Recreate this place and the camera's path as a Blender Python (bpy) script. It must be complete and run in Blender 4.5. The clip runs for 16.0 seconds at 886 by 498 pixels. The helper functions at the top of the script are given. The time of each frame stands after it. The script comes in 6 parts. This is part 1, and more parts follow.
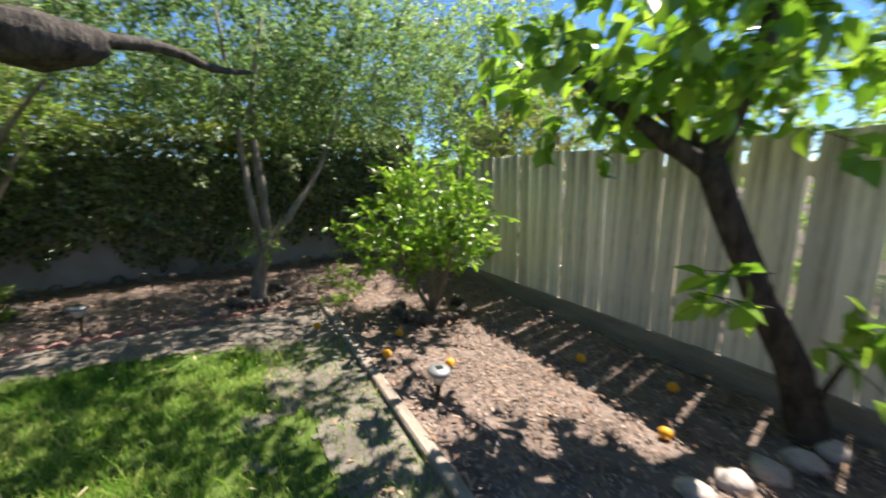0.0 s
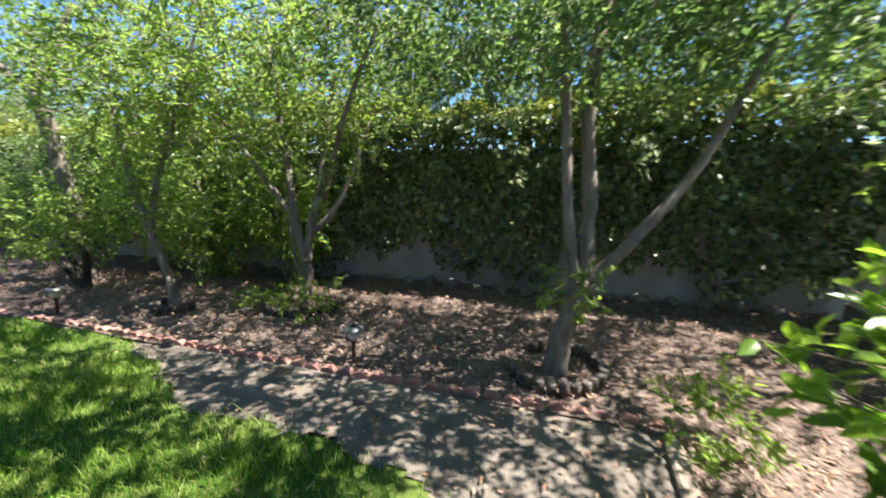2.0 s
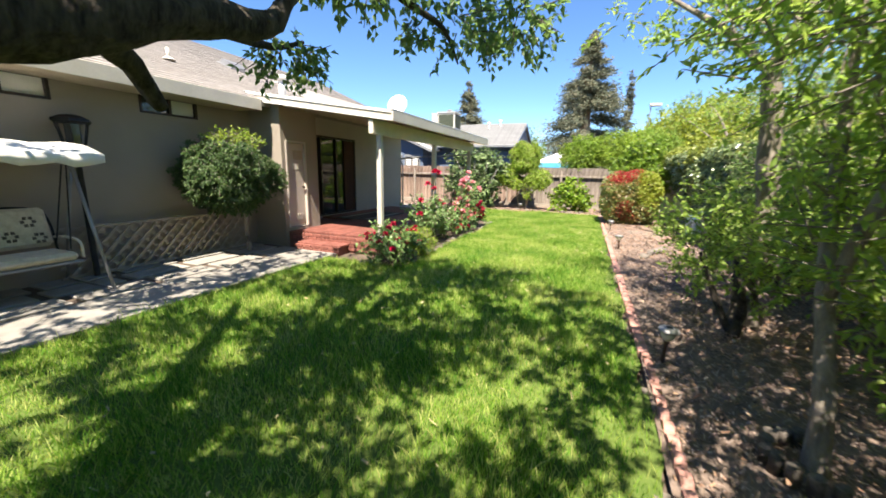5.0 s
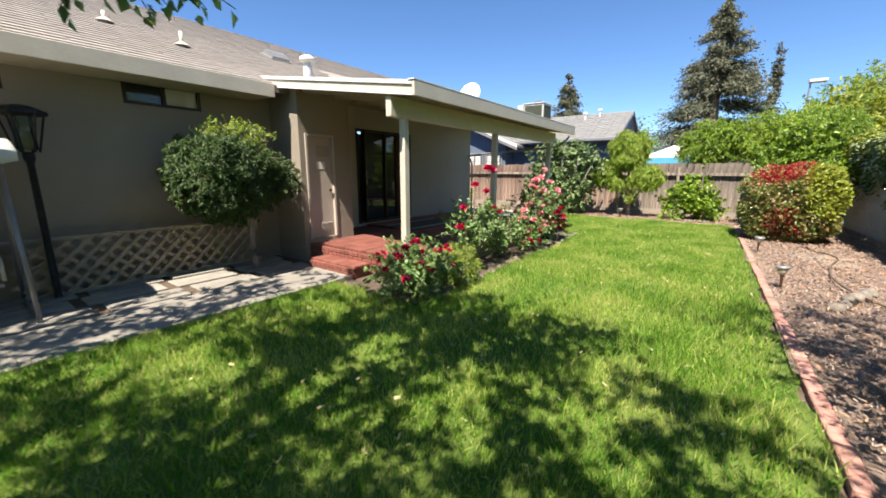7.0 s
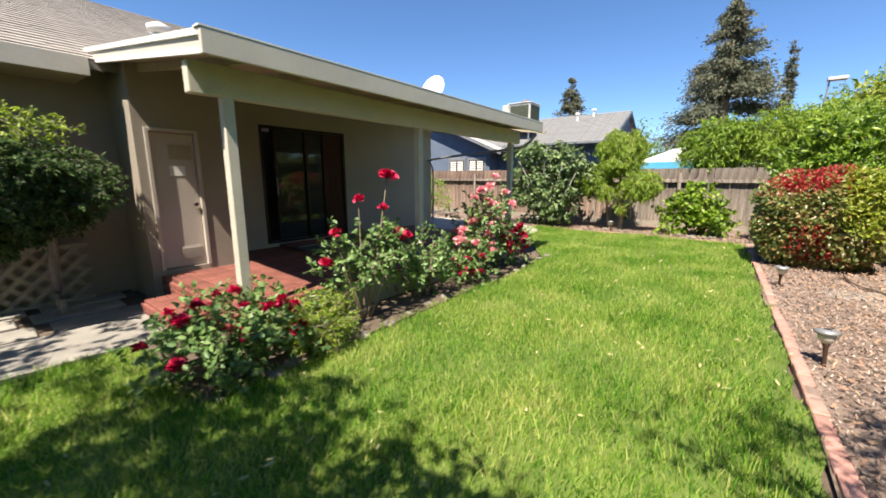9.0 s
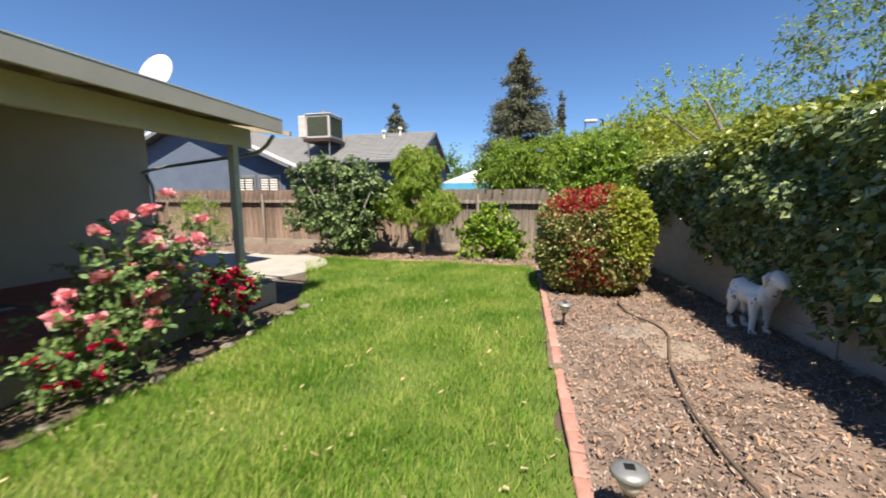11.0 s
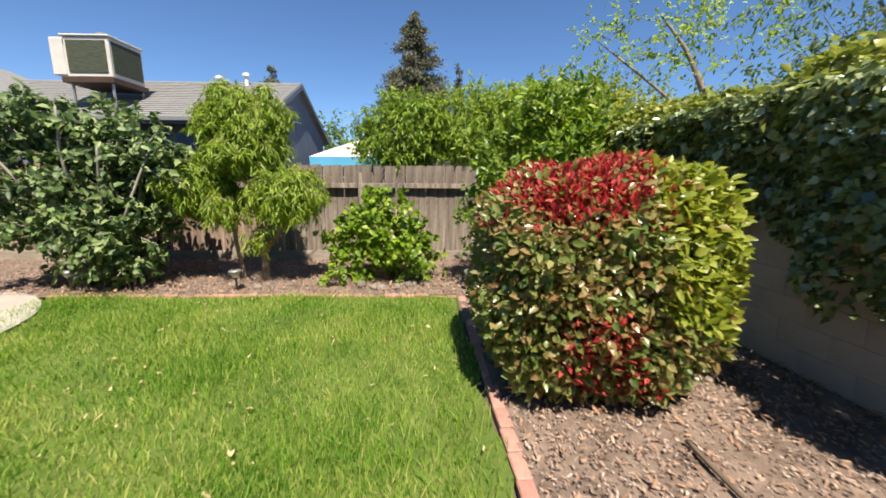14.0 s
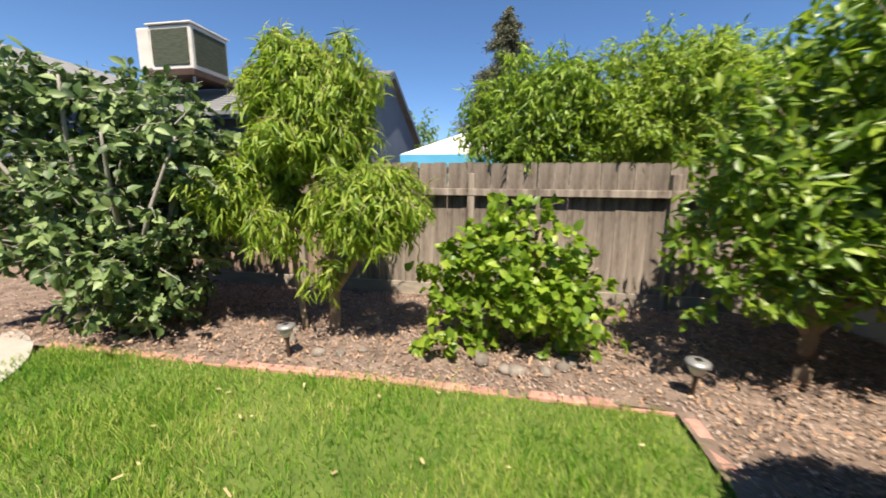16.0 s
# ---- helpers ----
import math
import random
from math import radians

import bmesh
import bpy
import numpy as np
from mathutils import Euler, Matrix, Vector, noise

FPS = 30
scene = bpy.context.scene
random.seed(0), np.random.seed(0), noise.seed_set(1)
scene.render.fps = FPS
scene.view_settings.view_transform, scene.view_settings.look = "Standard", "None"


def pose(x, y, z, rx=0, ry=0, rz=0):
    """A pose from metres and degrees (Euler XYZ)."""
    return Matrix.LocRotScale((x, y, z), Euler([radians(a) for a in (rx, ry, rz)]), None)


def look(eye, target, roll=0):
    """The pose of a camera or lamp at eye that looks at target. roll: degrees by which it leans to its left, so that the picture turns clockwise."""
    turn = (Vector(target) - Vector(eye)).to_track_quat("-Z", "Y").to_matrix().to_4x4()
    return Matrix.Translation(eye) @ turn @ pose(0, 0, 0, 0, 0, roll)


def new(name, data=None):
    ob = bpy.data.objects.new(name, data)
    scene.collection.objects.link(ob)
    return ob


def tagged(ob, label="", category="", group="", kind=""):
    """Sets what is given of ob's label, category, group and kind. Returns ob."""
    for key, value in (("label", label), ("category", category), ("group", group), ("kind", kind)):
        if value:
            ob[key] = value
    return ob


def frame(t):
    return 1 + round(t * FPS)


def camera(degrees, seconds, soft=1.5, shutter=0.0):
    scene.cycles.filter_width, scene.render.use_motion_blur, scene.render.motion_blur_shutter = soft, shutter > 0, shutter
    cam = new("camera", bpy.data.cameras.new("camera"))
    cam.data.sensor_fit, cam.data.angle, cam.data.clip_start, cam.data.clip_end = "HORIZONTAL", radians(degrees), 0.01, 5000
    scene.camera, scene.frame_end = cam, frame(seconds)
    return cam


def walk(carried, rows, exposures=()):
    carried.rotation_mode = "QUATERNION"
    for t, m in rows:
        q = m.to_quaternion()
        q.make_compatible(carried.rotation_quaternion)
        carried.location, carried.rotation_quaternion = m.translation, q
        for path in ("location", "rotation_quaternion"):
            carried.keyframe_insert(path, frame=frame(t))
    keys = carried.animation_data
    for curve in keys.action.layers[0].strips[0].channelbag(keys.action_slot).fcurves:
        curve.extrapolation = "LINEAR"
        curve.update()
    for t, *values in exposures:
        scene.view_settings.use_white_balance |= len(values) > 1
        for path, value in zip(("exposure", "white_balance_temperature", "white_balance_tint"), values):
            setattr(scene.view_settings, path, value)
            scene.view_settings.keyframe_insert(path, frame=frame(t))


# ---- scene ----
cam = camera(99.5, 16.0, 1.7, 0.3)
# seconds, eye x y z, yaw, pitch, roll
ROWS = [
    (0.0, 0.000, 0.000, 1.463, -28.53, -10.56, 0.79),
    (0.5, 0.161, 0.534, 1.454, -10.37, -10.31, 0.50),
    (1.0, 0.307, 1.131, 1.466, -0.31, -10.66, 0.28),
    (1.5, 0.258, 1.713, 1.470, 8.75, -10.83, 0.10),
    (2.0, 0.168, 2.225, 1.506, 19.14, -11.03, 0.06),
    (2.5, 0.019, 2.737, 1.504, 33.74, -11.16, -0.03),
    (3.0, -0.235, 3.090, 1.529, 51.78, -11.41, -0.18),
    (3.5, -0.511, 3.440, 1.544, 67.53, -11.47, -0.49),
    (4.0, -0.784, 3.642, 1.544, 85.85, -11.51, -0.97),
    (4.5, -1.201, 3.766, 1.565, 102.01, -11.72, -1.36),
    (5.0, -1.706, 3.877, 1.545, 112.14, -11.71, -1.17),
    (5.2, -1.971, 3.930, 1.527, 115.63, -11.66, -0.78),
    (7.3, -4.177, 3.635, 1.469, 126.47, -11.66, -0.25),
    (7.5, -4.402, 3.641, 1.454, 126.40, -11.61, -0.20),
    (8.0, -4.960, 3.598, 1.490, 126.44, -11.44, -0.21),
    (8.5, -5.539, 3.617, 1.491, 127.32, -11.12, -0.17),
    (9.0, -6.104, 3.679, 1.503, 127.57, -10.75, -0.14),
    (9.5, -6.654, 3.774, 1.481, 127.63, -10.46, -0.23),
    (10.0, -7.271, 3.920, 1.457, 123.23, -9.11, -0.12),
    (10.2, -7.546, 3.966, 1.479, 119.10, -8.50, -0.08),
    (12.3, -10.187, 3.896, 1.433, 89.88, -8.97, -0.15),
    (12.5, -10.466, 3.877, 1.427, 89.21, -9.52, -0.14),
    (13.0, -11.087, 3.786, 1.469, 88.55, -10.40, -0.24),
    (13.5, -11.692, 3.751, 1.491, 88.44, -10.43, -0.26),
    (14.0, -12.298, 3.677, 1.521, 88.38, -10.30, -0.34),
    (14.5, -12.889, 3.595, 1.539, 88.66, -10.12, -0.36),
    (15.0, -13.502, 3.459, 1.533, 88.99, -9.96, -0.35),
    (15.5, -14.045, 3.209, 1.522, 92.93, -9.80, -0.39),
    (16.0, -14.547, 2.872, 1.503, 100.42, -9.59, -0.57),
]
EXPOSURES = [(t, stops, warmth, 10) for t, stops, warmth in ((0.0, 1.62, 6600), (0.5, 1.78, 6500), (1.0, 1.72, 6350), (2.5, 2.26, 6600), (3.5, 2.42, 6850), (4.0, 2.3, 6950), (4.5, 2.12, 7050), (5.2, 1.86, 7150), (7.3, 1.52, 7100), (9.5, 1.46, 7150), (10.2, 1.27, 7150), (12.3, 1.11, 7250), (16.0, 1.24, 7350))]
walk(cam, [(t, pose(x, y, z, 90 + pitch, roll, yaw)) for t, x, y, z, yaw, pitch, roll in ROWS], EXPOSURES)

# ---- light ----
SUN_TURN, SUN_HIGH = 12.0, 60.0  # degrees from +x towards +y, degrees above the ground
sun_way = Vector((math.cos(radians(SUN_HIGH)) * math.cos(radians(SUN_TURN)), math.cos(radians(SUN_HIGH)) * math.sin(radians(SUN_TURN)), math.sin(radians(SUN_HIGH))))
world = bpy.data.worlds.new("world")
scene.world = world
world.use_nodes = True
wn = world.node_tree
sky = wn.nodes.new("ShaderNodeTexSky")
sky.sky_type = "NISHITA"
sky.sun_disc = False
sky.sun_elevation = radians(SUN_HIGH)
sky.sun_rotation = radians(90 - SUN_TURN)
sky.air_density, sky.dust_density, sky.ozone_density = 0.8, 0.0, 8.0
wn.nodes["Background"].inputs["Strength"].default_value = 0.079
clear = wn.nodes.new("ShaderNodeHueSaturation")
clear.inputs["Saturation"].default_value = 1.08
clear.inputs["Hue"].default_value = 0.502
wn.links.new(sky.outputs[0], clear.inputs["Color"])
wn.links.new(clear.outputs[0], wn.nodes["Background"].inputs["Color"])
sun = new("sun", bpy.data.lights.new("sun", "SUN"))
sun.data.energy, sun.data.angle, sun.data.color = 4.4, radians(0.55), (1.0, 0.95, 0.87)
sun.matrix_world = look(sun_way * 60, (0, 0, 0))


# ---- materials ----
def shell(name):
    m = bpy.data.materials.new(name)
    m.use_nodes = True
    return m, m.node_tree.nodes, m.node_tree.links, m.node_tree.nodes["Principled BSDF"]


def surface(name, dark, light, rough=0.8, scale=6.0, fine=60.0, bump=0.15, metal=0.0, stretch=(1, 1, 1), vary=0.0, spec=0.3):
    """A matt or glossy surface whose colour drifts between two tones at two scales, with a fine relief."""
    m, n, k, b = shell(name)
    co = n.new("ShaderNodeTexCoord")
    mp = n.new("ShaderNodeMapping")
    mp.inputs["Scale"].default_value = stretch
    k.new(co.outputs["Object"], mp.inputs[0])
    big, small = n.new("ShaderNodeTexNoise"), n.new("ShaderNodeTexNoise")
    for tex, s, det in ((big, scale, 5), (small, fine, 3)):
        tex.inputs["Scale"].default_value = s
        tex.inputs["Detail"].default_value = det
        k.new(mp.outputs[0], tex.inputs["Vector"])
    mix = n.new("ShaderNodeMath")
    mix.operation = "MULTIPLY_ADD"
    mix.inputs[1].default_value = 0.45
    k.new(small.outputs["Fac"], mix.inputs[0])
    half = n.new("ShaderNodeMath")
    half.operation = "MULTIPLY_ADD"
    half.inputs[1].default_value = 0.9
    half.inputs[2].default_value = -0.18
    k.new(big.outputs["Fac"], half.inputs[0])
    k.new(half.outputs[0], mix.inputs[2])
    ramp = n.new("ShaderNodeValToRGB")
    ramp.color_ramp.elements[0].position, ramp.color_ramp.elements[1].position = 0.28, 0.72
    ramp.color_ramp.elements[0].color, ramp.color_ramp.elements[1].color = (*dark, 1), (*light, 1)
    k.new(mix.outputs[0], ramp.inputs[0])
    out = ramp.outputs[0]
    if vary:
        info = n.new("ShaderNodeObjectInfo")
        rng = n.new("ShaderNodeMapRange")
        rng.inputs["To Min"].default_value, rng.inputs["To Max"].default_value = 1 - vary, 1 + vary
        k.new(info.outputs["Random"], rng.inputs[0])
        hsv = n.new("ShaderNodeHueSaturation")
        k.new(rng.outputs[0], hsv.inputs["Value"])
        k.new(out, hsv.inputs["Color"])
        out = hsv.outputs[0]
    k.new(out, b.inputs["Base Color"])
    b.inputs["Roughness"].default_value = rough
    b.inputs["Metallic"].default_value = metal
    b.inputs["Specular IOR Level"].default_value = spec
    if bump:
        bp = n.new("ShaderNodeBump")
        bp.inputs["Strength"].default_value = bump
        bp.inputs["Distance"].default_value = 0.02
        k.new(mix.outputs[0], bp.inputs["Height"])
        k.new(bp.outputs[0], b.inputs["Normal"])
    return m


def leafy(name, tones, rough=0.45, through_light=0.35, spec=0.4, patch=0.0):
    """Foliage: every leaf takes one of the tones, lets some light through and has a soft gloss."""
    m, n, k, b = shell(name)
    geo = n.new("ShaderNodeNewGeometry")
    ramp = n.new("ShaderNodeValToRGB")
    ramp.color_ramp.interpolation = "LINEAR"
    els = ramp.color_ramp.elements
    while len(els) < len(tones):
        els.new(0.5)
    for i, c in enumerate(tones):
        els[i].position = i / max(1, len(tones) - 1)
        els[i].color = (*c, 1)
    k.new(geo.outputs["Random Per Island"], ramp.inputs[0])
    if patch:
        co, tex, rng = n.new("ShaderNodeTexCoord"), n.new("ShaderNodeTexNoise"), n.new("ShaderNodeMapRange")
        tex.inputs["Scale"].default_value, tex.inputs["Detail"].default_value = 1.3, 6
        rng.inputs["From Min"].default_value, rng.inputs["From Max"].default_value = 0.32, 0.68
        rng.inputs["To Min"].default_value, rng.inputs["To Max"].default_value = -patch, patch
        add = n.new("ShaderNodeMath")
        k.new(co.outputs["Object"], tex.inputs["Vector"])
        k.new(tex.outputs["Fac"], rng.inputs[0])
        k.new(geo.outputs["Random Per Island"], add.inputs[0])
        k.new(rng.outputs[0], add.inputs[1])
        k.new(add.outputs[0], ramp.inputs[0])
    k.new(ramp.outputs[0], b.inputs["Base Color"])
    b.inputs["Roughness"].default_value = rough
    b.inputs["Specular IOR Level"].default_value = spec
    tr = n.new("ShaderNodeBsdfTranslucent")
    hsv = n.new("ShaderNodeHueSaturation")
    hsv.inputs["Saturation"].default_value, hsv.inputs["Value"].default_value = 1.05, 1.6
    k.new(ramp.outputs[0], hsv.inputs["Color"])
    k.new(hsv.outputs[0], tr.inputs["Color"])
    mix = n.new("ShaderNodeMixShader")
    mix.inputs[0].default_value = through_light
    k.new(b.outputs[0], mix.inputs[1])
    k.new(tr.outputs[0], mix.inputs[2])
    k.new(mix.outputs[0], n["Material Output"].inputs["Surface"])
    return m


def island_tones(name, tones, rough=0.9):
    """Chips and litter: each loose piece takes its own tone."""
    m, n, k, b = shell(name)
    geo = n.new("ShaderNodeNewGeometry")
    ramp = n.new("ShaderNodeValToRGB")
    els = ramp.color_ramp.elements
    while len(els) < len(tones):
        els.new(0.5)
    for i, c in enumerate(tones):
        els[i].position = i / (len(tones) - 1)
        els[i].color = (*c, 1)
    k.new(geo.outputs["Random Per Island"], ramp.inputs[0])
    k.new(ramp.outputs[0], b.inputs["Base Color"])
    b.inputs["Roughness"].default_value = rough
    b.inputs["Specular IOR Level"].default_value = 0.2
    return m


def glass(name, colour=(0.03, 0.035, 0.035)):
    m, n, k, b = shell(name)
    b.inputs["Base Color"].default_value = (*colour, 1)
    b.inputs["Roughness"].default_value = 0.04
    b.inputs["Specular IOR Level"].default_value = 0.7
    return m


STUCCO = surface("stucco", (0.275, 0.236, 0.195), (0.322, 0.279, 0.233), 0.9, 1.2, 160, 0.35)
STUCCO_LIGHT = surface("light_stucco", (0.39, 0.352, 0.307), (0.445, 0.40, 0.353), 0.9, 1.5, 160, 0.3)
TRIM = surface("trim_paint", (0.50, 0.455, 0.385), (0.59, 0.54, 0.46), 0.6, 3, 40, 0.06)
WHITE_TRIM = surface("white_paint", (0.72, 0.70, 0.66), (0.80, 0.78, 0.74), 0.5, 3, 40, 0.05)
DOOR_PAINT = surface("door_paint", (0.44, 0.385, 0.34), (0.50, 0.44, 0.39), 0.6, 2, 50, 0.05)
SOFFIT = surface("soffit_wood", (0.36, 0.30, 0.22), (0.46, 0.39, 0.30), 0.8, 3, 30, 0.15, stretch=(1, 8, 1))
SHINGLE = surface("shingle", (0.215, 0.192, 0.175), (0.305, 0.277, 0.252), 0.95, 8, 90, 0.5, vary=0.08)
SHINGLE_GREY = surface("grey_shingle", (0.15, 0.15, 0.15), (0.225, 0.225, 0.225), 0.95, 8, 90, 0.4, vary=0.05)
BLUE_WALL = surface("blue_wall", (0.105, 0.135, 0.19), (0.13, 0.165, 0.225), 0.85, 2, 60, 0.1)
DARK_FRAME = surface("dark_bronze", (0.035, 0.025, 0.02), (0.05, 0.035, 0.03), 0.4, 5, 50, 0.03, metal=0.4)
RED_BRICK = surface("red_porch_brick", (0.15, 0.052, 0.040), (0.25, 0.095, 0.075), 0.65, 9, 70, 0.25, vary=0.2)
MORTAR = surface("mortar", (0.16, 0.07, 0.055), (0.22, 0.10, 0.08), 0.95, 9, 90, 0.3)
EDGE_BRICK = surface("edging_brick", (0.334, 0.160, 0.129), (0.493, 0.272, 0.226), 0.9, 12, 90, 0.35, vary=0.18)
CONCRETE = surface("concrete", (0.302, 0.281, 0.252), (0.403, 0.374, 0.338), 0.9, 2.5, 80, 0.2, vary=0.06)
# Darker grey than CONCRETE, for the walkway and slabs.
PAVING = surface("grey_paving", (0.20, 0.185, 0.165), (0.30, 0.28, 0.25), 0.9, 3.5, 80, 0.3, vary=0.12)
WALL_BLOCK = surface("wall_block", (0.36, 0.33, 0.30), (0.47, 0.44, 0.40), 0.95, 4, 90, 0.35, vary=0.05)
FENCE_PALE = surface("pale_fence_wood", (0.25, 0.195, 0.14), (0.86, 0.80, 0.69), 0.9, 5, 45, 0.45, stretch=(1, 4, 0.16), vary=0.2)
for stain, place in zip([k for k in FENCE_PALE.node_tree.nodes if k.type == "VALTORGB"][0].color_ramp.elements, (0.30, 0.50)):
    stain.position = place
FENCE_GREY = surface("grey_fence_wood", (0.085, 0.064, 0.052), (0.34, 0.29, 0.245), 0.9, 4, 45, 0.4, stretch=(3, 3, 0.25), vary=0.2)
FENCE_BROWN = surface("brown_fence_wood", (0.085, 0.05, 0.038), (0.38, 0.28, 0.225), 0.9, 4, 45, 0.4, stretch=(3, 3, 0.25), vary=0.2)
DARK_BOARD = surface("weathered_board", (0.21, 0.18, 0.15), (0.36, 0.315, 0.26), 0.95, 6, 50, 0.4, stretch=(2, 0.3, 2))
STAKE_WOOD = surface("old_stake_wood", (0.055, 0.045, 0.038), (0.17, 0.145, 0.125), 0.95, 9, 60, 0.5, stretch=(3, 3, 0.4), vary=0.2)
TIMBER = surface("grey_timber", (0.22, 0.17, 0.13), (0.40, 0.33, 0.27), 0.95, 7, 60, 0.5, stretch=(3, 0.4, 3))
SOIL = surface("soil", (0.070, 0.050, 0.038), (0.140, 0.105, 0.080), 1.0, 3, 60, 0.6)
PATH_DIRT = surface("path_dirt", (0.11, 0.093, 0.076), (0.235, 0.20, 0.166), 1.0, 4, 90, 0.6)
SAND = surface("sandy_earth", (0.18, 0.14, 0.11), (0.31, 0.25, 0.20), 1.0, 6, 110, 0.5)
TURF = surface("turf", (0.05, 0.088, 0.015), (0.125, 0.168, 0.036), 1.0, 2.2, 70, 0.5)
MULCH_BED = surface("mulch_bed", (0.095, 0.068, 0.054), (0.25, 0.185, 0.15), 1.0, 5, 80, 0.8)
CHIPS = island_tones("wood_chips", [(0.06, 0.044, 0.036), (0.19, 0.142, 0.118), (0.38, 0.295, 0.25), (0.26, 0.165, 0.125), (0.47, 0.385, 0.33)])
LITTER = island_tones("dry_leaves", [(0.24, 0.14, 0.09), (0.37, 0.235, 0.15), (0.29, 0.165, 0.11), (0.46, 0.32, 0.22)], 0.8)
STRAW = island_tones("straw", [(0.336, 0.288, 0.144), (0.448, 0.384, 0.224), (0.400, 0.288, 0.160)], 0.85)
# Pale stone, lightened further so the tone holds the sunlight on it.
PALE_ROCK = surface("pale_rock", (0.34, 0.28, 0.25), (0.56, 0.48, 0.43), 0.95, 6, 50, 0.5, vary=0.12)
ROCK = surface("rock", (0.128, 0.109, 0.093), (0.268, 0.235, 0.204), 0.95, 6, 50, 0.6, vary=0.18)
BARK_DARK = surface("dark_bark", (0.019, 0.015, 0.013), (0.108, 0.091, 0.076), 1.0, 11, 45, 1.0, stretch=(2, 2, 0.5))
BARK_GREY = surface("grey_bark", (0.13, 0.105, 0.085), (0.31, 0.27, 0.23), 0.95, 9, 60, 0.6, stretch=(2, 2, 0.5))
BARK_PALE = surface("pale_bark", (0.20, 0.185, 0.16), (0.37, 0.345, 0.31), 0.9, 9, 60, 0.4, stretch=(2, 2, 0.5))
BARK_TAN = surface("tan_bark", (0.19, 0.14, 0.10), (0.34, 0.26, 0.19), 0.95, 9, 60, 0.5, stretch=(2, 2, 0.5))
GREY_METAL = surface("grey_metal", (0.26, 0.26, 0.26), (0.34, 0.34, 0.34), 0.45, 5, 50, 0.03, metal=0.5)
BLACK_METAL = surface("black_metal", (0.012, 0.012, 0.012), (0.03, 0.03, 0.03), 0.45, 8, 60, 0.05, metal=0.3)
FABRIC_WHITE = surface("canopy_cloth", (0.66, 0.64, 0.60), (0.78, 0.76, 0.72), 0.9, 4, 90, 0.1)
CUSHION = surface("cushion_cloth", (0.46, 0.40, 0.30), (0.68, 0.61, 0.48), 0.95, 14, 90, 0.2)
LATTICE = surface("lattice_wood", (0.27, 0.235, 0.19), (0.37, 0.33, 0.275), 0.9, 6, 50, 0.2)
BROWN_PLASTIC = surface("brown_plastic", (0.05, 0.028, 0.02), (0.08, 0.05, 0.035), 0.5, 6, 60, 0.05)
LAMP_LENS = surface("frosted_lens", (0.55, 0.53, 0.48), (0.68, 0.66, 0.60), 0.25, 8, 60, 0.02, spec=0.6)
HOSE = surface("hose_rubber", (0.10, 0.075, 0.055), (0.16, 0.12, 0.09), 0.6, 9, 50, 0.1)
STATUE = surface("white_statue_paint", (0.10, 0.10, 0.11), (0.84, 0.84, 0.85), 0.6, 9, 30, 0.1)
for spot, place in zip([k for k in STATUE.node_tree.nodes if k.type == "VALTORGB"][0].color_ramp.elements, (0.335, 0.37)):
    spot.position = place
COOLER = surface("cooler_enamel", (0.493, 0.468, 0.425), (0.612, 0.586, 0.544), 0.6, 3, 40, 0.05)
COOLER_PAD = surface("cooler_pad", (0.035, 0.045, 0.03), (0.075, 0.085, 0.06), 0.9, 6, 60, 0.4, stretch=(1, 1, 6))
TENT_BLUE = surface("blue_cloth", (0.07, 0.34, 0.55), (0.10, 0.40, 0.62), 0.8, 3, 40, 0.03)
PAPER = surface("paper", (0.70, 0.68, 0.63), (0.78, 0.76, 0.71), 0.9, 6, 60, 0.02)
# The room's lack of light is put into this dark colour.
INSIDE = surface("dim_interior", (0.05, 0.045, 0.04), (0.09, 0.08, 0.07), 0.9, 2, 30, 0.0)
CURTAIN = surface("brown_curtain", (0.05, 0.022, 0.015), (0.10, 0.045, 0.03), 0.9, 5, 40, 0.2, stretch=(9, 9, 0.2))
PANE = glass("window_glass")
ORANGE = surface("orange_peel", (0.75, 0.30, 0.015), (0.85, 0.42, 0.03), 0.45, 9, 200, 0.1)

GRASS = leafy("grass", [(0.060, 0.178, 0.018), (0.148, 0.288, 0.036), (0.275, 0.378, 0.068), (0.45, 0.455, 0.165)], 0.6, 0.42, 0.2, 0.3)
LEAF_MID = leafy("mid_leaves", [(0.064, 0.122, 0.040), (0.136, 0.222, 0.064), (0.230, 0.318, 0.094)], 0.45, 0.45)
LEAF_BRIGHT = leafy("bright_leaves", [(0.138, 0.236, 0.042), (0.232, 0.338, 0.068), (0.335, 0.425, 0.098)], 0.45, 0.5)
LEAF_YELLOW = leafy("yellow_green_leaves", [(0.165, 0.215, 0.026), (0.252, 0.292, 0.042), (0.338, 0.362, 0.068)], 0.4, 0.35)
LEAF_DARK = leafy("dark_leaves", [(0.028, 0.060, 0.022), (0.062, 0.115, 0.038), (0.115, 0.180, 0.055)], 0.5, 0.3, 0.3)
LEAF_FIG = leafy("fig_leaves", [(0.036, 0.072, 0.026), (0.075, 0.135, 0.042), (0.15, 0.22, 0.075), (0.26, 0.335, 0.14)], 0.5, 0.2)
LEAF_CITRUS = leafy("citrus_leaves", [(0.062, 0.13, 0.015), (0.14, 0.235, 0.026), (0.28, 0.375, 0.048)], 0.42, 0.35, 0.5)
# Brighter than LEAF_CITRUS; shared by the citrus bush and the persimmon.
LEAF_BUSH = leafy("bright_glossy_leaves", [(0.10, 0.20, 0.022), (0.185, 0.315, 0.036), (0.29, 0.42, 0.055)], 0.3, 0.45, 0.6)
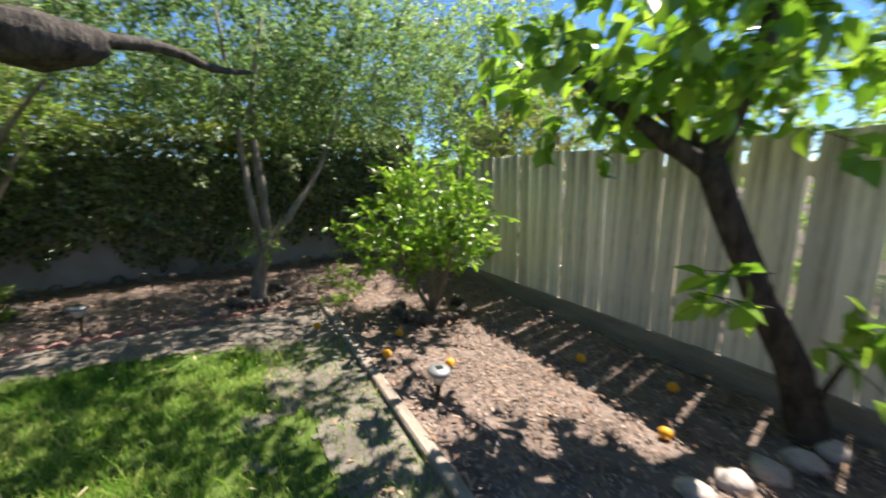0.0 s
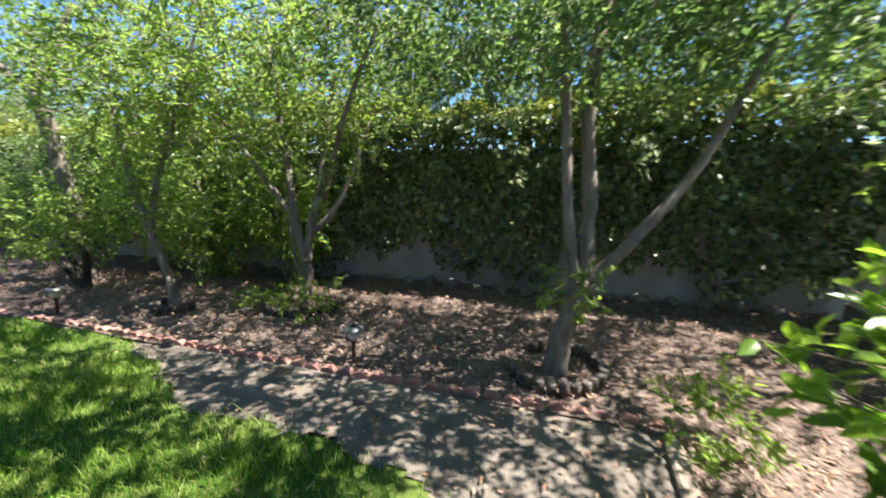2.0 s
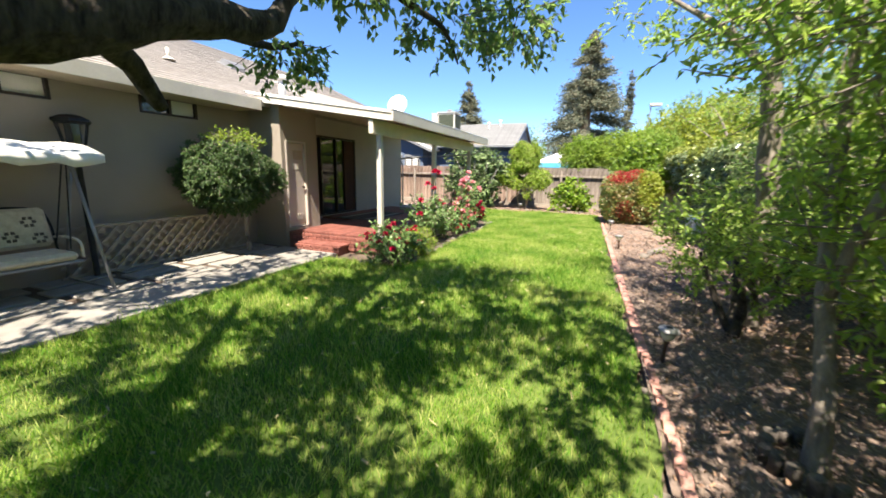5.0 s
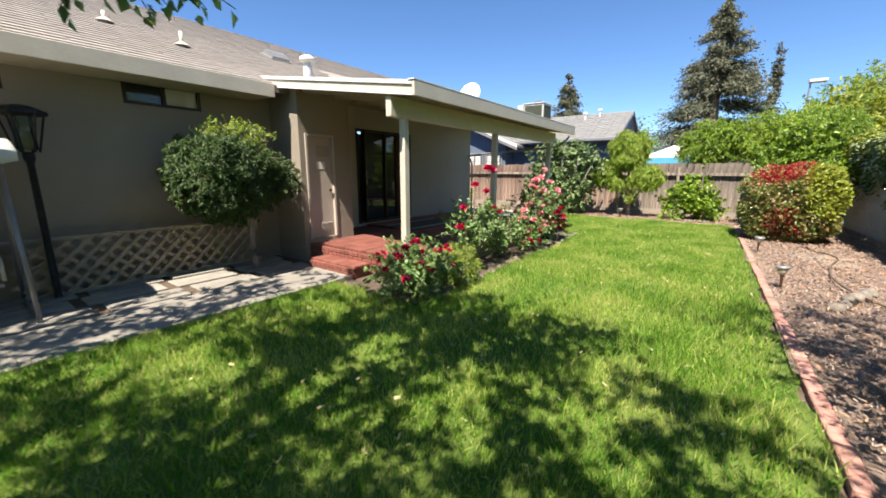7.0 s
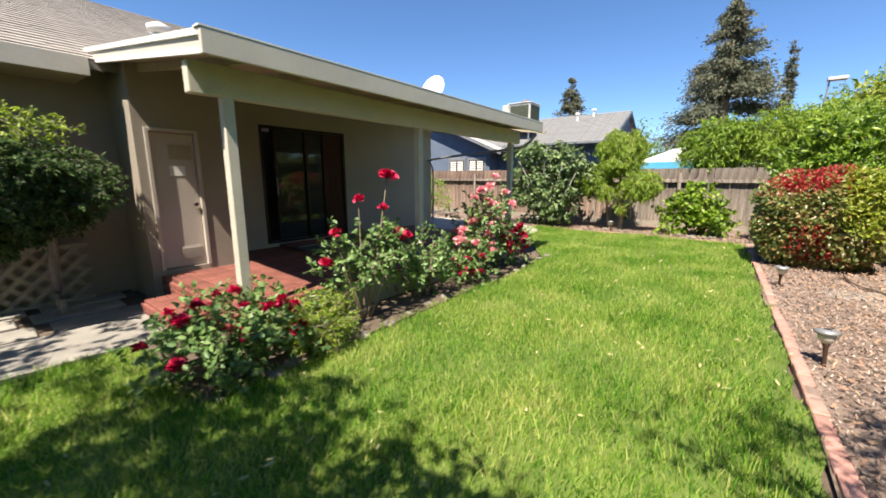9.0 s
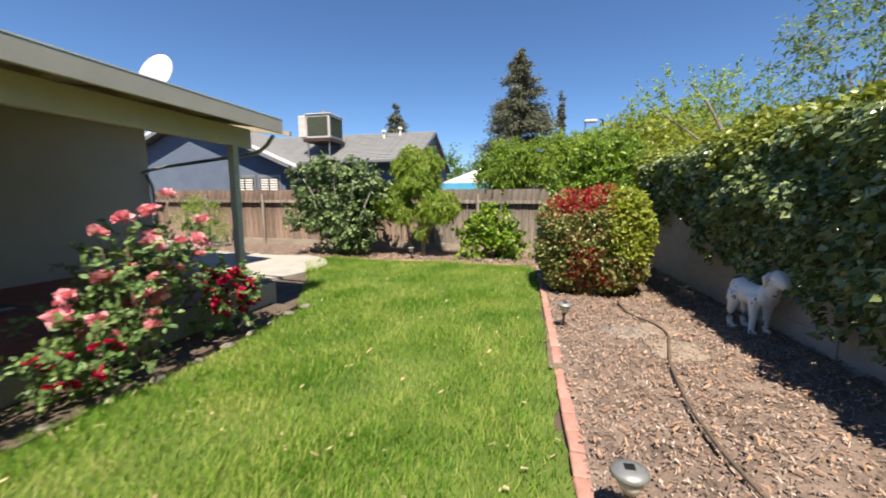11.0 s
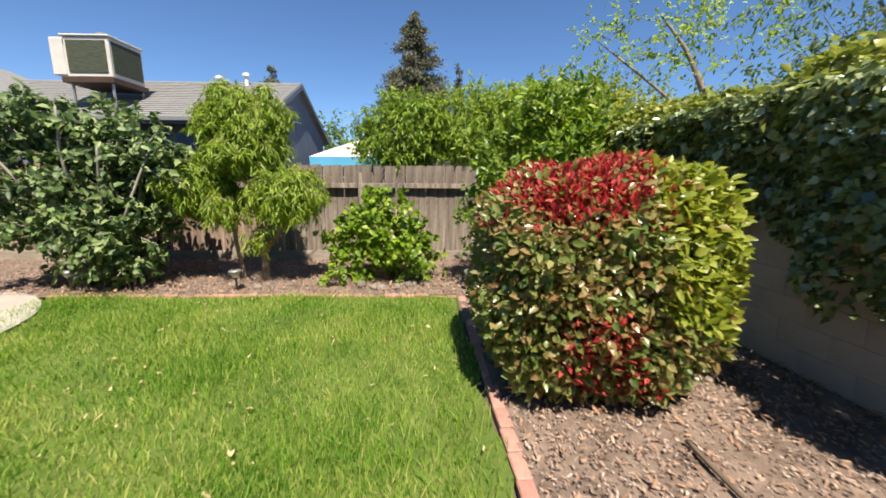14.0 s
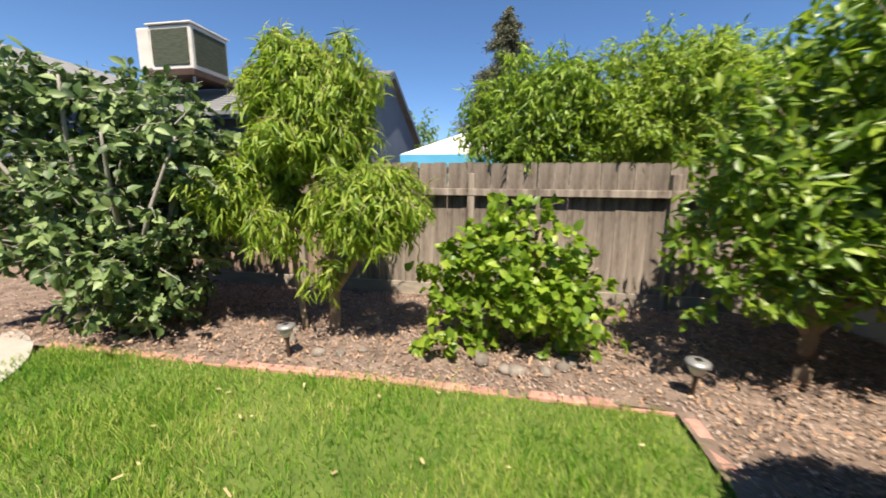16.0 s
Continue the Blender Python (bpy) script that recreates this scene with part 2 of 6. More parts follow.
# Palest tone puts the glint of glossy leaves into the ivy's colour.
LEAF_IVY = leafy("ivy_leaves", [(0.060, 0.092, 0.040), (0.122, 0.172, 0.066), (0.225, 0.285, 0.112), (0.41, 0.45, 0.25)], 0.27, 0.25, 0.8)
# Crest copy of the ivy: paler, yellower tones paint in the sunlight.
LEAF_IVYTOP = leafy("ivy_leaves_painted_sunlit", [(0.11, 0.145, 0.026), (0.20, 0.245, 0.045), (0.34, 0.355, 0.085)], 0.38, 0.3, 0.5)
LEAF_RED = leafy("red_young_leaves", [(0.225, 0.021, 0.028), (0.405, 0.036, 0.048), (0.540, 0.112, 0.084)], 0.55, 0.35, 0.25)
LEAF_PHOTINIA = leafy("photinia_leaves", [(0.070, 0.125, 0.032), (0.155, 0.212, 0.055), (0.24, 0.265, 0.085), (0.31, 0.175, 0.082), (0.34, 0.33, 0.13)], 0.32, 0.40, 0.6)
LEAF_PEACH = leafy("peach_leaves", [(0.11, 0.20, 0.022), (0.225, 0.325, 0.038), (0.34, 0.415, 0.072)], 0.45, 0.4)
LEAF_GRAPE = leafy("vine_leaves", [(0.08, 0.155, 0.018), (0.175, 0.285, 0.032), (0.31, 0.41, 0.052)], 0.4, 0.4)
LEAF_ROSE = leafy("rose_leaves", [(0.070, 0.140, 0.045), (0.140, 0.238, 0.075), (0.238, 0.350, 0.120)], 0.45, 0.3)
NEEDLES = leafy("conifer_needles", [(0.10, 0.12, 0.085), (0.15, 0.165, 0.115), (0.22, 0.20, 0.14)], 1.0, 0.15, 0.0)
PETAL_RED = leafy("red_petals", [(0.30, 0.003, 0.035), (0.45, 0.006, 0.055), (0.58, 0.02, 0.09)], 0.5, 0.12)
PETAL_PINK = leafy("pink_petals", [(0.66, 0.20, 0.25), (0.78, 0.34, 0.39), (0.85, 0.50, 0.52)], 0.5, 0.15)
PETAL_WHITE = leafy("white_petals", [(0.72, 0.68, 0.60), (0.82, 0.79, 0.72)], 0.5, 0.3)


# ---- building helpers ----
def thing(name, label, category, at=(0, 0, 0), group="", kind="", turn=0.0):
    ob = new(name)
    ob.matrix_world = pose(at[0], at[1], at[2], 0, 0, turn)
    return tagged(ob, label, category, group, kind)


def mesh_of(bm, material, smooth=False, name="mesh"):
    me = bpy.data.meshes.new(name)
    bm.to_mesh(me)
    bm.free()
    if smooth:
        me.polygons.foreach_set("use_smooth", [True] * len(me.polygons))
    me.materials.append(material)
    return me


def part(name, bm, material, parent=None, label="", smooth=False):
    """One mesh object from a bmesh or a mesh, under a thing or a part, in the thing's own metres."""
    me = bm if isinstance(bm, bpy.types.Mesh) else mesh_of(bm, material, smooth, name)
    ob = new(name, me)
    ob.parent = parent
    return tagged(ob, label)


def structure(name, bm, material, label, category="", smooth=False):
    me = bm if isinstance(bm, bpy.types.Mesh) else mesh_of(bm, material, smooth, name)
    return tagged(new(name, me), label, category or name.replace("_", " "), "", "structure")


def add_box(bm, lo, hi, bevel=0.0):
    vs = bmesh.ops.create_cube(bm, size=1.0)["verts"]
    s = [hi[i] - lo[i] for i in range(3)]
    bmesh.ops.scale(bm, vec=s, verts=vs)
    bmesh.ops.translate(bm, vec=[(hi[i] + lo[i]) / 2 for i in range(3)], verts=vs)
    if bevel:
        es = list({e for v in vs for e in v.link_edges})
        bmesh.ops.bevel(bm, geom=es, offset=bevel, segments=1, affect="EDGES")
    return bm


def box(lo, hi, bevel=0.0):
    return add_box(bmesh.new(), lo, hi, bevel)


def add_prism(bm, outline, lo, hi, axis="y"):
    """Extrudes an outline of (a, b) pairs: along y it lies in x and z, along x in y and z, along z in x and y."""
    def put(a, b, c):
        return {"y": (a, c, b), "x": (c, a, b), "z": (a, b, c)}[axis]
    one = [bm.verts.new(put(a, b, lo)) for a, b in outline]
    two = [bm.verts.new(put(a, b, hi)) for a, b in outline]
    n = len(outline)
    fs = [bm.faces.new(one), bm.faces.new(two[::-1])]
    for i in range(n):
        fs.append(bm.faces.new((one[i], two[i], two[(i + 1) % n], one[(i + 1) % n])))
    bmesh.ops.recalc_face_normals(bm, faces=fs)
    return bm


def prism(outline, lo, hi, axis="y"):
    return add_prism(bmesh.new(), outline, lo, hi, axis)


def add_tube(bm, points, radii, sides=8, closed_ends=True, rough=0.0, rng=None):
    """A round limb along the points, with a radius at each."""
    pts = [Vector(p) for p in points]
    rings = []
    for i, p in enumerate(pts):
        way = (pts[min(i + 1, len(pts) - 1)] - pts[max(i - 1, 0)]).normalized()
        u = way.cross(Vector((0, 0, 1)))
        u = (u if u.length > 0.05 else way.cross(Vector((1, 0, 0)))).normalized()
        v = way.cross(u)
        r = radii[i] if hasattr(radii, "__len__") else radii
        ring = []
        for s in range(sides):
            a = 2 * math.pi * s / sides
            k = r * (1 + (rng.uniform(-rough, rough) if rng else 0))
            ring.append(bm.verts.new(p + u * math.cos(a) * k + v * math.sin(a) * k))
        rings.append(ring)
    for one, two in zip(rings, rings[1:]):
        for s in range(sides):
            bm.faces.new((one[s], one[(s + 1) % sides], two[(s + 1) % sides], two[s]))
    if closed_ends:
        bm.faces.new(rings[0][::-1])
        bm.faces.new(rings[-1])
    return bm


def tube(points, radii, sides=8):
    return add_tube(bmesh.new(), points, radii, sides)


def lathe(profile, sides=20):
    """A turned body from (radius, height) pairs."""
    bm = bmesh.new()
    rings = [[bm.verts.new((r * math.cos(2 * math.pi * s / sides), r * math.sin(2 * math.pi * s / sides), z)) for s in range(sides)] for r, z in profile]
    for one, two in zip(rings, rings[1:]):
        for s in range(sides):
            bm.faces.new((one[s], one[(s + 1) % sides], two[(s + 1) % sides], two[s]))
    bm.faces.new(rings[0][::-1])
    bm.faces.new(rings[-1])
    return bm


def smooth_line(points, steps=4):
    """More points along a limb, bent like a spline."""
    p = [Vector(q) for q in points]
    out = []
    for i in range(len(p) - 1):
        a, b, c, d = p[max(i - 1, 0)], p[i], p[i + 1], p[min(i + 2, len(p) - 1)]
        for s in range(steps):
            t = s / steps
            out.append(0.5 * ((2 * b) + (c - a) * t + (2 * a - 5 * b + 4 * c - d) * t * t + (3 * b - a - 3 * c + d) * t ** 3))
    return out + [p[-1]]


def fast_mesh(name, verts, faces_per, sizes, material, smooth=False):
    """A mesh of many alike loose pieces. verts: (pieces, corners, 3); faces_per: index tuples inside a piece."""
    n, c, _ = verts.shape
    me = bpy.data.meshes.new(name)
    me.vertices.add(n * c)
    me.vertices.foreach_set("co", verts.reshape(-1).astype(np.float32))
    base = np.arange(n)[:, None] * c
    flat = np.concatenate([base + np.array(f)[None, :] for f in faces_per], axis=1).reshape(-1)
    per = np.array([len(f) for f in faces_per])
    total = np.tile(per, n)
    me.loops.add(len(flat))
    me.loops.foreach_set("vertex_index", flat.astype(np.int32))
    me.polygons.add(len(total))
    me.polygons.foreach_set("loop_start", np.concatenate([[0], np.cumsum(total)[:-1]]).astype(np.int32))
    me.materials.append(material)
    me.update(calc_edges=True)
    me.validate()
    return me


def unit(v):
    return v / np.maximum(np.linalg.norm(v, axis=-1, keepdims=True), 1e-6)


def leaves(name, at, way, material, length, width, rng, fold=0.18, curl=0.2, fine=False, out=None, face=0.0):
    """Leaves at the points, along the ways, folded at the midrib and curled at the tip; face turns their tops outwards."""
    n = len(at)
    up = rng.normal(size=(n, 3)) * 0.55 + np.array([0, 0, 1.0]) * (1 - 0.6 * face)
    up = unit(up if out is None else up + out * face)
    side = unit(np.cross(way, up))
    nrm = np.cross(side, way)
    ln = length * rng.uniform(0.6, 1.25, (n, 1))
    wd = width * rng.uniform(0.7, 1.2, (n, 1))
    if fine:
        v = np.stack([at,
                      at + way * ln * 0.3 + side * wd * 0.42 + nrm * wd * fold,
                      at + way * ln * 0.65 + side * wd * 0.44 + nrm * (wd * fold - ln * curl * 0.4),
                      at + way * ln - nrm * ln * curl,
                      at + way * ln * 0.65 - side * wd * 0.44 + nrm * (wd * fold - ln * curl * 0.4),
                      at + way * ln * 0.3 - side * wd * 0.42 + nrm * wd * fold,
                      at + way * ln * 0.5 - nrm * ln * curl * 0.2], axis=1)
        return fast_mesh(name, v, [(0, 6, 1), (1, 6, 2), (2, 6, 3), (0, 5, 6), (5, 4, 6), (4, 3, 6)], None, material)
    v = np.stack([at, at + way * ln * 0.45 + side * wd * 0.5 + nrm * wd * fold, at + way * ln - nrm * ln * curl, at + way * ln * 0.45 - side * wd * 0.5 + nrm * wd * fold], axis=1)
    return fast_mesh(name, v, [(0, 1, 2), (0, 2, 3)], None, material)


def in_blobs(blobs, n, rng, shell_bias=0.5):
    """Points inside the blobs (x, y, z, rx, ry, rz), crowded towards their outsides, with the ways outwards."""
    b = np.array(blobs, float)
    vol = b[:, 3] * b[:, 4] * b[:, 5]
    pick = rng.choice(len(b), n, p=vol / vol.sum())
    d = unit(rng.normal(size=(n, 3)))
    r = rng.uniform(0, 1, (n, 1)) ** (1 / 3 * (1 - shell_bias) + 0.12 * shell_bias)
    lump = 1 + 0.16 * np.sin(d[:, :1] * 5 + pick[:, None]) + 0.14 * np.sin(d[:, 1:2] * 6.3 + d[:, 2:] * 4 + pick[:, None] * 2)
    return b[pick, :3] + d * r * lump * b[pick, 3:], d


def sprays(blobs, twigs, per, rng, reach, droop=0.0, shell_bias=0.5):
    """Leaf places in sprays along short twigs; returns places, ways, the twigs' ends and the ways outwards."""
    base, d = in_blobs(blobs, twigs, rng, shell_bias)
    way = unit(d * 0.7 + rng.normal(size=d.shape) * 0.6 + np.array([0, 0, 0.15 - droop]))
    s = rng.uniform(0.0, 1.0, (twigs, per, 1))
    at = base[:, None] + way[:, None] * reach * s + np.array([0, 0, -droop * reach * 0.6]) * s ** 2 + rng.normal(size=(twigs, per, 3)) * reach * 0.06
    lw = unit(way[:, None] * 0.6 + rng.normal(size=(twigs, per, 3)) * 0.65 + np.array([0, 0, -droop]))
    return at.reshape(-1, 3), lw.reshape(-1, 3), base, base + way * reach, np.repeat(d, per, axis=0)


def stems(name, a, b, radius, material):
    """Many thin three-sided twigs from a to b."""
    way = unit(b - a)
    u = unit(np.cross(way, np.array([0.3, 0.2, 1.0])))
    w = np.cross(way, u)
    ring = [u, -0.5 * u + 0.87 * w, -0.5 * u - 0.87 * w]
    v = np.stack([a + r * radius for r in ring] + [b + r * radius * 0.5 for r in ring], axis=1)
    return fast_mesh(name, v, [(0, 1, 4, 3), (1, 2, 5, 4), (2, 0, 3, 5)], None, material)


def plant(name, label, category, at, limbs, blobs, leaf, bark, twigs, per, reach, length, width, seed, droop=0.0, fine=False, bias=0.5, group="", twig_radius=0.004, sides=9, more=(), face=0.0):
    """A tree or shrub: tapered trunk and limbs, twigs, and a crown of single leaves. Limbs: (points, radii)."""
    rng = np.random.default_rng(seed)
    rr = random.Random(seed)
    root = thing(name, label, category, at, group)
    for i, (pts, radii) in enumerate(limbs):
        line = smooth_line(pts, 4)
        rad = np.interp(np.linspace(0, 1, len(line)), np.linspace(0, 1, len(radii)), radii)
        line = [p + Vector((rr.uniform(-1, 1), rr.uniform(-1, 1), 0)) * r * 0.12 if 0 < j else p for j, (p, r) in enumerate(zip(line, rad))]
        bm = add_tube(bmesh.new(), line, list(rad), sides, True, 0.10, rr)
        part("trunk" if i == 0 else "limb", bm, bark, root, "", True)
    for i, (shape, kind_of_leaf, count, each, far_out, ln, wd, hang, note) in enumerate([(blobs, leaf, twigs, per, reach, length, width, droop, ""), *more]):
        p, w, a, b, out = sprays(shape, count, each, rng, far_out, hang, bias)
        tagged(part("twig", stems("twig", a, b, twig_radius, bark), bark, root), kind="stuff")
        tagged(part("crown", leaves("crown", p, w, kind_of_leaf, ln, wd, rng, fine=fine, curl=0.2 + hang * 0.3, out=out, face=face), kind_of_leaf, root, note), kind="stuff")
    return root


def clumps(blobs, count, size, seed):
    """A crown broken into small flat tufts with gaps between them, spread through the blobs."""
    rng = np.random.default_rng(seed)
    at, _ = in_blobs(blobs, count, rng, 0.0)
    r = size * rng.uniform(0.6, 1.35, count)
    return [(x, y, z, k, k, k * 0.42) for (x, y, z), k in zip(at, r)]


def wall_y(x):
    return 7.14 + 0.036 * x


def edge_y(x):
    return 4.54 + 0.028 * x


def sheet(name, outline, z, material, label, category="", thick=0.05):
    bm = bmesh.new()
    add_prism(bm, outline, z - thick, z, "z")
    return structure(name, bm, material, label, category)


def uneven_sheet(name, inside, lo, hi, step, z, rise, material, label, category, seed):
    """A bed with a soft uneven top, made of small squares wherever inside(x, y) holds."""
    nx, ny = int((hi[0] - lo[0]) / step), int((hi[1] - lo[1]) / step)
    vs, fs, key = [], [], {}
    def vert(i, j):
        if (i, j) not in key:
            x, y = lo[0] + i * step, lo[1] + j * step
            h = noise.noise(Vector((x * 0.9, y * 0.9, seed))) * rise + noise.noise(Vector((x * 4.0, y * 4.0, seed + 3))) * rise * 0.5
            key[(i, j)] = len(vs)
            vs.append((x, y, z + h))
        return key[(i, j)]
    for i in range(nx):
        for j in range(ny):
            if inside(lo[0] + (i + 0.5) * step, lo[1] + (j + 0.5) * step):
                fs.append((vert(i, j), vert(i + 1, j), vert(i + 1, j + 1), vert(i, j + 1)))
    me = bpy.data.meshes.new(name)
    me.from_pydata(vs, [], fs)
    me.materials.append(material)
    me.polygons.foreach_set("use_smooth", [True] * len(me.polygons))
    return structure(name, me, material, label, category)


# ---- ground ----
far = 900.0
structure("ground", prism([(-far, -far), (far, -far), (far, far), (-far, far)], -0.4, -0.03, "z"), SOIL, "bare brown earth under the garden", "ground")


def lawn_top(x):
    if x < -3.9:
        return edge_y(x) - 0.06
    bend = min(1.0, (x + 3.9) / 2.0)
    return edge_y(x) - 0.06 - 0.62 * bend * bend * (3 - 2 * bend) - 0.3 * max(0.0, x + 0.9)


def lawn_low(x):
    if x < -13.0:
        return 0.78 - 0.9 * min(1.0, (-13.0 - x) / 1.6) - 1.1 * max(0.0, min(1.0, (-14.6 - x) / 1.6))
    if x < -6.95:
        return 0.99 + 0.05 * math.sin(x * 2.1)
    return -0.44


def in_lawn(x, y):
    return -17.1 < x < 0.72 and lawn_low(x) < y < lawn_top(x) - 0.03 * math.sin(x * 5) - 0.02 * math.sin(x * 13)


def in_bed(x, y):
    return (-19.4 < x < 2.85 and edge_y(x) + 0.03 < y < wall_y(x)) or (-19.4 < x < -17.1 and -8 < y <= edge_y(x) + 0.03) or (0.8 < x < 2.85 and -2.5 < y <= edge_y(x) + 0.03)


def strip(name, xs, low, high, rows, z, rise, material, label, category, seed):
    """An uneven ground sheet between two smooth curves."""
    vs = []
    for x in xs:
        for j in range(rows + 1):
            y = low(x) + (high(x) - low(x)) * j / rows
            vs.append((x, y, z + noise.noise(Vector((x * 0.9, y * 0.9, seed))) * rise + noise.noise(Vector((x * 5, y * 5, seed))) * rise * 0.3))
    fs = [(i * (rows + 1) + j, (i + 1) * (rows + 1) + j, (i + 1) * (rows + 1) + j + 1, i * (rows + 1) + j + 1) for i in range(len(xs) - 1) for j in range(rows)]
    me = bpy.data.meshes.new(name)
    me.from_pydata(vs, [], fs)
    me.materials.append(material)
    me.polygons.foreach_set("use_smooth", [True] * len(me.polygons))
    return structure(name, me, material, label, category)


def lawn_edge(x):
    return lawn_top(x) - 0.03 * math.sin(x * 5) - 0.02 * math.sin(x * 13)


strip("lawn", [-17.1 + 0.08 * k for k in range(224)], lawn_low, lawn_edge, 40, 0.0, 0.016, TURF, "thin turf soil under the grass blades", "lawn", 1)


def in_path(x, y):
    n = noise.noise(Vector((x * 2.2, y * 2.2, 4.0))) + 0.5 * noise.noise(Vector((x * 7.0, y * 7.0, 8.0)))
    if not (-4.6 < x < 0.76 and -0.44 < y < edge_y(x)):
        return False
    return y > lawn_edge(x) - 0.02 + 0.10 * n or x > 0.08 + 0.45 * n


uneven_sheet("path", in_path, (-4.6, -0.44), (0.80, 4.62), 0.04, 0.006, 0.020, PATH_DIRT, "bare grey-brown dirt strip between lawn and edging", "path", 5)
uneven_sheet("mulch_bed", lambda x, y: in_bed(x, y) or in_bed(x - 0.07, y) or in_bed(x, y + 0.06) or in_bed(x + 0.06, y), (-19.6, -8.0), (2.9, 7.3), 0.12, 0.02, 0.03, MULCH_BED, "brown bark mulch planting bed along wall and fences", "planting bed", 9)
sheet("rose_bed", [(-13.0, 0.3), (-6.9, 0.3), (-6.92, 1.03), (-10.0, 1.03), (-13.0, 0.8)], 0.025, SOIL, "dark soil rose bed beside the porch", "planting bed")

rng0 = np.random.default_rng(7)


def scatter(inside, lo, hi, n, chance=None):
    """Random points of the plan wherever inside(x, y) holds."""
    p = np.stack([rng0.uniform(lo[0], hi[0], n), rng0.uniform(lo[1], hi[1], n)], 1)
    keep = np.fromiter((inside(x, y) for x, y in p), bool, n)
    if chance is not None:
        keep &= rng0.uniform(0, 1, n) < chance(p)
    return p[keep]


def blades(name, p, tall, wide, material, label):
    n = len(p)
    a = rng0.uniform(0, 2 * np.pi, n)
    h = tall * rng0.uniform(0.4, 1.45, n) * (0.8 + 0.35 * np.sin(p[:, 0] * 1.7 + np.sin(p[:, 1] * 2.3)) ** 2)
    w = wide * rng0.uniform(0.7, 1.3, n)
    lean = rng0.normal(0, 0.42, (n, 2)) * h[:, None]
    base = np.column_stack([p, np.full(n, -0.005)])
    side = np.column_stack([np.cos(a) * w / 2, np.sin(a) * w / 2, np.zeros(n)])
    tip = base + np.column_stack([lean, h])
    mid = base + np.column_stack([lean * 0.35, h * 0.55])
    v = np.stack([base - side, base + side, mid + side * 0.8, tip, mid - side * 0.8], axis=1)
    me = fast_mesh(name, v, [(0, 1, 2, 4), (4, 2, 3)], None, material)
    return tagged(new(name, me), label, "grass", "", "stuff")


def grass_chance(p):
    bare = np.clip((p[:, 0] + 0.35 + 0.2 * np.sin(p[:, 1] * 3.3) + 0.15 * np.sin(p[:, 1] * 9 + p[:, 0] * 7)) / 0.7, 0, 1)
    edge = np.clip((np.array([lawn_top(x) for x in p[:, 0]]) - p[:, 1]) / 0.25, 0.35, 1)
    patch = 0.75 + 0.25 * np.sin(p[:, 0] * 3.1 + 2 * np.sin(p[:, 1] * 2.7))
    return (1 - 0.62 * bare) * edge * patch


blades("lawn_grass", scatter(in_lawn, (-17.3, -2.5), (0.75, 4.7), 640000, grass_chance), 0.066, 0.0065, GRASS, "bright green mown lawn grass, unevenly grown")

blades("grass_stalks", scatter(in_lawn, (-17.3, -2.5), (0.2, 4.7), 5200), 0.13, 0.005, GRASS, "sparse taller grass stalks standing above the lawn")


def flakes(name, p, size, material, label, category, z=0.03, tilt=0.45):
    n = len(p)
    a = rng0.uniform(0, 2 * np.pi, n)
    ln, wd = size * rng0.uniform(0.5, 1.5, n), size * rng0.uniform(0.2, 0.5, n)
    u = np.column_stack([np.cos(a), np.sin(a), rng0.normal(0, tilt, n)]) * ln[:, None] / 2
    w = np.column_stack([-np.sin(a), np.cos(a), rng0.normal(0, tilt, n)]) * wd[:, None] / 2
    c = np.column_stack([p, z + rng0.uniform(0, 0.03, n)])
    lift = np.column_stack([np.zeros(n), np.zeros(n), size * 0.12 * np.ones(n)])
    v = np.stack([c - u - w, c + u - w * 0.7, c + u * 0.8 + w, c - u * 0.9 + w, c + lift], axis=1)
    me = fast_mesh(name, v, [(0, 1, 4), (1, 2, 4), (2, 3, 4), (3, 0, 4)], None, material)
    return tagged(new(name, me), label, category, "", "stuff")


def chip_chance(p):
    return np.where(p[:, 1] > -3, 1.0, 0.35)


flakes("bark_chips", scatter(in_bed, (-19.5, -8.0), (2.85, 7.2), 380000, chip_chance), 0.025, CHIPS, "brown and grey bark chips loose on the planting beds", "mulch", 0.022)
flakes("fallen_leaves", scatter(in_bed, (-19.5, -2.0), (2.85, 7.2), 30000), 0.036, LITTER, "dry tan fallen leaves lying on the mulch", "leaf litter", 0.04)
flakes("path_leaves", scatter(in_path, (-4.9, -0.4), (0.8, 4.7), 3000), 0.034, LITTER, "small dry leaves on the dirt strip", "leaf litter", 0.014, 0.2)
flakes("lawn_leaves", scatter(in_lawn, (-17.0, 0.8), (0.7, 4.3), 480), 0.036, STRAW, "few dry straw-coloured bits lying on the lawn", "leaf litter", 0.045, 0.5)

# ---- paving ----
sheet("walkway", [(-7.4, -1.32), (1.5, -1.32), (1.5, -0.44), (-7.4, -0.44)], 0.03, PAVING, "pale concrete walkway along the house", "walkway", 0.12)
sheet("paver_bed", [(-7.4, -2.66), (1.5, -2.66), (1.5, -1.32), (-7.4, -1.32)], 0.004, SOIL, "dark gravel bed between paving slabs", "paving")
circle = [(-15.45 + 1.9 * math.cos(a), -2.4 + 1.9 * math.sin(a)) for a in np.linspace(0, 2 * math.pi, 40)[:-1]]
sheet("patio", circle, 0.03, CONCRETE, "pale rounded concrete patio at the house corner", "patio", 0.1)
sheet("side_patio", [(-19.3, -9.0), (-14.1, -9.0), (-14.1, -3.0), (-17.4, -3.0), (-17.4, -6.0), (-19.3, -6.0)], 0.022, CONCRETE, "pale concrete beside the house", "patio", 0.1)

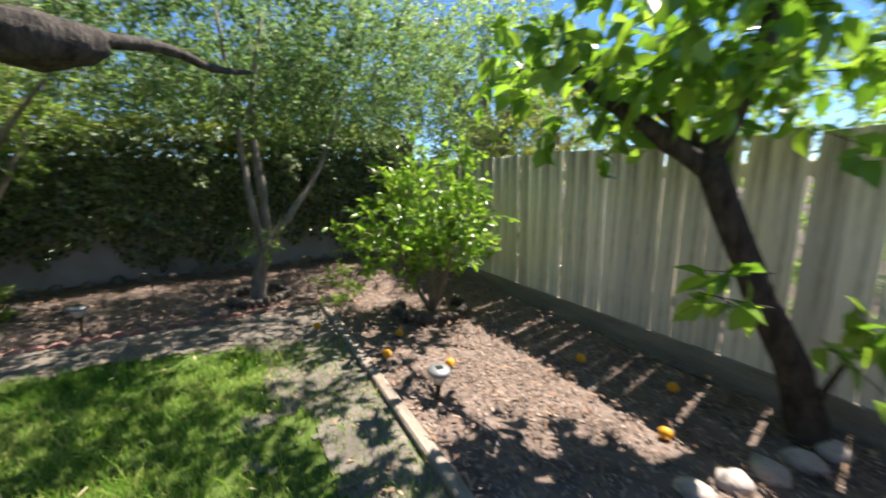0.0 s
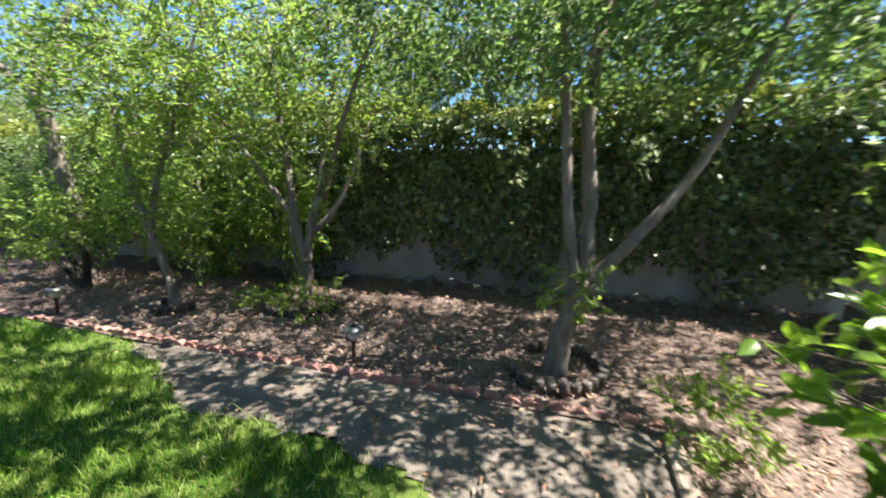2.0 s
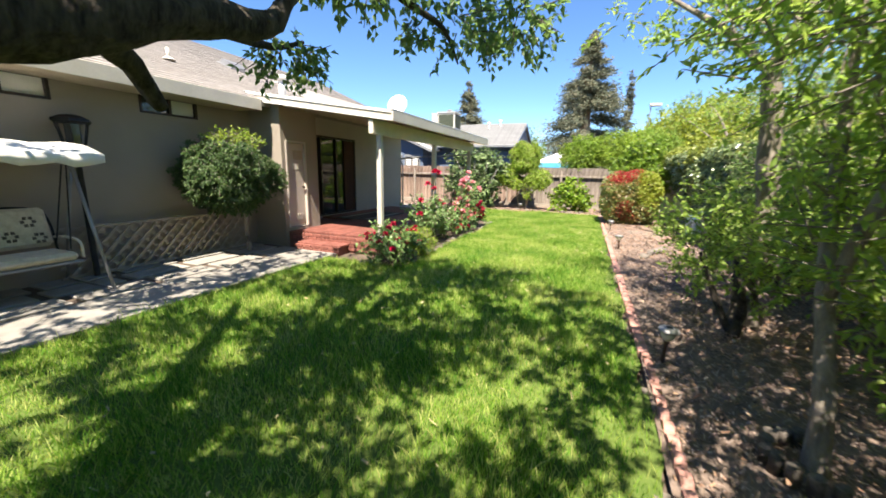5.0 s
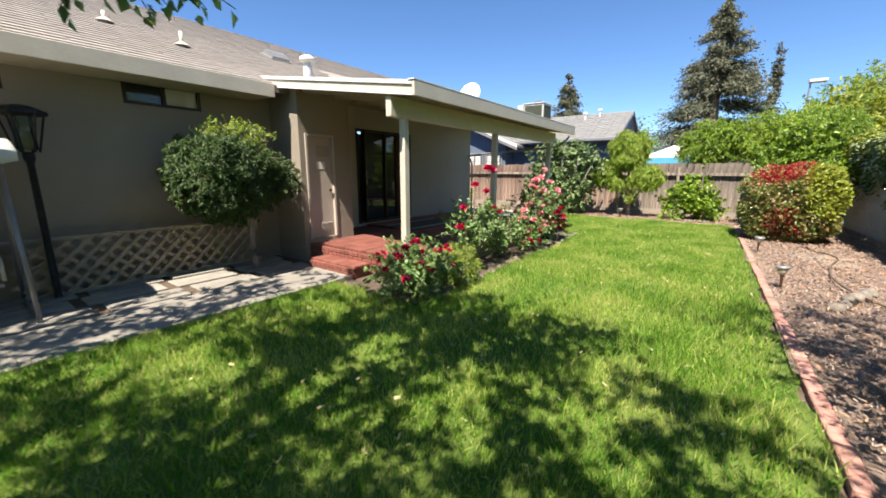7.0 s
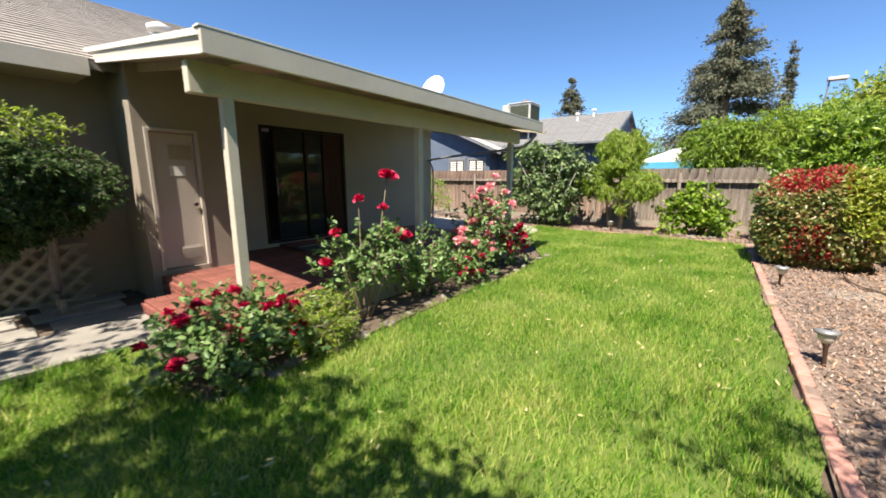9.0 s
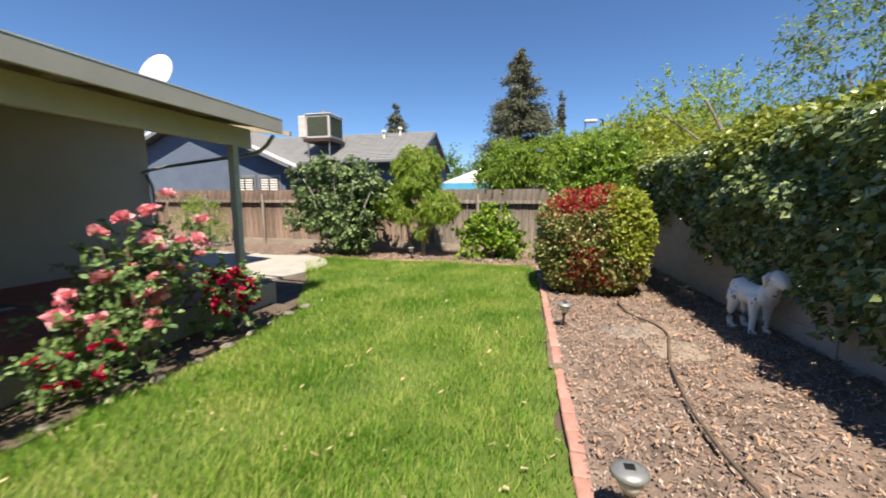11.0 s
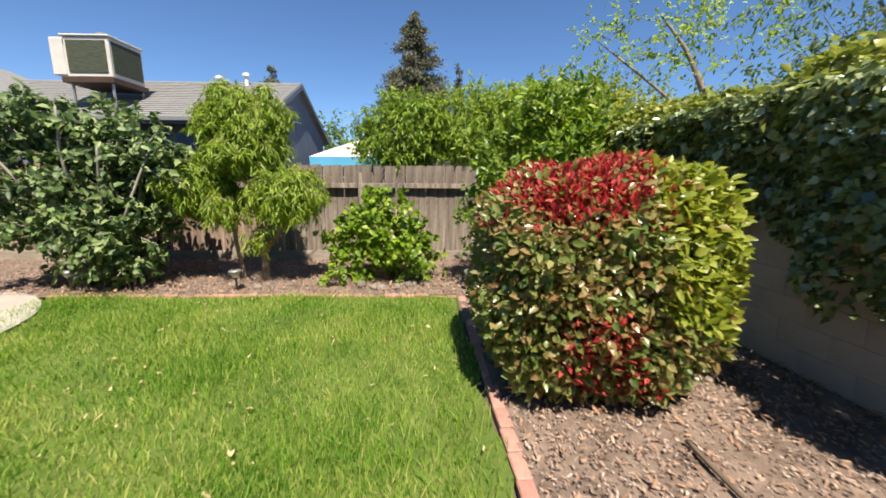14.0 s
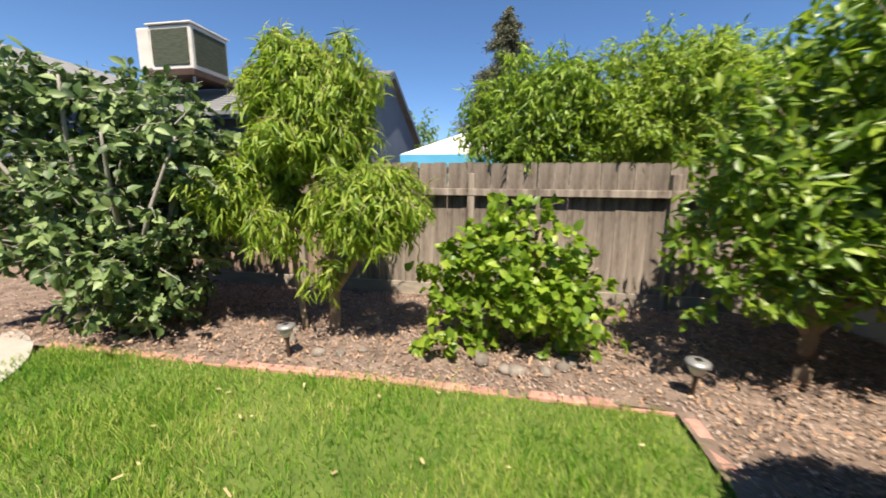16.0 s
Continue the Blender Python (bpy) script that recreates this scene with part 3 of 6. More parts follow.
# ---- block wall ----
bm = bmesh.new()
w0, w1 = (3.05, wall_y(3.05)), (-20.4, wall_y(-20.4))
add_prism(bm, [(w0[0], w0[1] + 0.004), (w1[0], w1[1] + 0.004), (w1[0], w1[1] + 0.19), (w0[0], w0[1] + 0.19)], -0.1, 1.84, "z")
wall_back = structure("wall_north", bm, WALL_BLOCK, "grey concrete block garden wall, half hidden by ivy", "wall")
block_mesh = mesh_of(box((-0.199, -0.012, 0.0), (0.199, 0.05, 0.198), 0.003), WALL_BLOCK, False, "block")
for row in range(9):
    for col in range(16):
        x = -18.8 + col * 0.4 + (0.2 if row % 2 else 0)
        ob = new("block", block_mesh)
        ob.parent = wall_back
        ob.matrix_world = pose(x, wall_y(x), 0.02 + row * 0.2, 0, 0, math.degrees(math.atan(0.036)))

# ---- fences ----
def fence_board(width, top, bottom, thick=0.018, ear=0.02):
    return [(-width / 2, bottom), (width / 2, bottom), (width / 2, top - ear), (width / 2 - ear, top), (-width / 2 + ear, top), (-width / 2, top - ear)]


rr = random.Random(11)
near_fence = thing("wooden_fence", "tall pale weathered wooden board fence with narrow gaps", "fence", (2.92, 0, 0), "", "structure")
pale_boards = [mesh_of(prism(fence_board(w, 1.72, 0.16, 0.02, 0.006), 0.0, 0.02, "x"), FENCE_PALE, False, "board") for w in (0.152, 0.158, 0.164)]
y = -4.0
while y < 7.15:
    ob = new("board", rr.choice(pale_boards))
    ob.parent = near_fence
    ob.matrix_local = pose(rr.uniform(-0.006, 0.006), y, rr.uniform(-0.02, 0.012), rr.uniform(-0.5, 0.5), 0, rr.uniform(-1.2, 1.2))
    y += 0.168 + (0.014 if rr.random() < 0.3 else 0.0)
for z in (0.45, 1.45):
    part("rail", box((0.022, -4.1, z), (0.06, 7.2, z + 0.09), 0.004), FENCE_PALE, near_fence)
for k in range(5):
    part("post", box((0.06, -3.4 + k * 2.4, -0.2), (0.15, -3.31 + k * 2.4, 1.74), 0.005), FENCE_PALE, near_fence)
part("kickboard", box((-0.02, -4.1, -0.02), (0.018, 7.12, 0.2), 0.006), DARK_BOARD, near_fence, "dark weathered kickboard")

far_fence = thing("wooden_fence", "weathered brown-grey wooden board fence with a top rail", "fence", (-19.46, 0, 0), "", "structure")
grey_boards = [mesh_of(prism(fence_board(w, 1.8, 0.18), -0.018, 0.0, "x"), FENCE_GREY, False, "board") for w in (0.183, 0.186, 0.1885)]
brown_boards = [mesh_of(prism(fence_board(w, 1.8, 0.18), -0.018, 0.0, "x"), FENCE_BROWN, False, "board") for w in (0.183, 0.186, 0.1885)]
y = -9.5
while y < 6.25:
    ob = new("board", rr.choice(brown_boards if y < 0.4 + rr.uniform(-0.5, 0.5) else grey_boards))
    ob.parent = far_fence
    ob.matrix_local = pose(rr.uniform(-0.006, 0.006), y, rr.uniform(-0.012, 0.012), rr.uniform(-0.4, 0.4), 0, rr.uniform(-1.5, 1.5))
    y += 0.1905
for y in (-9.5, -7.2, -4.93, -2.5, -0.1, 2.3, 4.7):
    part("post", box((0.004, y, -0.1), (0.09, y + 0.09, 1.66), 0.006), FENCE_GREY, far_fence)
for y, y2 in ((-9.5, -7.2), (-7.2, -4.93), (-4.93, -2.5), (-2.5, -0.1), (-0.1, 2.3), (2.3, 4.7), (4.7, 6.2)):
    part("rail", box((0.004, y + 0.004, 1.38), (0.095, y2 - 0.004, 1.47), 0.005), FENCE_GREY, far_fence)
part("kickboard", box((0.003, -9.5, 0.0), (0.03, 6.2, 0.19), 0.005), DARK_BOARD, far_fence, "grey kickboard")

# closing walls behind the walk
structure("wall_east", box((1.5, -12.0, -0.1), (1.7, -2.9, 2.5)), STUCCO, "plain beige house wall", "wall")
structure("fence_south", box((1.7, -4.25, -0.1), (3.1, -4.12, 1.75)), FENCE_PALE, "plain weathered wooden fence", "fence")

# ---- house ----
house = thing("house", "single-storey beige stucco house with a brown shingle roof", "house", (0, 0, 0), "", "structure")
MY, PY = -2.66, -2.72  # main wall and porch wall


def wall_with_holes(x0, x1, z0, z1, y0, y1, holes):
    """A wall along x with rectangular openings (xa, xb, za, zb) through it."""
    bm = bmesh.new()
    xs = sorted({x0, x1, *[h[0] for h in holes], *[h[1] for h in holes]})
    for a, b in zip(xs, xs[1:]):
        inside = [h for h in holes if h[0] <= a + 1e-6 and h[1] >= b - 1e-6]
        z = z0
        for h in sorted(inside, key=lambda h: h[2]):
            if h[2] > z:
                add_box(bm, (a, y0, z), (b, y1, h[2]))
            z = h[3]
        if z < z1:
            add_box(bm, (a, y0, z), (b, y1, z1))
    bmesh.ops.remove_doubles(bm, verts=bm.verts, dist=0.0005)
    return bm


windows = [(-6.42, -5.52, 2.33, 2.62), (-4.50, -3.60, 2.33, 2.62)]
part("wall", wall_with_holes(-7.48, 1.5, -0.05, 2.86, MY - 0.16, MY, windows), STUCCO, house)
SL = (-11.12, -9.38, 0.345, 2.37)
part("wall", wall_with_holes(-13.9, -8.5, 0.0, 2.89, PY - 0.16, PY, [SL]), STUCCO_LIGHT, house, "pale stucco porch wall")
part("end_wall", box((-13.9, -11.0, -0.05), (-13.75, PY - 0.162, 2.75)), STUCCO, house)
part("interior", box((-13.8, -6.6, 0.02), (1.4, -6.4, 2.7)), INSIDE, house, "dim interior wall")
part("interior_floor", box((-13.8, -6.4, 0.10), (1.4, MY - 0.17, 0.30)), INSIDE, house, "dim interior floor")
# closet that stands out beside the porch
CX0, CX1, CY = -8.50, -7.48, -1.87
D = (-8.14, -7.58, 0.35, 2.08)
part("closet_wall", wall_with_holes(CX0, CX1, -0.05, 2.765, CY - 0.12, CY, [D]), STUCCO, house)
part("closet_side", box((CX1 - 0.12, MY - 0.1, -0.05), (CX1, CY - 0.122, 2.765)), STUCCO, house)
part("closet_side", box((CX0, PY + 0.002, 0.3), (CX0 + 0.12, CY - 0.122, 2.765)), STUCCO, house)
for i, (a, b, c, d) in enumerate(windows):
    win = thing("window_%d" % (i + 1), "narrow high sliding window with a dark bronze frame", "window", (0, 0, 0), "high windows", "structure")
    bm = bmesh.new()
    for lo, hi in (((a, c), (b, c + 0.035)), ((a, d - 0.035), (b, d)), ((a, c + 0.035), (a + 0.035, d - 0.035)), ((b - 0.035, c + 0.035), (b, d - 0.035)), (((a + b) / 2 - 0.02, c + 0.035), ((a + b) / 2 + 0.02, d - 0.035))):
        add_box(bm, (lo[0], MY - 0.07, lo[1]), (hi[0], MY + 0.015, hi[1]))
    part("window_frame", bm, DARK_FRAME, win)
    part("pane", box((a + 0.036, MY - 0.05, c + 0.036), ((a + b) / 2 - 0.021, MY - 0.042, d - 0.036)), PAPER if i == 0 else FABRIC_WHITE, win, "pale screened pane")
    part("pane", box(((a + b) / 2 + 0.021, MY - 0.035, c + 0.036), (b - 0.036, MY - 0.027, d - 0.036)), PANE, win)

door = thing("door_1", "closed painted utility door with vents and a paper notice", "door", (0, 0, 0), "", "structure")
door_panel = part("panel", box((D[0] + 0.045, CY - 0.075, D[2] + 0.01), (D[1] - 0.045, CY - 0.035, D[3] - 0.045), 0.004), DOOR_PAINT, door)
bm = bmesh.new()
for lo, hi in (((D[0], D[2]), (D[0] + 0.04, D[3])), ((D[1] - 0.04, D[2]), (D[1], D[3])), ((D[0] + 0.04, D[3] - 0.04), (D[1] - 0.04, D[3]))):
    add_box(bm, (lo[0], CY - 0.1, lo[1]), (hi[0], CY + 0.018, hi[1]), 0.003)
part("door_frame", bm, DOOR_PAINT, door)
part("notice", box((-7.97, CY - 0.034, 1.52), (-7.80, CY - 0.031, 1.64)), PAPER, door_panel, "white paper notice")
for za, zb, n in ((0.45, 0.62, 6), (1.72, 1.9, 6)):
    bm = box((-8.06, CY - 0.034, za), (-7.81, CY - 0.03, zb))
    for k in range(n):
        add_box(bm, (-8.04, CY - 0.03, za + 0.012 + k * (zb - za - 0.02) / n), (-7.83, CY - 0.020, za + 0.024 + k * (zb - za - 0.02) / n))
    part("vent", bm, STUCCO_LIGHT if za < 1 else SOFFIT, door_panel, "slatted door vent")
knob = bmesh.new()
bmesh.ops.create_uvsphere(knob, u_segments=12, v_segments=8, radius=0.03)
bmesh.ops.translate(knob, vec=(-8.04, CY - 0.0, 1.16), verts=knob.verts)
part("knob", knob, DARK_FRAME, door_panel, "dark round knob", True)

slider = thing("door_2", "dark-framed sliding glass door with a brown curtain inside", "sliding door", (0, 0, 0), "", "structure")
sa, sb, sc, sd = SL
bm = bmesh.new()
for lo, hi in (((sa, sc), (sb, sc + 0.04)), ((sa, sd - 0.05), (sb, sd)), ((sa, sc + 0.04), (sa + 0.05, sd - 0.05)), ((sb - 0.05, sc + 0.04), (sb, sd - 0.05)), (((sa + sb) / 2 - 0.03, sc + 0.04), ((sa + sb) / 2 + 0.03, sd - 0.05)), ((sb - 0.28, sc + 0.04), (sb - 0.23, sd - 0.05))):
    add_box(bm, (lo[0], PY - 0.1, lo[1]), (hi[0], PY + 0.012, hi[1]), 0.003)
part("door_frame", bm, DARK_FRAME, slider)
part("pane", box((sa + 0.051, PY - 0.06, sc + 0.041), ((sa + sb) / 2 - 0.031, PY - 0.052, sd - 0.051)), PANE, slider)
part("pane", box(((sa + sb) / 2 + 0.031, PY - 0.045, sc + 0.041), (sb - 0.281, PY - 0.037, sd - 0.051)), PANE, slider)
part("curtain", box((sa + 0.06, PY - 0.05, sc + 0.05), (sa + 0.5, PY - 0.012, sd - 0.06)), CURTAIN, slider, "dark brown curtain panel")
part("handle", box((sb - 0.255, PY + 0.013, 1.2), (sb - 0.235, PY + 0.04, 1.5), 0.004), GREY_METAL, slider)

# main roof: eave fascia, soffit and shingle courses
EY, EZ, RY, RZ = -2.05, 2.78, -7.1, 5.02
roof = part("roof", prism([(EY, EZ - 0.03), (RY, RZ - 0.03), (RY - 5.0, EZ), (RY - 5.0, EZ - 0.05), (RY, RZ - 0.13), (EY, EZ - 0.12)], -15.0, 1.9, "x"), SHINGLE, house)
part("fascia", box((-7.22, EY + 0.003, EZ - 0.20), (1.9, EY + 0.04, EZ - 0.005), 0.004), TRIM, house, "pale painted eave fascia")
part("soffit", box((-7.2, MY + 0.003, EZ - 0.195), (1.9, EY, EZ - 0.17)), SOFFIT, house)
slope = math.atan2(RZ - EZ, EY - RY)
course = 0.145
n_course = int(math.hypot(RZ - EZ, EY - RY) / course)
shingle = mesh_of(prism([(0.0, 0.004), (-course - 0.02, 0.0), (-course - 0.02, 0.004), (0.0, 0.016)], -0.48, 0.48, "x"), SHINGLE, False, "shingle")
strip = mesh_of(prism([(0.0, 0.004), (-course - 0.02, 0.0), (-course - 0.02, 0.004), (0.0, 0.016)], -8.4, 8.4, "x"), SHINGLE, False, "shingle_course")
for i in range(n_course):
    y, z = EY - i * course * math.cos(slope), EZ + i * course * math.sin(slope) - 0.028
    if i < 20:
        for k in range(11):
            ob = new("shingle", shingle)
            ob.parent = roof
            ob.matrix_world = pose(-9.4 + k * 0.97 + (0.48 if i % 2 else 0) + rr.uniform(-0.01, 0.01), y, z + rr.uniform(0, 0.003), -math.degrees(slope), 0, 0)
    else:
        ob = new("shingle_course", strip)
        ob.parent = roof
        ob.matrix_world = pose(-6.55, y, z, -math.degrees(slope), 0, 0)


def on_roof(y):
    return EZ + (EY - y) * math.tan(slope)


PIPEX, PIPEY, PIPEH = -7.98, -2.23, 0.52
pipe = thing("roof_vent", "white capped flue pipe standing on the shingle roof", "roof vent", (PIPEX, PIPEY, on_roof(PIPEY) - 0.05), "roof vents")
part("pipe", lathe([(0.075, 0), (0.075, PIPEH - 0.08), (0.07, PIPEH - 0.07)], 16), WHITE_TRIM, pipe, "", True)
part("cap", lathe([(0.08, PIPEH - 0.07), (0.125, PIPEH - 0.05), (0.125, PIPEH + 0.01), (0.05, PIPEH + 0.05)], 16), WHITE_TRIM, pipe, "", True)
part("flashing", lathe([(0.17, 0.03), (0.16, 0.06), (0.09, 0.12), (0.085, 0.12)], 16), WHITE_TRIM, pipe)
turtle = thing("roof_vent", "low grey metal turtle vent on the shingle roof", "roof vent", (-8.85, -4.6, on_roof(-4.6)), "roof vents")
turtle.matrix_world = pose(-8.85, -4.6, on_roof(-4.6), -math.degrees(slope), 0, 0)
part("flange", box((-0.24, -0.24, -0.02), (0.24, 0.24, 0.012), 0.003), GREY_METAL, turtle)
part("hood", prism([(-0.2, 0.012), (0.2, 0.012), (0.2, 0.05), (0.1, 0.11), (-0.14, 0.11), (-0.2, 0.06)], -0.19, 0.19, "x"), GREY_METAL, turtle)
for x, y, h in ((-6.6, -3.5, 0.3), (-5.8, -4.0, 0.22)):
    v = thing("roof_vent", "thin pale vent pipe with a metal flashing on the roof", "roof vent", (x, y, on_roof(y) - 0.03), "roof vents")
    part("pipe", lathe([(0.028, 0), (0.028, h * 0.75), (0.022, h * 0.75)], 12), TRIM, v, "", True)
    part("flashing", lathe([(0.11, 0.02), (0.09, 0.04), (0.04, 0.075), (0.035, 0.075)], 14), TRIM, v)

# porch roof
PX0, PX1, FY = -12.98, -7.52, 0.68
FZ = 2.50
porch_roof = thing("porch_roof", "low-pitched porch roof with pale painted fascia and beam", "porch roof", (0, 0, 0), "", "structure")
psl, BACK = 0.147, -2.64
pr = [(FY, FZ - 0.03), (BACK - 0.1, FZ - 0.03 + psl * (FY - BACK + 0.1)), (BACK - 0.1, FZ - 0.075 + psl * (FY - BACK + 0.1)), (FY, FZ - 0.075)]
part("deck", prism(pr, PX0, PX1 + 0.2, "x"), SHINGLE, porch_roof)
part("ceiling_boards", prism([(FY - 0.01, FZ - 0.08), (PY + 0.005, FZ - 0.08 + psl * (FY - PY)), (PY + 0.005, FZ - 0.1 + psl * (FY - PY)), (FY - 0.01, FZ - 0.1)], PX0 + 0.02, PX1 + 0.18, "x"), SOFFIT, porch_roof)
part("fascia", box((PX0, FY + 0.003, FZ - 0.17), (PX1 + 0.24, FY + 0.042, FZ + 0.0), 0.004), TRIM, porch_roof, "pale painted front fascia")
part("drip_edge", box((PX0 - 0.01, FY - 0.05, FZ + 0.002), (PX1 + 0.25, FY + 0.044, FZ + 0.014)), WHITE_TRIM, porch_roof)
for dz, t, m, out in ((0.0, 0.045, WHITE_TRIM, 0.24), (-0.047, 0.075, TRIM, 0.222), (-0.124, 0.04, WHITE_TRIM, 0.236)):
    part("barge_board", prism([(FY, FZ + dz), (BACK, FZ + dz + psl * (FY - BACK)), (BACK, FZ + dz - t + psl * (FY - BACK)), (FY, FZ + dz - t)], PX1 + 0.203, PX1 + out, "x"), m, porch_roof, "pale painted edge board")
BY = 0.27
part("beam", box((PX0 + 0.1, BY - 0.045, 2.14), (PX1 + 0.2, BY + 0.045, 2.38), 0.006), TRIM, porch_roof, "long pale painted beam")
for k in range(10):
    x = PX1 - 0.1 - k * 0.62
    part("rafter", prism([(FY - 0.003, FZ - 0.105), (PY + 0.01, FZ - 0.105 + psl * (FY - PY - 0.01)), (PY + 0.01, FZ - 0.2 + psl * (FY - PY - 0.01)), (FY - 0.003, FZ - 0.16)], x - 0.022, x + 0.022, "x"), SOFFIT, porch_roof)
for k, x in enumerate((-7.60, -10.0, -12.6)):
    post = thing("porch_post", "square pale painted wooden porch post" + (", sunlit" if k == 0 else ""), "post", (x, BY, 0.33), "porch posts", "structure")
    part("shaft", box((-0.045, -0.045, 0.0), (0.045, 0.045, 1.81), 0.006), TRIM, post)
    part("base", box((-0.052, -0.052, 0.0), (0.052, 0.052, 0.02), 0.004), GREY_METAL, post)
spout = thing("downspout", "thin dark metal downspout at the porch corner", "downspout", (-13.02, 0.12, 0))
part("pipe", tube(smooth_line([(0.1, 0.5, 2.3), (0.1, 0.3, 2.12), (0.1, -0.1, 2.05), (-0.7, -2.7, 1.95), (-0.85, -2.75, 1.7), (-0.85, -2.75, 0.05)], 3), 0.025, 8), GREY_METAL, spout, "", True)

sconce = thing("wall_lamp", "small dark wall lamp with a white glass shade", "wall lamp", (-8.8, PY, 2.25))
part("back_plate", box((-0.04, 0.0, -0.05), (0.04, 0.03, 0.05), 0.006), DARK_FRAME, sconce)
part("arm", tube(smooth_line([(0, 0.03, 0.02), (0, 0.1, 0.05), (0, 0.14, 0.02)], 3), 0.01, 6), DARK_FRAME, sconce)
sh = lathe([(0.035, -0.16), (0.05, -0.15), (0.05, 0.0), (0.03, 0.02)], 14)
bmesh.ops.translate(sh, vec=(0, 0.14, 0), verts=sh.verts)
part("shade", sh, LAMP_LENS, sconce, "white glass shade", True)

dish = thing("satellite_dish", "pale grey satellite dish on the roof", "satellite dish", (-14.78, -3.3, 3.2))
bm = lathe([(0.001, 0.0), (0.15, 0.012), (0.3, 0.055), (0.4, 0.1), (0.4, 0.11), (0.3, 0.07), (0.15, 0.028), (0.001, 0.014)], 28)
bmesh.ops.rotate(bm, cent=(0, 0, 0), matrix=Matrix.Rotation(radians(72), 3, "Y"), verts=bm.verts)
bmesh.ops.translate(bm, vec=(0, 0, 0.68), verts=bm.verts)
part("reflector", bm, WHITE_TRIM, dish, "", True)
part("mast", tube([(0, 0, -0.35), (0, 0, 0.5), (-0.02, 0, 0.66)], 0.022, 10), GREY_METAL, dish)
part("feed_arm", tube([(0, 0, 0.42), (0.25, 0, 0.45), (0.42, 0, 0.6)], 0.012, 8), GREY_METAL, dish)

# porch floor and steps, brick by brick on the lit end
porch = thing("porch_floor", "raised porch floor of red bricks with two steps", "porch", (0, 0, 0), "", "structure")
PZ = 0.33
part("slab", prism([(-13.1, PY - 0.1), (-7.56, PY - 0.1), (-7.56, 0.24), (-13.1, 0.24)], -0.05, PZ - 0.045, "z"), MORTAR, porch)
part("front_face", box((-13.1, 0.242, -0.03), (-7.58, 0.27, PZ - 0.02)), CONCRETE, porch, "grey concrete porch side")
part("step_core", box((-7.54, -1.5, -0.05), (-7.24, -0.55, 0.12)), MORTAR, porch)
paver = mesh_of(box((-0.097, -0.047, 0), (0.097, 0.047, 0.042), 0.005), RED_BRICK, False, "brick")
for i in range(10):
    for j in range(20):
        y = -1.76 + j * 0.1
        x = -7.66 - i * 0.2
        ob = new("brick", paver)
        ob.parent = porch
        ob.matrix_world = pose(x, y, PZ - 0.044 + rr.uniform(-0.002, 0.002))
part("floor_far", box((-13.1, PY - 0.1, PZ - 0.044), (-9.58, 0.235, PZ - 0.006)), RED_BRICK, porch)
riser = mesh_of(box((-0.02, -0.095, 0), (0.02, 0.095, 0.058), 0.005), RED_BRICK, False, "brick")
for row in range(4):
    for j in range(11):
        ob = new("brick", riser)
        ob.parent = porch
        ob.matrix_world = pose(-7.555, -1.78 + j * 0.2 + (0.1 if row % 2 else 0), 0.02 + row * 0.066)
for row in range(2):
    for j in range(5):
        ob = new("brick", riser)
        ob.parent = porch
        ob.matrix_world = pose(-7.235, -1.42 + j * 0.2 - (0.04 if row % 2 else 0), 0.01 + row * 0.064)
for i in range(3):
    for j in range(5):
        ob = new("brick", paver)
        ob.parent = porch
        ob.matrix_world = pose(-7.29 - i * 0.1, -1.41 + j * 0.2, 0.121, 0, 0, 90)
porch.matrix_world = pose(0.0, 0.12, 0)
mat_ob = thing("door_mat", "thin dark patterned mat on the porch floor", "mat", (-10.4, -1.7, PZ))
part("weave", box((-0.9, -0.5, -0.004), (0.9, 0.5, 0.012), 0.004), STAKE_WOOD, mat_ob)
for y in (-0.36, 0.36):
    part("stripe", box((-0.82, y - 0.05, 0.0125), (0.82, y + 0.05, 0.016)), CONCRETE, mat_ob, "pale woven stripe")

# paving slabs beside the house
paving = thing("stepping_slabs", "square concrete stepping slabs set in dark gravel", "paving", (0, 0, 0), "", "structure")
slab = mesh_of(box((-0.375, -0.18, 0), (0.375, 0.18, 0.03), 0.008), PAVING, False, "slab")
for i in range(11):
    for j in range(3):
        ob = new("slab", slab)
        ob.parent = paving
        ob.matrix_world = pose(-6.9 + i * 0.86 + (0.1 if j % 2 else 0), -1.56 - j * 0.445, 0.004 + rr.uniform(-0.003, 0.003), 0, 0, rr.uniform(-0.6, 0.6))

# ---- edging ----
edging = thing("brick_edging", "low row of pinkish red bricks along the planting bed", "edging", (0, 0, 0), "", "structure")
brick = mesh_of(box((-0.098, -0.045, -0.05), (0.098, 0.045, 0.055), 0.008), EDGE_BRICK, False, "brick")
scallop = [(-0.07, -0.05), (0.07, -0.05), (0.07, 0.045), (0.05, 0.075), (0.02, 0.09), (-0.02, 0.09), (-0.05, 0.075), (-0.07, 0.045)]
scallop_mesh = mesh_of(prism(scallop, -0.03, 0.03, "y"), EDGE_BRICK, False, "brick")
x = 0.72
while x > -17.0:
    near = x > -5.2
    ob = new("brick", scallop_mesh if near else brick)
    ob.parent = edging
    ob.matrix_world = pose(x, edge_y(x), (-0.04 if near else -0.022) + rr.uniform(-0.006, 0.006), rr.uniform(-4, 4), rr.uniform(-1.5, 1.5), 1.6 + rr.uniform(-2.5, 2.5))
    x -= 0.143 if near else 0.204
y = edge_y(-17.1) - 0.1
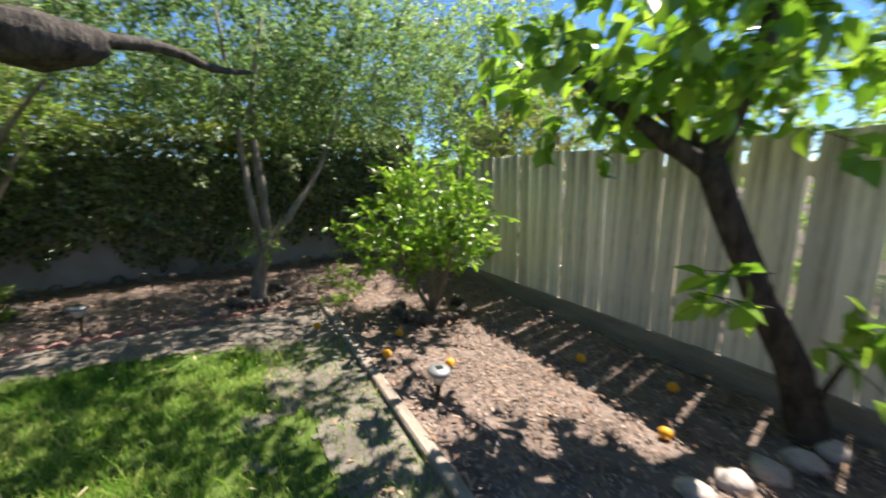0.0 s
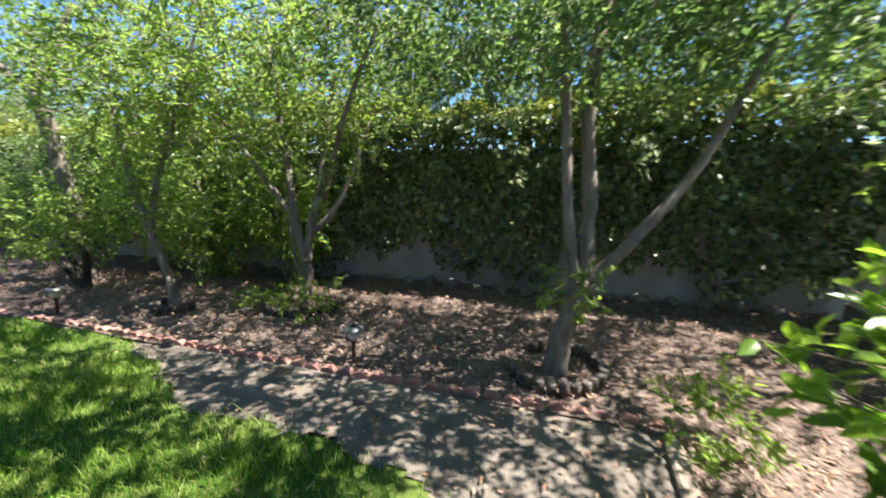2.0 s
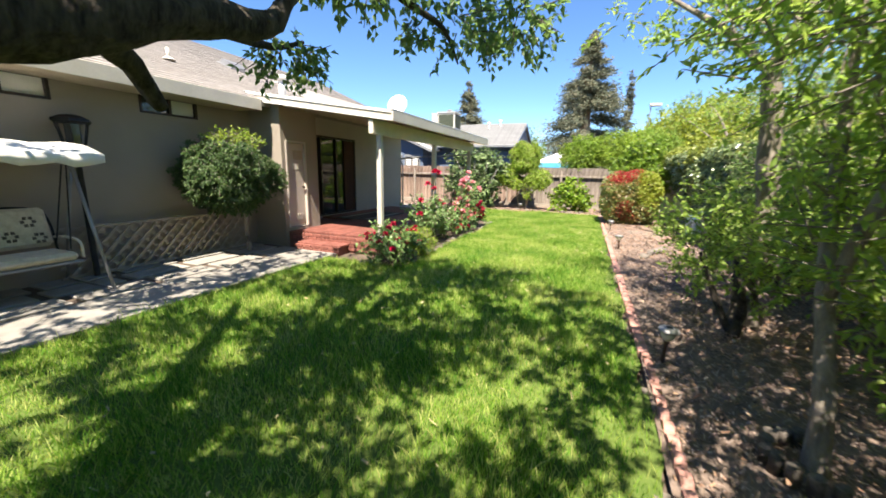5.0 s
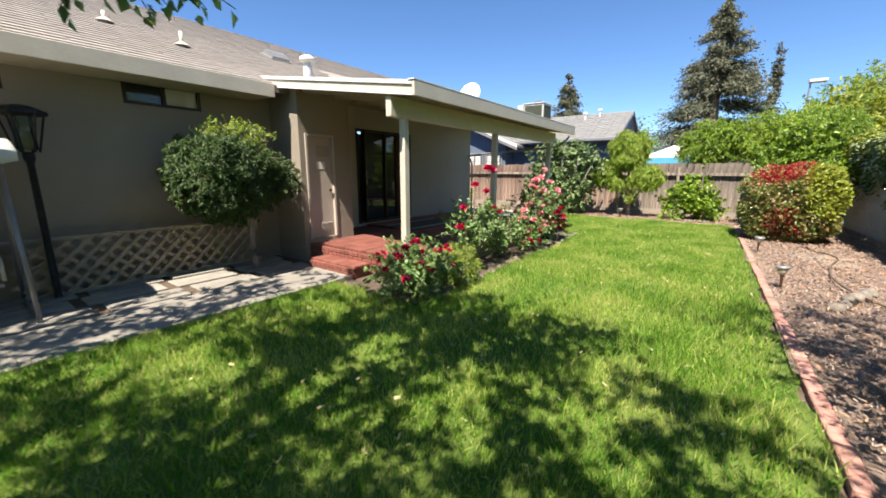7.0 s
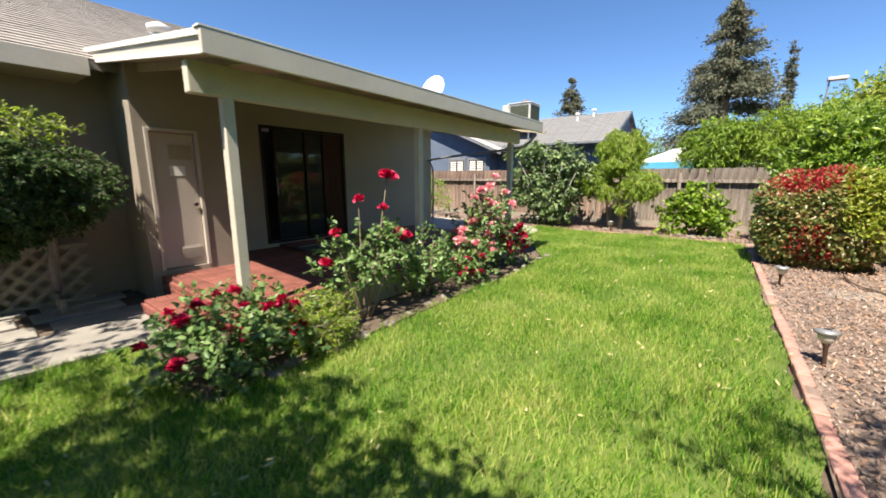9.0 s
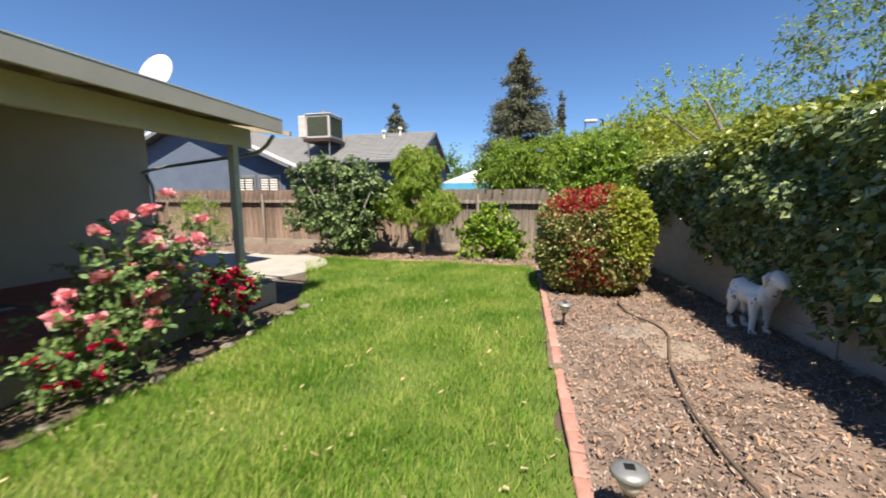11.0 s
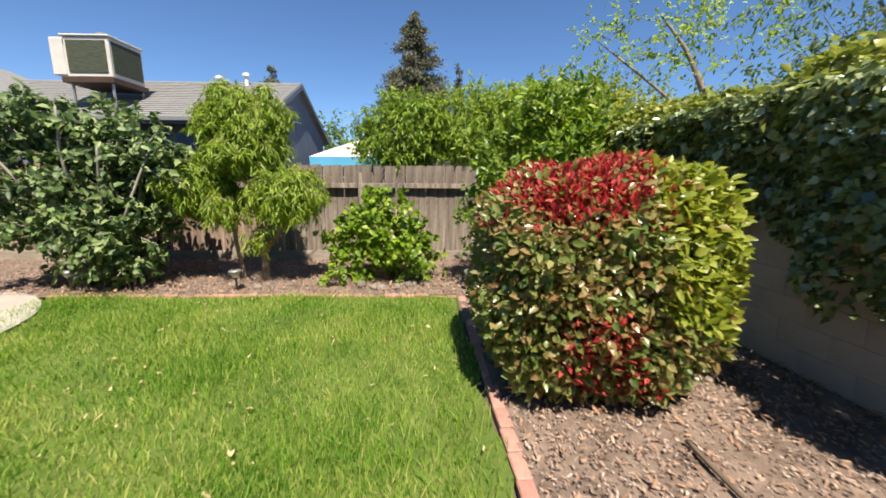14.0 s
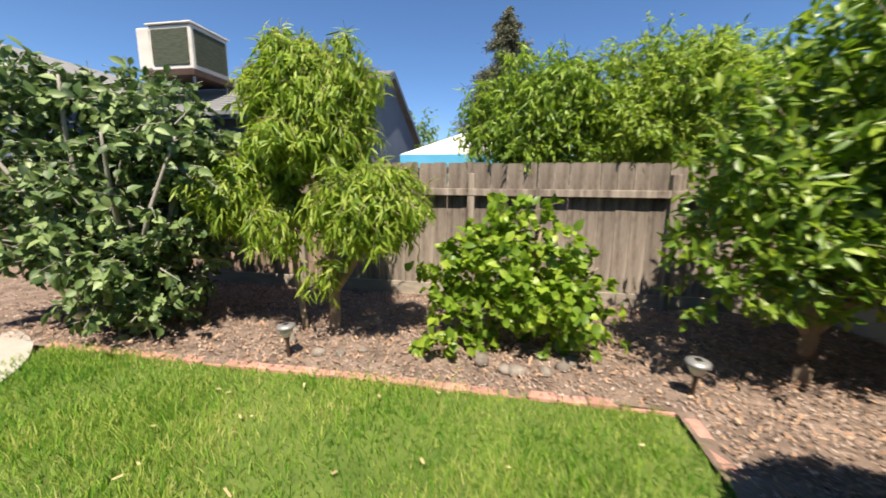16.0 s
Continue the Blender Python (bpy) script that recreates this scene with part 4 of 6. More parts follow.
while y > -1.2:
    ob = new("brick", brick)
    ob.parent = edging
    ob.matrix_world = pose(-17.12, y, -0.025 + rr.uniform(-0.01, 0.006), 0, 0, 90 + rr.uniform(-3, 3))
    y -= 0.206
timber = thing("timber_edging", "weathered grey timber edging between path and bed", "edging", (0, 0, 0), "", "structure")
for k in range(4):
    y0 = 4.42 - k * 1.8
    part("timber", box((0.735 + rr.uniform(-0.01, 0.01), y0 - 1.79, -0.04), (0.815, y0, 0.05 + rr.uniform(0, 0.01)), 0.012), TIMBER, timber)


def stone(name, at, size, label, seed, group="", flat=0.7, category="stone", material=None):
    """A rounded uneven stone resting on the ground."""
    bm = bmesh.new()
    bmesh.ops.create_icosphere(bm, subdivisions=2, radius=1.0)
    for v in bm.verts:
        k = 1 + 0.32 * noise.noise(v.co * 1.4 + Vector((seed * 3.1, seed, 0))) + 0.12 * noise.noise(v.co * 4 + Vector((0, seed, 2)))
        v.co = Vector((v.co.x * k * size, v.co.y * k * size * 0.8, max(v.co.z, -0.55) * k * size * flat))
    ob = new(name, mesh_of(bm, material or ROCK, True, name))
    ob.matrix_world = pose(at[0], at[1], at[2] + size * flat * 0.45, 0, 0, seed * 57 % 360)
    return tagged(ob, label, category, group)


def ring_of_stones(cx, cy, radius, n, size, group, seed, arc=360.0, start=0.0):
    for k in range(n):
        a = radians(start + arc * k / n + rr.uniform(-6, 6))
        stone("border_stone", (cx + radius * math.cos(a), cy + radius * math.sin(a), 0.02), size * rr.uniform(0.75, 1.2), "rough grey-brown stone set around a tree trunk", seed + k, group)


edging_stake = mesh_of(lathe([(0.03, -0.05), (0.036, -0.03), (0.036, 0.93), (0.028, 1.0)], 9), STAKE_WOOD, True, "edging_stake")


def log_ring(cx, cy, radius, arc, start, group, tall):
    """Short round wooden stakes side by side round a trunk."""
    n = int(radians(arc) * radius / 0.08)
    for k in range(n):
        a = radians(start + arc * k / n)
        ob = new("edging_stake", edging_stake)
        ob.matrix_world = pose(cx + radius * math.cos(a), cy + radius * math.sin(a), 0.01, rr.uniform(-4, 4), rr.uniform(-4, 4), 0) @ Matrix.Diagonal((1, 1, tall * rr.uniform(0.85, 1.15), 1))
        tagged(ob, "short grey round wooden edging stake in the mulch", "edging stake", group)


log_ring(0.11, 5.02, 0.34, 300, 200, "stakes round the tree", 0.12)
log_ring(-2.75, 5.7, 0.45, 230, 180, "stakes round the tree", 0.12)
log_ring(-4.05, 5.1, 0.22, 200, 180, "stakes round the tree", 0.11)
log_ring(1.75, 3.52, 0.36, 260, 130, "stakes round the citrus", 0.12)
ring_of_stones(-17.85, 3.0, 0.45, 9, 0.07, "stones round the grape vine", 61, 200, 270)
ring_of_stones(-17.9, 1.25, 0.5, 7, 0.06, "stones under the peach tree", 81, 150, 270)
for k in range(6):
    stone("border_stone", (-9.5 - k * 0.2 + rr.uniform(-0.05, 0.05), 4.8 + k * 0.09, 0.02), 0.085, "pale rough stone at the bed edge", 100 + k, "stones in the bed", 0.8)
for k in range(7):
    stone("border_stone", (-6.88 - k * 0.09, 0.34 + k * 0.12, 0.0), 0.075, "pale stone at the corner of the rose bed", 120 + k, "stones at the rose bed", 0.6)
for k in range(16):
    x = -7.6 - k * 0.36
    stone("border_stone", (x, lawn_low(x) - 0.02, 0.0), 0.085 * rr.uniform(0.7, 1.2), "flat tan stone along the rose bed", 140 + k, "stones at the rose bed", 0.45)
for k in range(26):
    x = 2.3 - k * 0.33
    stone("wall_stone", (x, wall_y(x) - 0.12 - rr.uniform(0, 0.1), 0.02), rr.uniform(0.07, 0.12), "grey stone piled along the foot of the ivy wall", 170 + k, "stones at the wall foot", 0.8)
for k in range(5):
    stone("border_stone", (1.7 + 0.22 * k, 0.75 - 0.05 * k, 0.02), 0.09, "small pale stone beside the trunk", 220 + k, "stones at the fence", 0.6, "stone", PALE_ROCK)

# ---- trees and shrubs along the walk ----
plant("shade_tree", "old spreading shade tree with dark furrowed bark and low limbs", "tree", (-1.15, 2.1, 0),
      [([(-0.08, 0, -0.1), (-0.08, 0, 0.4), (-0.13, -0.02, 1.2), (-0.2, -0.1, 2.0)], [0.22, 0.18, 0.175, 0.19]),
       ([(-0.2, -0.1, 1.7), (-0.65, -0.1, 1.86), (-1.1, -0.1, 2.0), (-1.45, -0.1, 2.08), (-1.87, -0.1, 2.24), (-2.38, -0.1, 2.36), (-2.58, -0.1, 2.56), (-2.9, -0.1, 2.85), (-3.6, 0.2, 3.4)], [0.21, 0.19, 0.17, 0.145, 0.105, 0.07, 0.042, 0.036, 0.02]),
       ([(-1.9, 0.2, 3.7), (-2.9, 0.25, 2.95), (-3.3, 0.3, 2.8), (-3.75, 0.45, 2.72), (-4.0, 0.5, 2.5)], [0.05, 0.04, 0.03, 0.02, 0.008]),
       ([(-1.2, -0.14, 1.98), (-1.6, -0.4, 2.14), (-1.95, -0.65, 2.09), (-2.15, -0.74, 1.89)], [0.10, 0.075, 0.06, 0.04]),
       ([(-1.7, -0.45, 2.13), (-1.82, -0.5, 2.3), (-1.8, -0.55, 2.42)], [0.03, 0.035, 0.012]),
       ([(-1.5, -0.2, 2.1), (-2.3, -0.7, 2.42), (-3.2, -0.9, 2.55), (-3.6, -0.9, 2.7)], [0.05, 0.04, 0.03, 0.015]),
       ([(-0.2, -0.1, 1.9), (0.2, -0.1, 2.02), (0.57, -0.09, 1.98), (0.75, -0.03, 2.02)], [0.10, 0.085, 0.1, 0.045]),
       ([(0.6, -0.09, 2.0), (0.9, 0.2, 2.09), (1.1, 0.45, 2.08), (1.3, 0.7, 2.14)], [0.036, 0.026, 0.02, 0.01]),
       ([(-0.2, -0.1, 1.9), (-0.5, -0.6, 3.0), (-1.2, -1.4, 4.0)], [0.16, 0.11, 0.05]),
       ([(-0.2, -0.1, 1.9), (0.0, 0.5, 3.0), (0.4, 1.0, 4.0)], [0.14, 0.1, 0.05]),
       ([(0.0, 0.4, 2.9), (1.2, 0.8, 3.8), (2.9, 0.9, 4.2)], [0.09, 0.06, 0.025]),
       ([(-1.2, -0.1, 2.25), (-2.4, -0.4, 3.4), (-3.6, -0.6, 4.2)], [0.11, 0.07, 0.03])],
      # Unseen high crown: tufts placed so their shade falls on lawn, path and walkway.
      clumps([(-1.6, -0.3, 4.35, 2.0, 2.2, 0.4), (-3.3, -0.1, 4.3, 1.4, 1.3, 0.26), (-3.3, 0.8, 4.3, 1.2, 0.8, 0.2), (-2.5, 1.9, 4.3, 1.3, 0.6, 0.32), (-3.9, 2.5, 4.3, 0.6, 0.35, 0.2), (-1.0, 1.6, 4.3, 1.3, 1.1, 0.26), (-0.6, 2.3, 4.2, 1.3, 0.7, 0.2), (0.6, 1.9, 4.2, 1.0, 0.8, 0.22), (0.4, -1.2, 4.3, 1.3, 1.3, 0.3), (-2.4, -1.9, 4.2, 1.9, 0.9, 0.35), (0.2, 1.0, 4.2, 1.2, 1.2, 0.45), (1.0, 1.1, 4.25, 0.8, 0.7, 0.4), (-0.5, -2.8, 4.3, 1.9, 1.0, 0.5), (2.6, 1.2, 4.3, 1.5, 1.2, 0.3), (1.7, 2.0, 4.3, 1.3, 0.8, 0.3), (3.5, 0.5, 4.25, 0.9, 1.0, 0.3), (3.7, -0.4, 4.2, 0.7, 0.7, 0.45)], 190, 0.29, 22),
      LEAF_MID, BARK_DARK, 2320, 14, 0.30, 0.095, 0.06, 21, bias=0.2, sides=26, twig_radius=0.006,
      more=[([(-3.95, 0.45, 2.78, 0.45, 0.35, 0.14), (-3.35, -0.9, 2.55, 0.32, 0.22, 0.13), (-3.0, 0.1, 2.85, 0.4, 0.3, 0.12), (-4.4, 0.9, 2.95, 0.4, 0.4, 0.15)], LEAF_MID, 150, 12, 0.26, 0.075, 0.05, 0.3, "leafy low sprays at the limb tips")])

plant("garden_tree", "three-stemmed garden tree with smooth grey bark", "tree", (0.11, 5.02, 0),
      [([(0, 0, -0.05), (0.03, 0, 0.3), (0.1, 0.03, 0.55), (0.17, 0.05, 0.75)], [0.105, 0.08, 0.075, 0.066]),
       ([(0.12, 0.04, 0.6), (0.03, 0, 1.2), (-0.03, 0.0, 2.0), (-0.12, 0, 3.3)], [0.045, 0.04, 0.032, 0.016]),
       ([(0.16, 0.05, 0.7), (0.17, 0.1, 1.3), (0.12, 0.1, 2.2), (0.35, 0.2, 3.4)], [0.058, 0.056, 0.042, 0.018]),
       ([(0.17, 0.05, 0.72), (0.5, 0.1, 1.1), (0.85, 0.2, 1.6), (1.3, 0.3, 2.6)], [0.05, 0.044, 0.032, 0.018])],
      [(0.0, 0.0, 3.0, 1.5, 1.1, 0.75), (1.3, 0.2, 2.8, 1.2, 1.1, 0.75), (0.6, 1.0, 2.5, 1.3, 0.6, 0.5), (0.4, 1.6, 2.9, 2.0, 0.7, 0.5), (-1.5, 1.2, 2.85, 1.1, 0.8, 0.45), (-0.9, 0.2, 2.75, 0.9, 0.9, 0.5), (0.2, -0.2, 2.3, 1.0, 0.7, 0.3), (1.75, -0.65, 2.75, 0.8, 0.6, 0.4), (1.6, 1.2, 2.9, 0.9, 0.7, 0.4)],
      LEAF_MID, BARK_GREY, 1950, 14, 0.36, 0.065, 0.036, 31, twig_radius=0.004,
      more=[([(0.12, -0.16, 0.75, 0.16, 0.12, 0.16)], LEAF_BRIGHT, 14, 9, 0.16, 0.075, 0.034, 0.1, "fresh sprouts on the trunk")])
plant("garden_tree", "many-stemmed garden tree with pale grey bark and bright leaves", "tree", (-2.8, 5.75, 0),
      [([(0, 0, -0.05), (0.02, 0, 0.25), (0.05, 0, 0.55), (-0.06, 0, 0.95), (-0.16, 0.05, 1.7), (-0.3, 0.05, 2.9)], [0.10, 0.075, 0.066, 0.05, 0.04, 0.018]),
       ([(0.05, 0, 0.5), (0.15, 0.0, 0.95), (0.28, 0.05, 1.5), (0.5, 0.1, 2.6)], [0.055, 0.045, 0.036, 0.014]),
       ([(0.13, 0.02, 0.85), (0.38, 0.1, 1.1), (0.6, 0.15, 1.5), (0.85, 0.2, 2.1)], [0.04, 0.034, 0.025, 0.01]),
       ([(0.03, 0, 0.05), (-0.12, 0.02, 0.5), (-0.22, 0.05, 1.05)], [0.028, 0.022, 0.012]),
       ([(-0.05, 0, 1.0), (-0.45, -0.2, 1.7), (-0.9, -0.4, 2.5)], [0.04, 0.03, 0.012]),
       ([(0.3, 0.05, 1.2), (0.9, -0.4, 2.0), (1.5, -0.8, 2.6)], [0.03, 0.025, 0.01])],
      [(-0.2, 0.0, 2.6, 1.1, 0.9, 0.8), (0.8, -0.1, 2.5, 0.9, 0.8, 0.65), (-0.65, -0.3, 1.55, 0.5, 0.4, 0.45), (-0.9, -0.3, 2.2, 0.7, 0.7, 0.6), (0.1, 0.8, 2.7, 1.3, 0.6, 0.5), (0.7, 0.0, 1.55, 0.35, 0.3, 0.3)],
      LEAF_BRIGHT, BARK_GREY, 760, 14, 0.34, 0.064, 0.032, 32, twig_radius=0.007)
plant("garden_tree", "slender leaning garden tree with leafy sprouts on its trunk", "tree", (-4.05, 5.1, 0),
      [([(0, 0, -0.05), (-0.12, 0, 0.5), (-0.32, 0.0, 1.0), (-0.58, 0.05, 1.7), (-0.8, 0.1, 2.8)], [0.065, 0.048, 0.042, 0.034, 0.014]),
       ([(-0.28, 0, 0.9), (-0.1, 0.05, 1.5), (0.2, 0.1, 2.1), (0.55, 0.2, 3.0)], [0.038, 0.034, 0.026, 0.012])],
      [(0.3, 0.1, 2.7, 0.9, 0.8, 0.6), (-0.45, 0.1, 2.5, 0.7, 0.7, 0.55), (-0.05, 0.1, 1.25, 0.45, 0.35, 0.5), (0.05, -0.25, 1.35, 0.32, 0.22, 0.2), (-0.1, 0.3, 0.6, 0.22, 0.2, 0.2), (-0.5, 0.3, 1.7, 0.5, 0.4, 0.4)],
      LEAF_BRIGHT, BARK_GREY, 440, 13, 0.32, 0.085, 0.03, 33, twig_radius=0.007)
plant("pear_tree", "pale-barked fruit tree with an open spreading crown", "tree", (-6.3, 5.45, 0),
      [([(0, 0, -0.05), (0.02, 0, 0.7), (0.0, -0.05, 1.5), (0.0, -0.15, 2.3), (0.02, -0.2, 2.55)], [0.12, 0.10, 0.095, 0.085, 0.08]),
       ([(0.02, -0.2, 2.5), (-0.15, -0.5, 2.9), (-0.3, -0.9, 3.25), (-0.5, -1.3, 3.6)], [0.05, 0.04, 0.025, 0.008]),
       ([(0.02, -0.2, 2.5), (0.25, -0.1, 2.9), (0.5, 0.1, 3.6)], [0.065, 0.05, 0.03]),
       ([(0.0, -0.15, 2.45), (-0.5, 0.1, 3.0), (-0.9, 0.3, 3.7)], [0.04, 0.03, 0.012])],
      [(0.4, 0.1, 3.5, 1.0, 0.9, 0.6), (-0.6, 0.0, 3.3, 0.9, 0.9, 0.5), (-0.4, -1.1, 3.35, 0.5, 0.6, 0.3), (0.6, 0.1, 2.4, 0.5, 0.6, 0.7), (0.1, 0.5, 1.6, 0.6, 0.4, 0.7)],
      LEAF_BRIGHT, BARK_GREY, 520, 13, 0.34, 0.08, 0.034, 34, twig_radius=0.004)
plant("garden_shrub", "low leafy shrub with dark crooked stems on the mulch", "shrub", (-6.0, 5.25, 0),
      [([(0, 0, -0.02), (0.1, 0.0, 0.3), (0.35, -0.1, 0.6)], [0.06, 0.045, 0.02]),
       ([(0, 0, 0), (-0.25, 0.05, 0.35), (-0.6, 0.1, 0.7)], [0.05, 0.04, 0.02]),
       ([(0, 0, 0), (0.0, -0.2, 0.4), (-0.1, -0.35, 0.8)], [0.04, 0.03, 0.015])],
      [(-0.5, -0.1, 0.95, 0.75, 0.5, 0.42), (0.35, -0.05, 0.9, 0.5, 0.45, 0.4), (-1.2, -0.1, 0.7, 0.5, 0.4, 0.3), (0.9, 0.3, 1.1, 0.5, 0.4, 0.5)],
      LEAF_BRIGHT, BARK_DARK, 400, 14, 0.26, 0.062, 0.028, 35, face=0.4)
for k, (x, y, z, r) in enumerate(((-4.9, 6.2, 1.15, (0.75, 0.35, 0.75)), (-3.55, 6.35, 1.25, (0.6, 0.3, 0.7)), (-5.9, 6.3, 1.5, (0.7, 0.35, 0.7)))):
    plant("wall_shrub", "leafy bright green shrub against the ivy wall", "shrub", (x, y, 0),
          [([(0, 0, 0), (0.1, 0, 0.6), (0, 0, z + 0.3)], [0.03, 0.025, 0.01]), ([(0, 0, 0), (-0.3, 0, 0.6), (-0.5, 0, z + 0.2)], [0.025, 0.02, 0.01])],
          [(0, 0, z, *r), (0.2, -0.1, z - 0.45, r[0] * 0.7, r[1], 0.35)], LEAF_BRIGHT, BARK_GREY, 260, 13, 0.3, 0.085, 0.034, 360 + k, droop=0.3, face=0.4)
plant("wall_shrub", "tall leafy shrub growing against the ivy wall", "shrub", (-7.9, 6.2, 0),
      [([(0, 0, 0), (0.1, 0, 0.8), (0, 0, 1.8)], [0.05, 0.04, 0.02]), ([(0, 0, 0), (-0.4, 0, 0.7), (-0.7, 0, 1.6)], [0.04, 0.03, 0.015])],
      [(0, 0, 1.5, 0.8, 0.45, 0.75), (-0.9, 0, 1.3, 0.7, 0.4, 0.7), (0.9, -0.1, 1.2, 0.6, 0.4, 0.7)],
      LEAF_MID, BARK_GREY, 420, 14, 0.3, 0.06, 0.03, 36)
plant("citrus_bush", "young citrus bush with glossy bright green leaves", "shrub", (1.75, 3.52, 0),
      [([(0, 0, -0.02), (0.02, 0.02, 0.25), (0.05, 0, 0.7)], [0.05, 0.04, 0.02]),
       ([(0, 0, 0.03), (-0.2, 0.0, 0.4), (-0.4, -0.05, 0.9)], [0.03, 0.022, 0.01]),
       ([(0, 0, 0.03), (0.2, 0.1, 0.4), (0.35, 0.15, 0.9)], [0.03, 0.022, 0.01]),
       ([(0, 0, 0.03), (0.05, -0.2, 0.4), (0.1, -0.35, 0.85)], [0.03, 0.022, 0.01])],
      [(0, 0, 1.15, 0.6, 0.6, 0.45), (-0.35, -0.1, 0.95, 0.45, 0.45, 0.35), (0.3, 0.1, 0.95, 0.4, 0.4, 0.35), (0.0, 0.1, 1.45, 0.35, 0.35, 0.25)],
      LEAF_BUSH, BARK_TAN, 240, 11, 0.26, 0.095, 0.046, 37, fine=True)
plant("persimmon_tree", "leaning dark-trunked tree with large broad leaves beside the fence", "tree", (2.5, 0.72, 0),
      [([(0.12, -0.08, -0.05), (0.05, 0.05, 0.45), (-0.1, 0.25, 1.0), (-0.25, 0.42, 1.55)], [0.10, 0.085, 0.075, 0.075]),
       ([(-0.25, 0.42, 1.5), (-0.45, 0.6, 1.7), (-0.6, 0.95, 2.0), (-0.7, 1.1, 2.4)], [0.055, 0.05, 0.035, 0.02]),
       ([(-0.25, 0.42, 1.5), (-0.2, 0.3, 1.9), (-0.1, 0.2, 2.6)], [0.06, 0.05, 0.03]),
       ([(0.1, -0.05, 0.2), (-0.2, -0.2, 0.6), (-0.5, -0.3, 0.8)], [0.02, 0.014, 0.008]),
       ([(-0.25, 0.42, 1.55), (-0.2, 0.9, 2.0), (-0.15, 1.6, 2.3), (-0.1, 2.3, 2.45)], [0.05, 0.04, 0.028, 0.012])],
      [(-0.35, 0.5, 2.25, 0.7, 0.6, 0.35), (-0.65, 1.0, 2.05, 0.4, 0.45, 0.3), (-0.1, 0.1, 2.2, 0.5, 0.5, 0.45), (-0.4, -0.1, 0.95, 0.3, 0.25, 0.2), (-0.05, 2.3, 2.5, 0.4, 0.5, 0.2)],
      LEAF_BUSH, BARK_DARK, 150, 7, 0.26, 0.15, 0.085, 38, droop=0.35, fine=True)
for k, (x, y, h, s) in enumerate(((-2.45, 5.35, 0.22, 0.35), (-3.1, 5.4, 0.16, 0.25), (0.95, 4.35, 0.25, 0.22))):
    plant("ground_plant", "small bright green leafy plant in the mulch", "plant", (x, y, 0), [([(0, 0, 0), (0.02, 0, h * 0.8)], [0.008, 0.004])],
          [(0, 0, h, s, s * 0.8, h * 0.7)], LEAF_BRIGHT, BARK_TAN, 30, 10, 0.14, 0.075, 0.03, 60 + k, group="small plants")

# ---- ivy on the wall ----
def ivy_low(x):
    return float(np.interp(x, [-20.4, -18.5, -17.0, -15.5, -14.2, -13.3, -12.4, -9.0, -4.0, 3.0], [1.75, 1.55, 1.35, 1.05, 0.72, 0.42, 0.26, 0.26, 0.32, 0.34]))


def ivy(name, n, material, label, seed, top=False, size=0.085):
    rng = np.random.default_rng(seed)
    x = rng.uniform(-20.3, 3.0, n)
    low = np.array([ivy_low(v) for v in x]) + 0.18 * np.sin(x * 2.3) + 0.13 * np.sin(x * 6.1) + 0.08 * np.sin(x * 13.7)
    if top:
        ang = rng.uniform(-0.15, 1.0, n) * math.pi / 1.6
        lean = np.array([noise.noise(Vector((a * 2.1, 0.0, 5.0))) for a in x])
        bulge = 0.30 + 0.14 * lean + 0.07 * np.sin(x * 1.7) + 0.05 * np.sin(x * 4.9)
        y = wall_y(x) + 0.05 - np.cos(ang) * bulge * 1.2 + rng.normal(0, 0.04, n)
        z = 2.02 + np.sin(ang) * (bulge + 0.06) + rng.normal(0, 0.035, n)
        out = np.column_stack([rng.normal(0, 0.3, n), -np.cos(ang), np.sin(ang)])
    else:
        f = rng.uniform(0, 1, n) ** 0.7
        z = low + (2.2 - low) * f
        lump = np.array([noise.noise(Vector((a * 1.9, c * 1.7, 3.0))) + 0.6 * noise.noise(Vector((a * 4.6, c * 4.2, 7.0))) for a, c in zip(x, z)])
        hang = np.maximum(0.05, 0.09 + 0.32 * np.clip((z - low) / 0.8, 0, 1) + 0.26 * lump)
        y = wall_y(x) - 0.03 - hang * rng.uniform(0.0, 1.0, n) ** 0.35
        out = np.column_stack([rng.normal(0, 0.4, n), -np.ones(n), rng.normal(0, 0.25, n)])
    way = unit(out * 0.55 + rng.normal(0, 0.45, (n, 3)) + np.array([0, 0, -0.55]))
    me = leaves(name, np.column_stack([x, y, z]), way, material, size, size * 0.8, rng, fold=0.12, curl=0.15)
    return tagged(new(name, me), label, "ivy", "", "stuff")


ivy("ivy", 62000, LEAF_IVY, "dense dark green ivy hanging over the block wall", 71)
ivy("ivy_crest", 24000, LEAF_IVYTOP, "ivy leaves along the wall top, sunlight put into their colour", 72, True)

# ---- hedge block ----
hedge_rng = np.random.default_rng(81)
hedge = thing("photinia_hedge", "clipped block-shaped hedge with red young leaves on top", "hedge", (-15.16, 4.87, 0))
for k in range(7):
    a, b = hedge_rng.uniform(-0.4, 0.4), hedge_rng.uniform(-0.5, 0.5)
    part("stem", add_tube(bmesh.new(), smooth_line([(a * 0.5, b * 0.5, -0.02), (a * 0.8, b * 0.8, 0.5), (a * 1.3, b * 1.3, 1.2)], 3), 0.022, 6), BARK_DARK, hedge, "", True)
n = 34000
d = unit(hedge_rng.normal(size=(n, 3)))
q = np.abs(d)
fit_r = 1.0 / (q[:, 0] ** 3.3 + q[:, 1] ** 3.3 + q[:, 2] ** 3.3) ** (1 / 3.3)
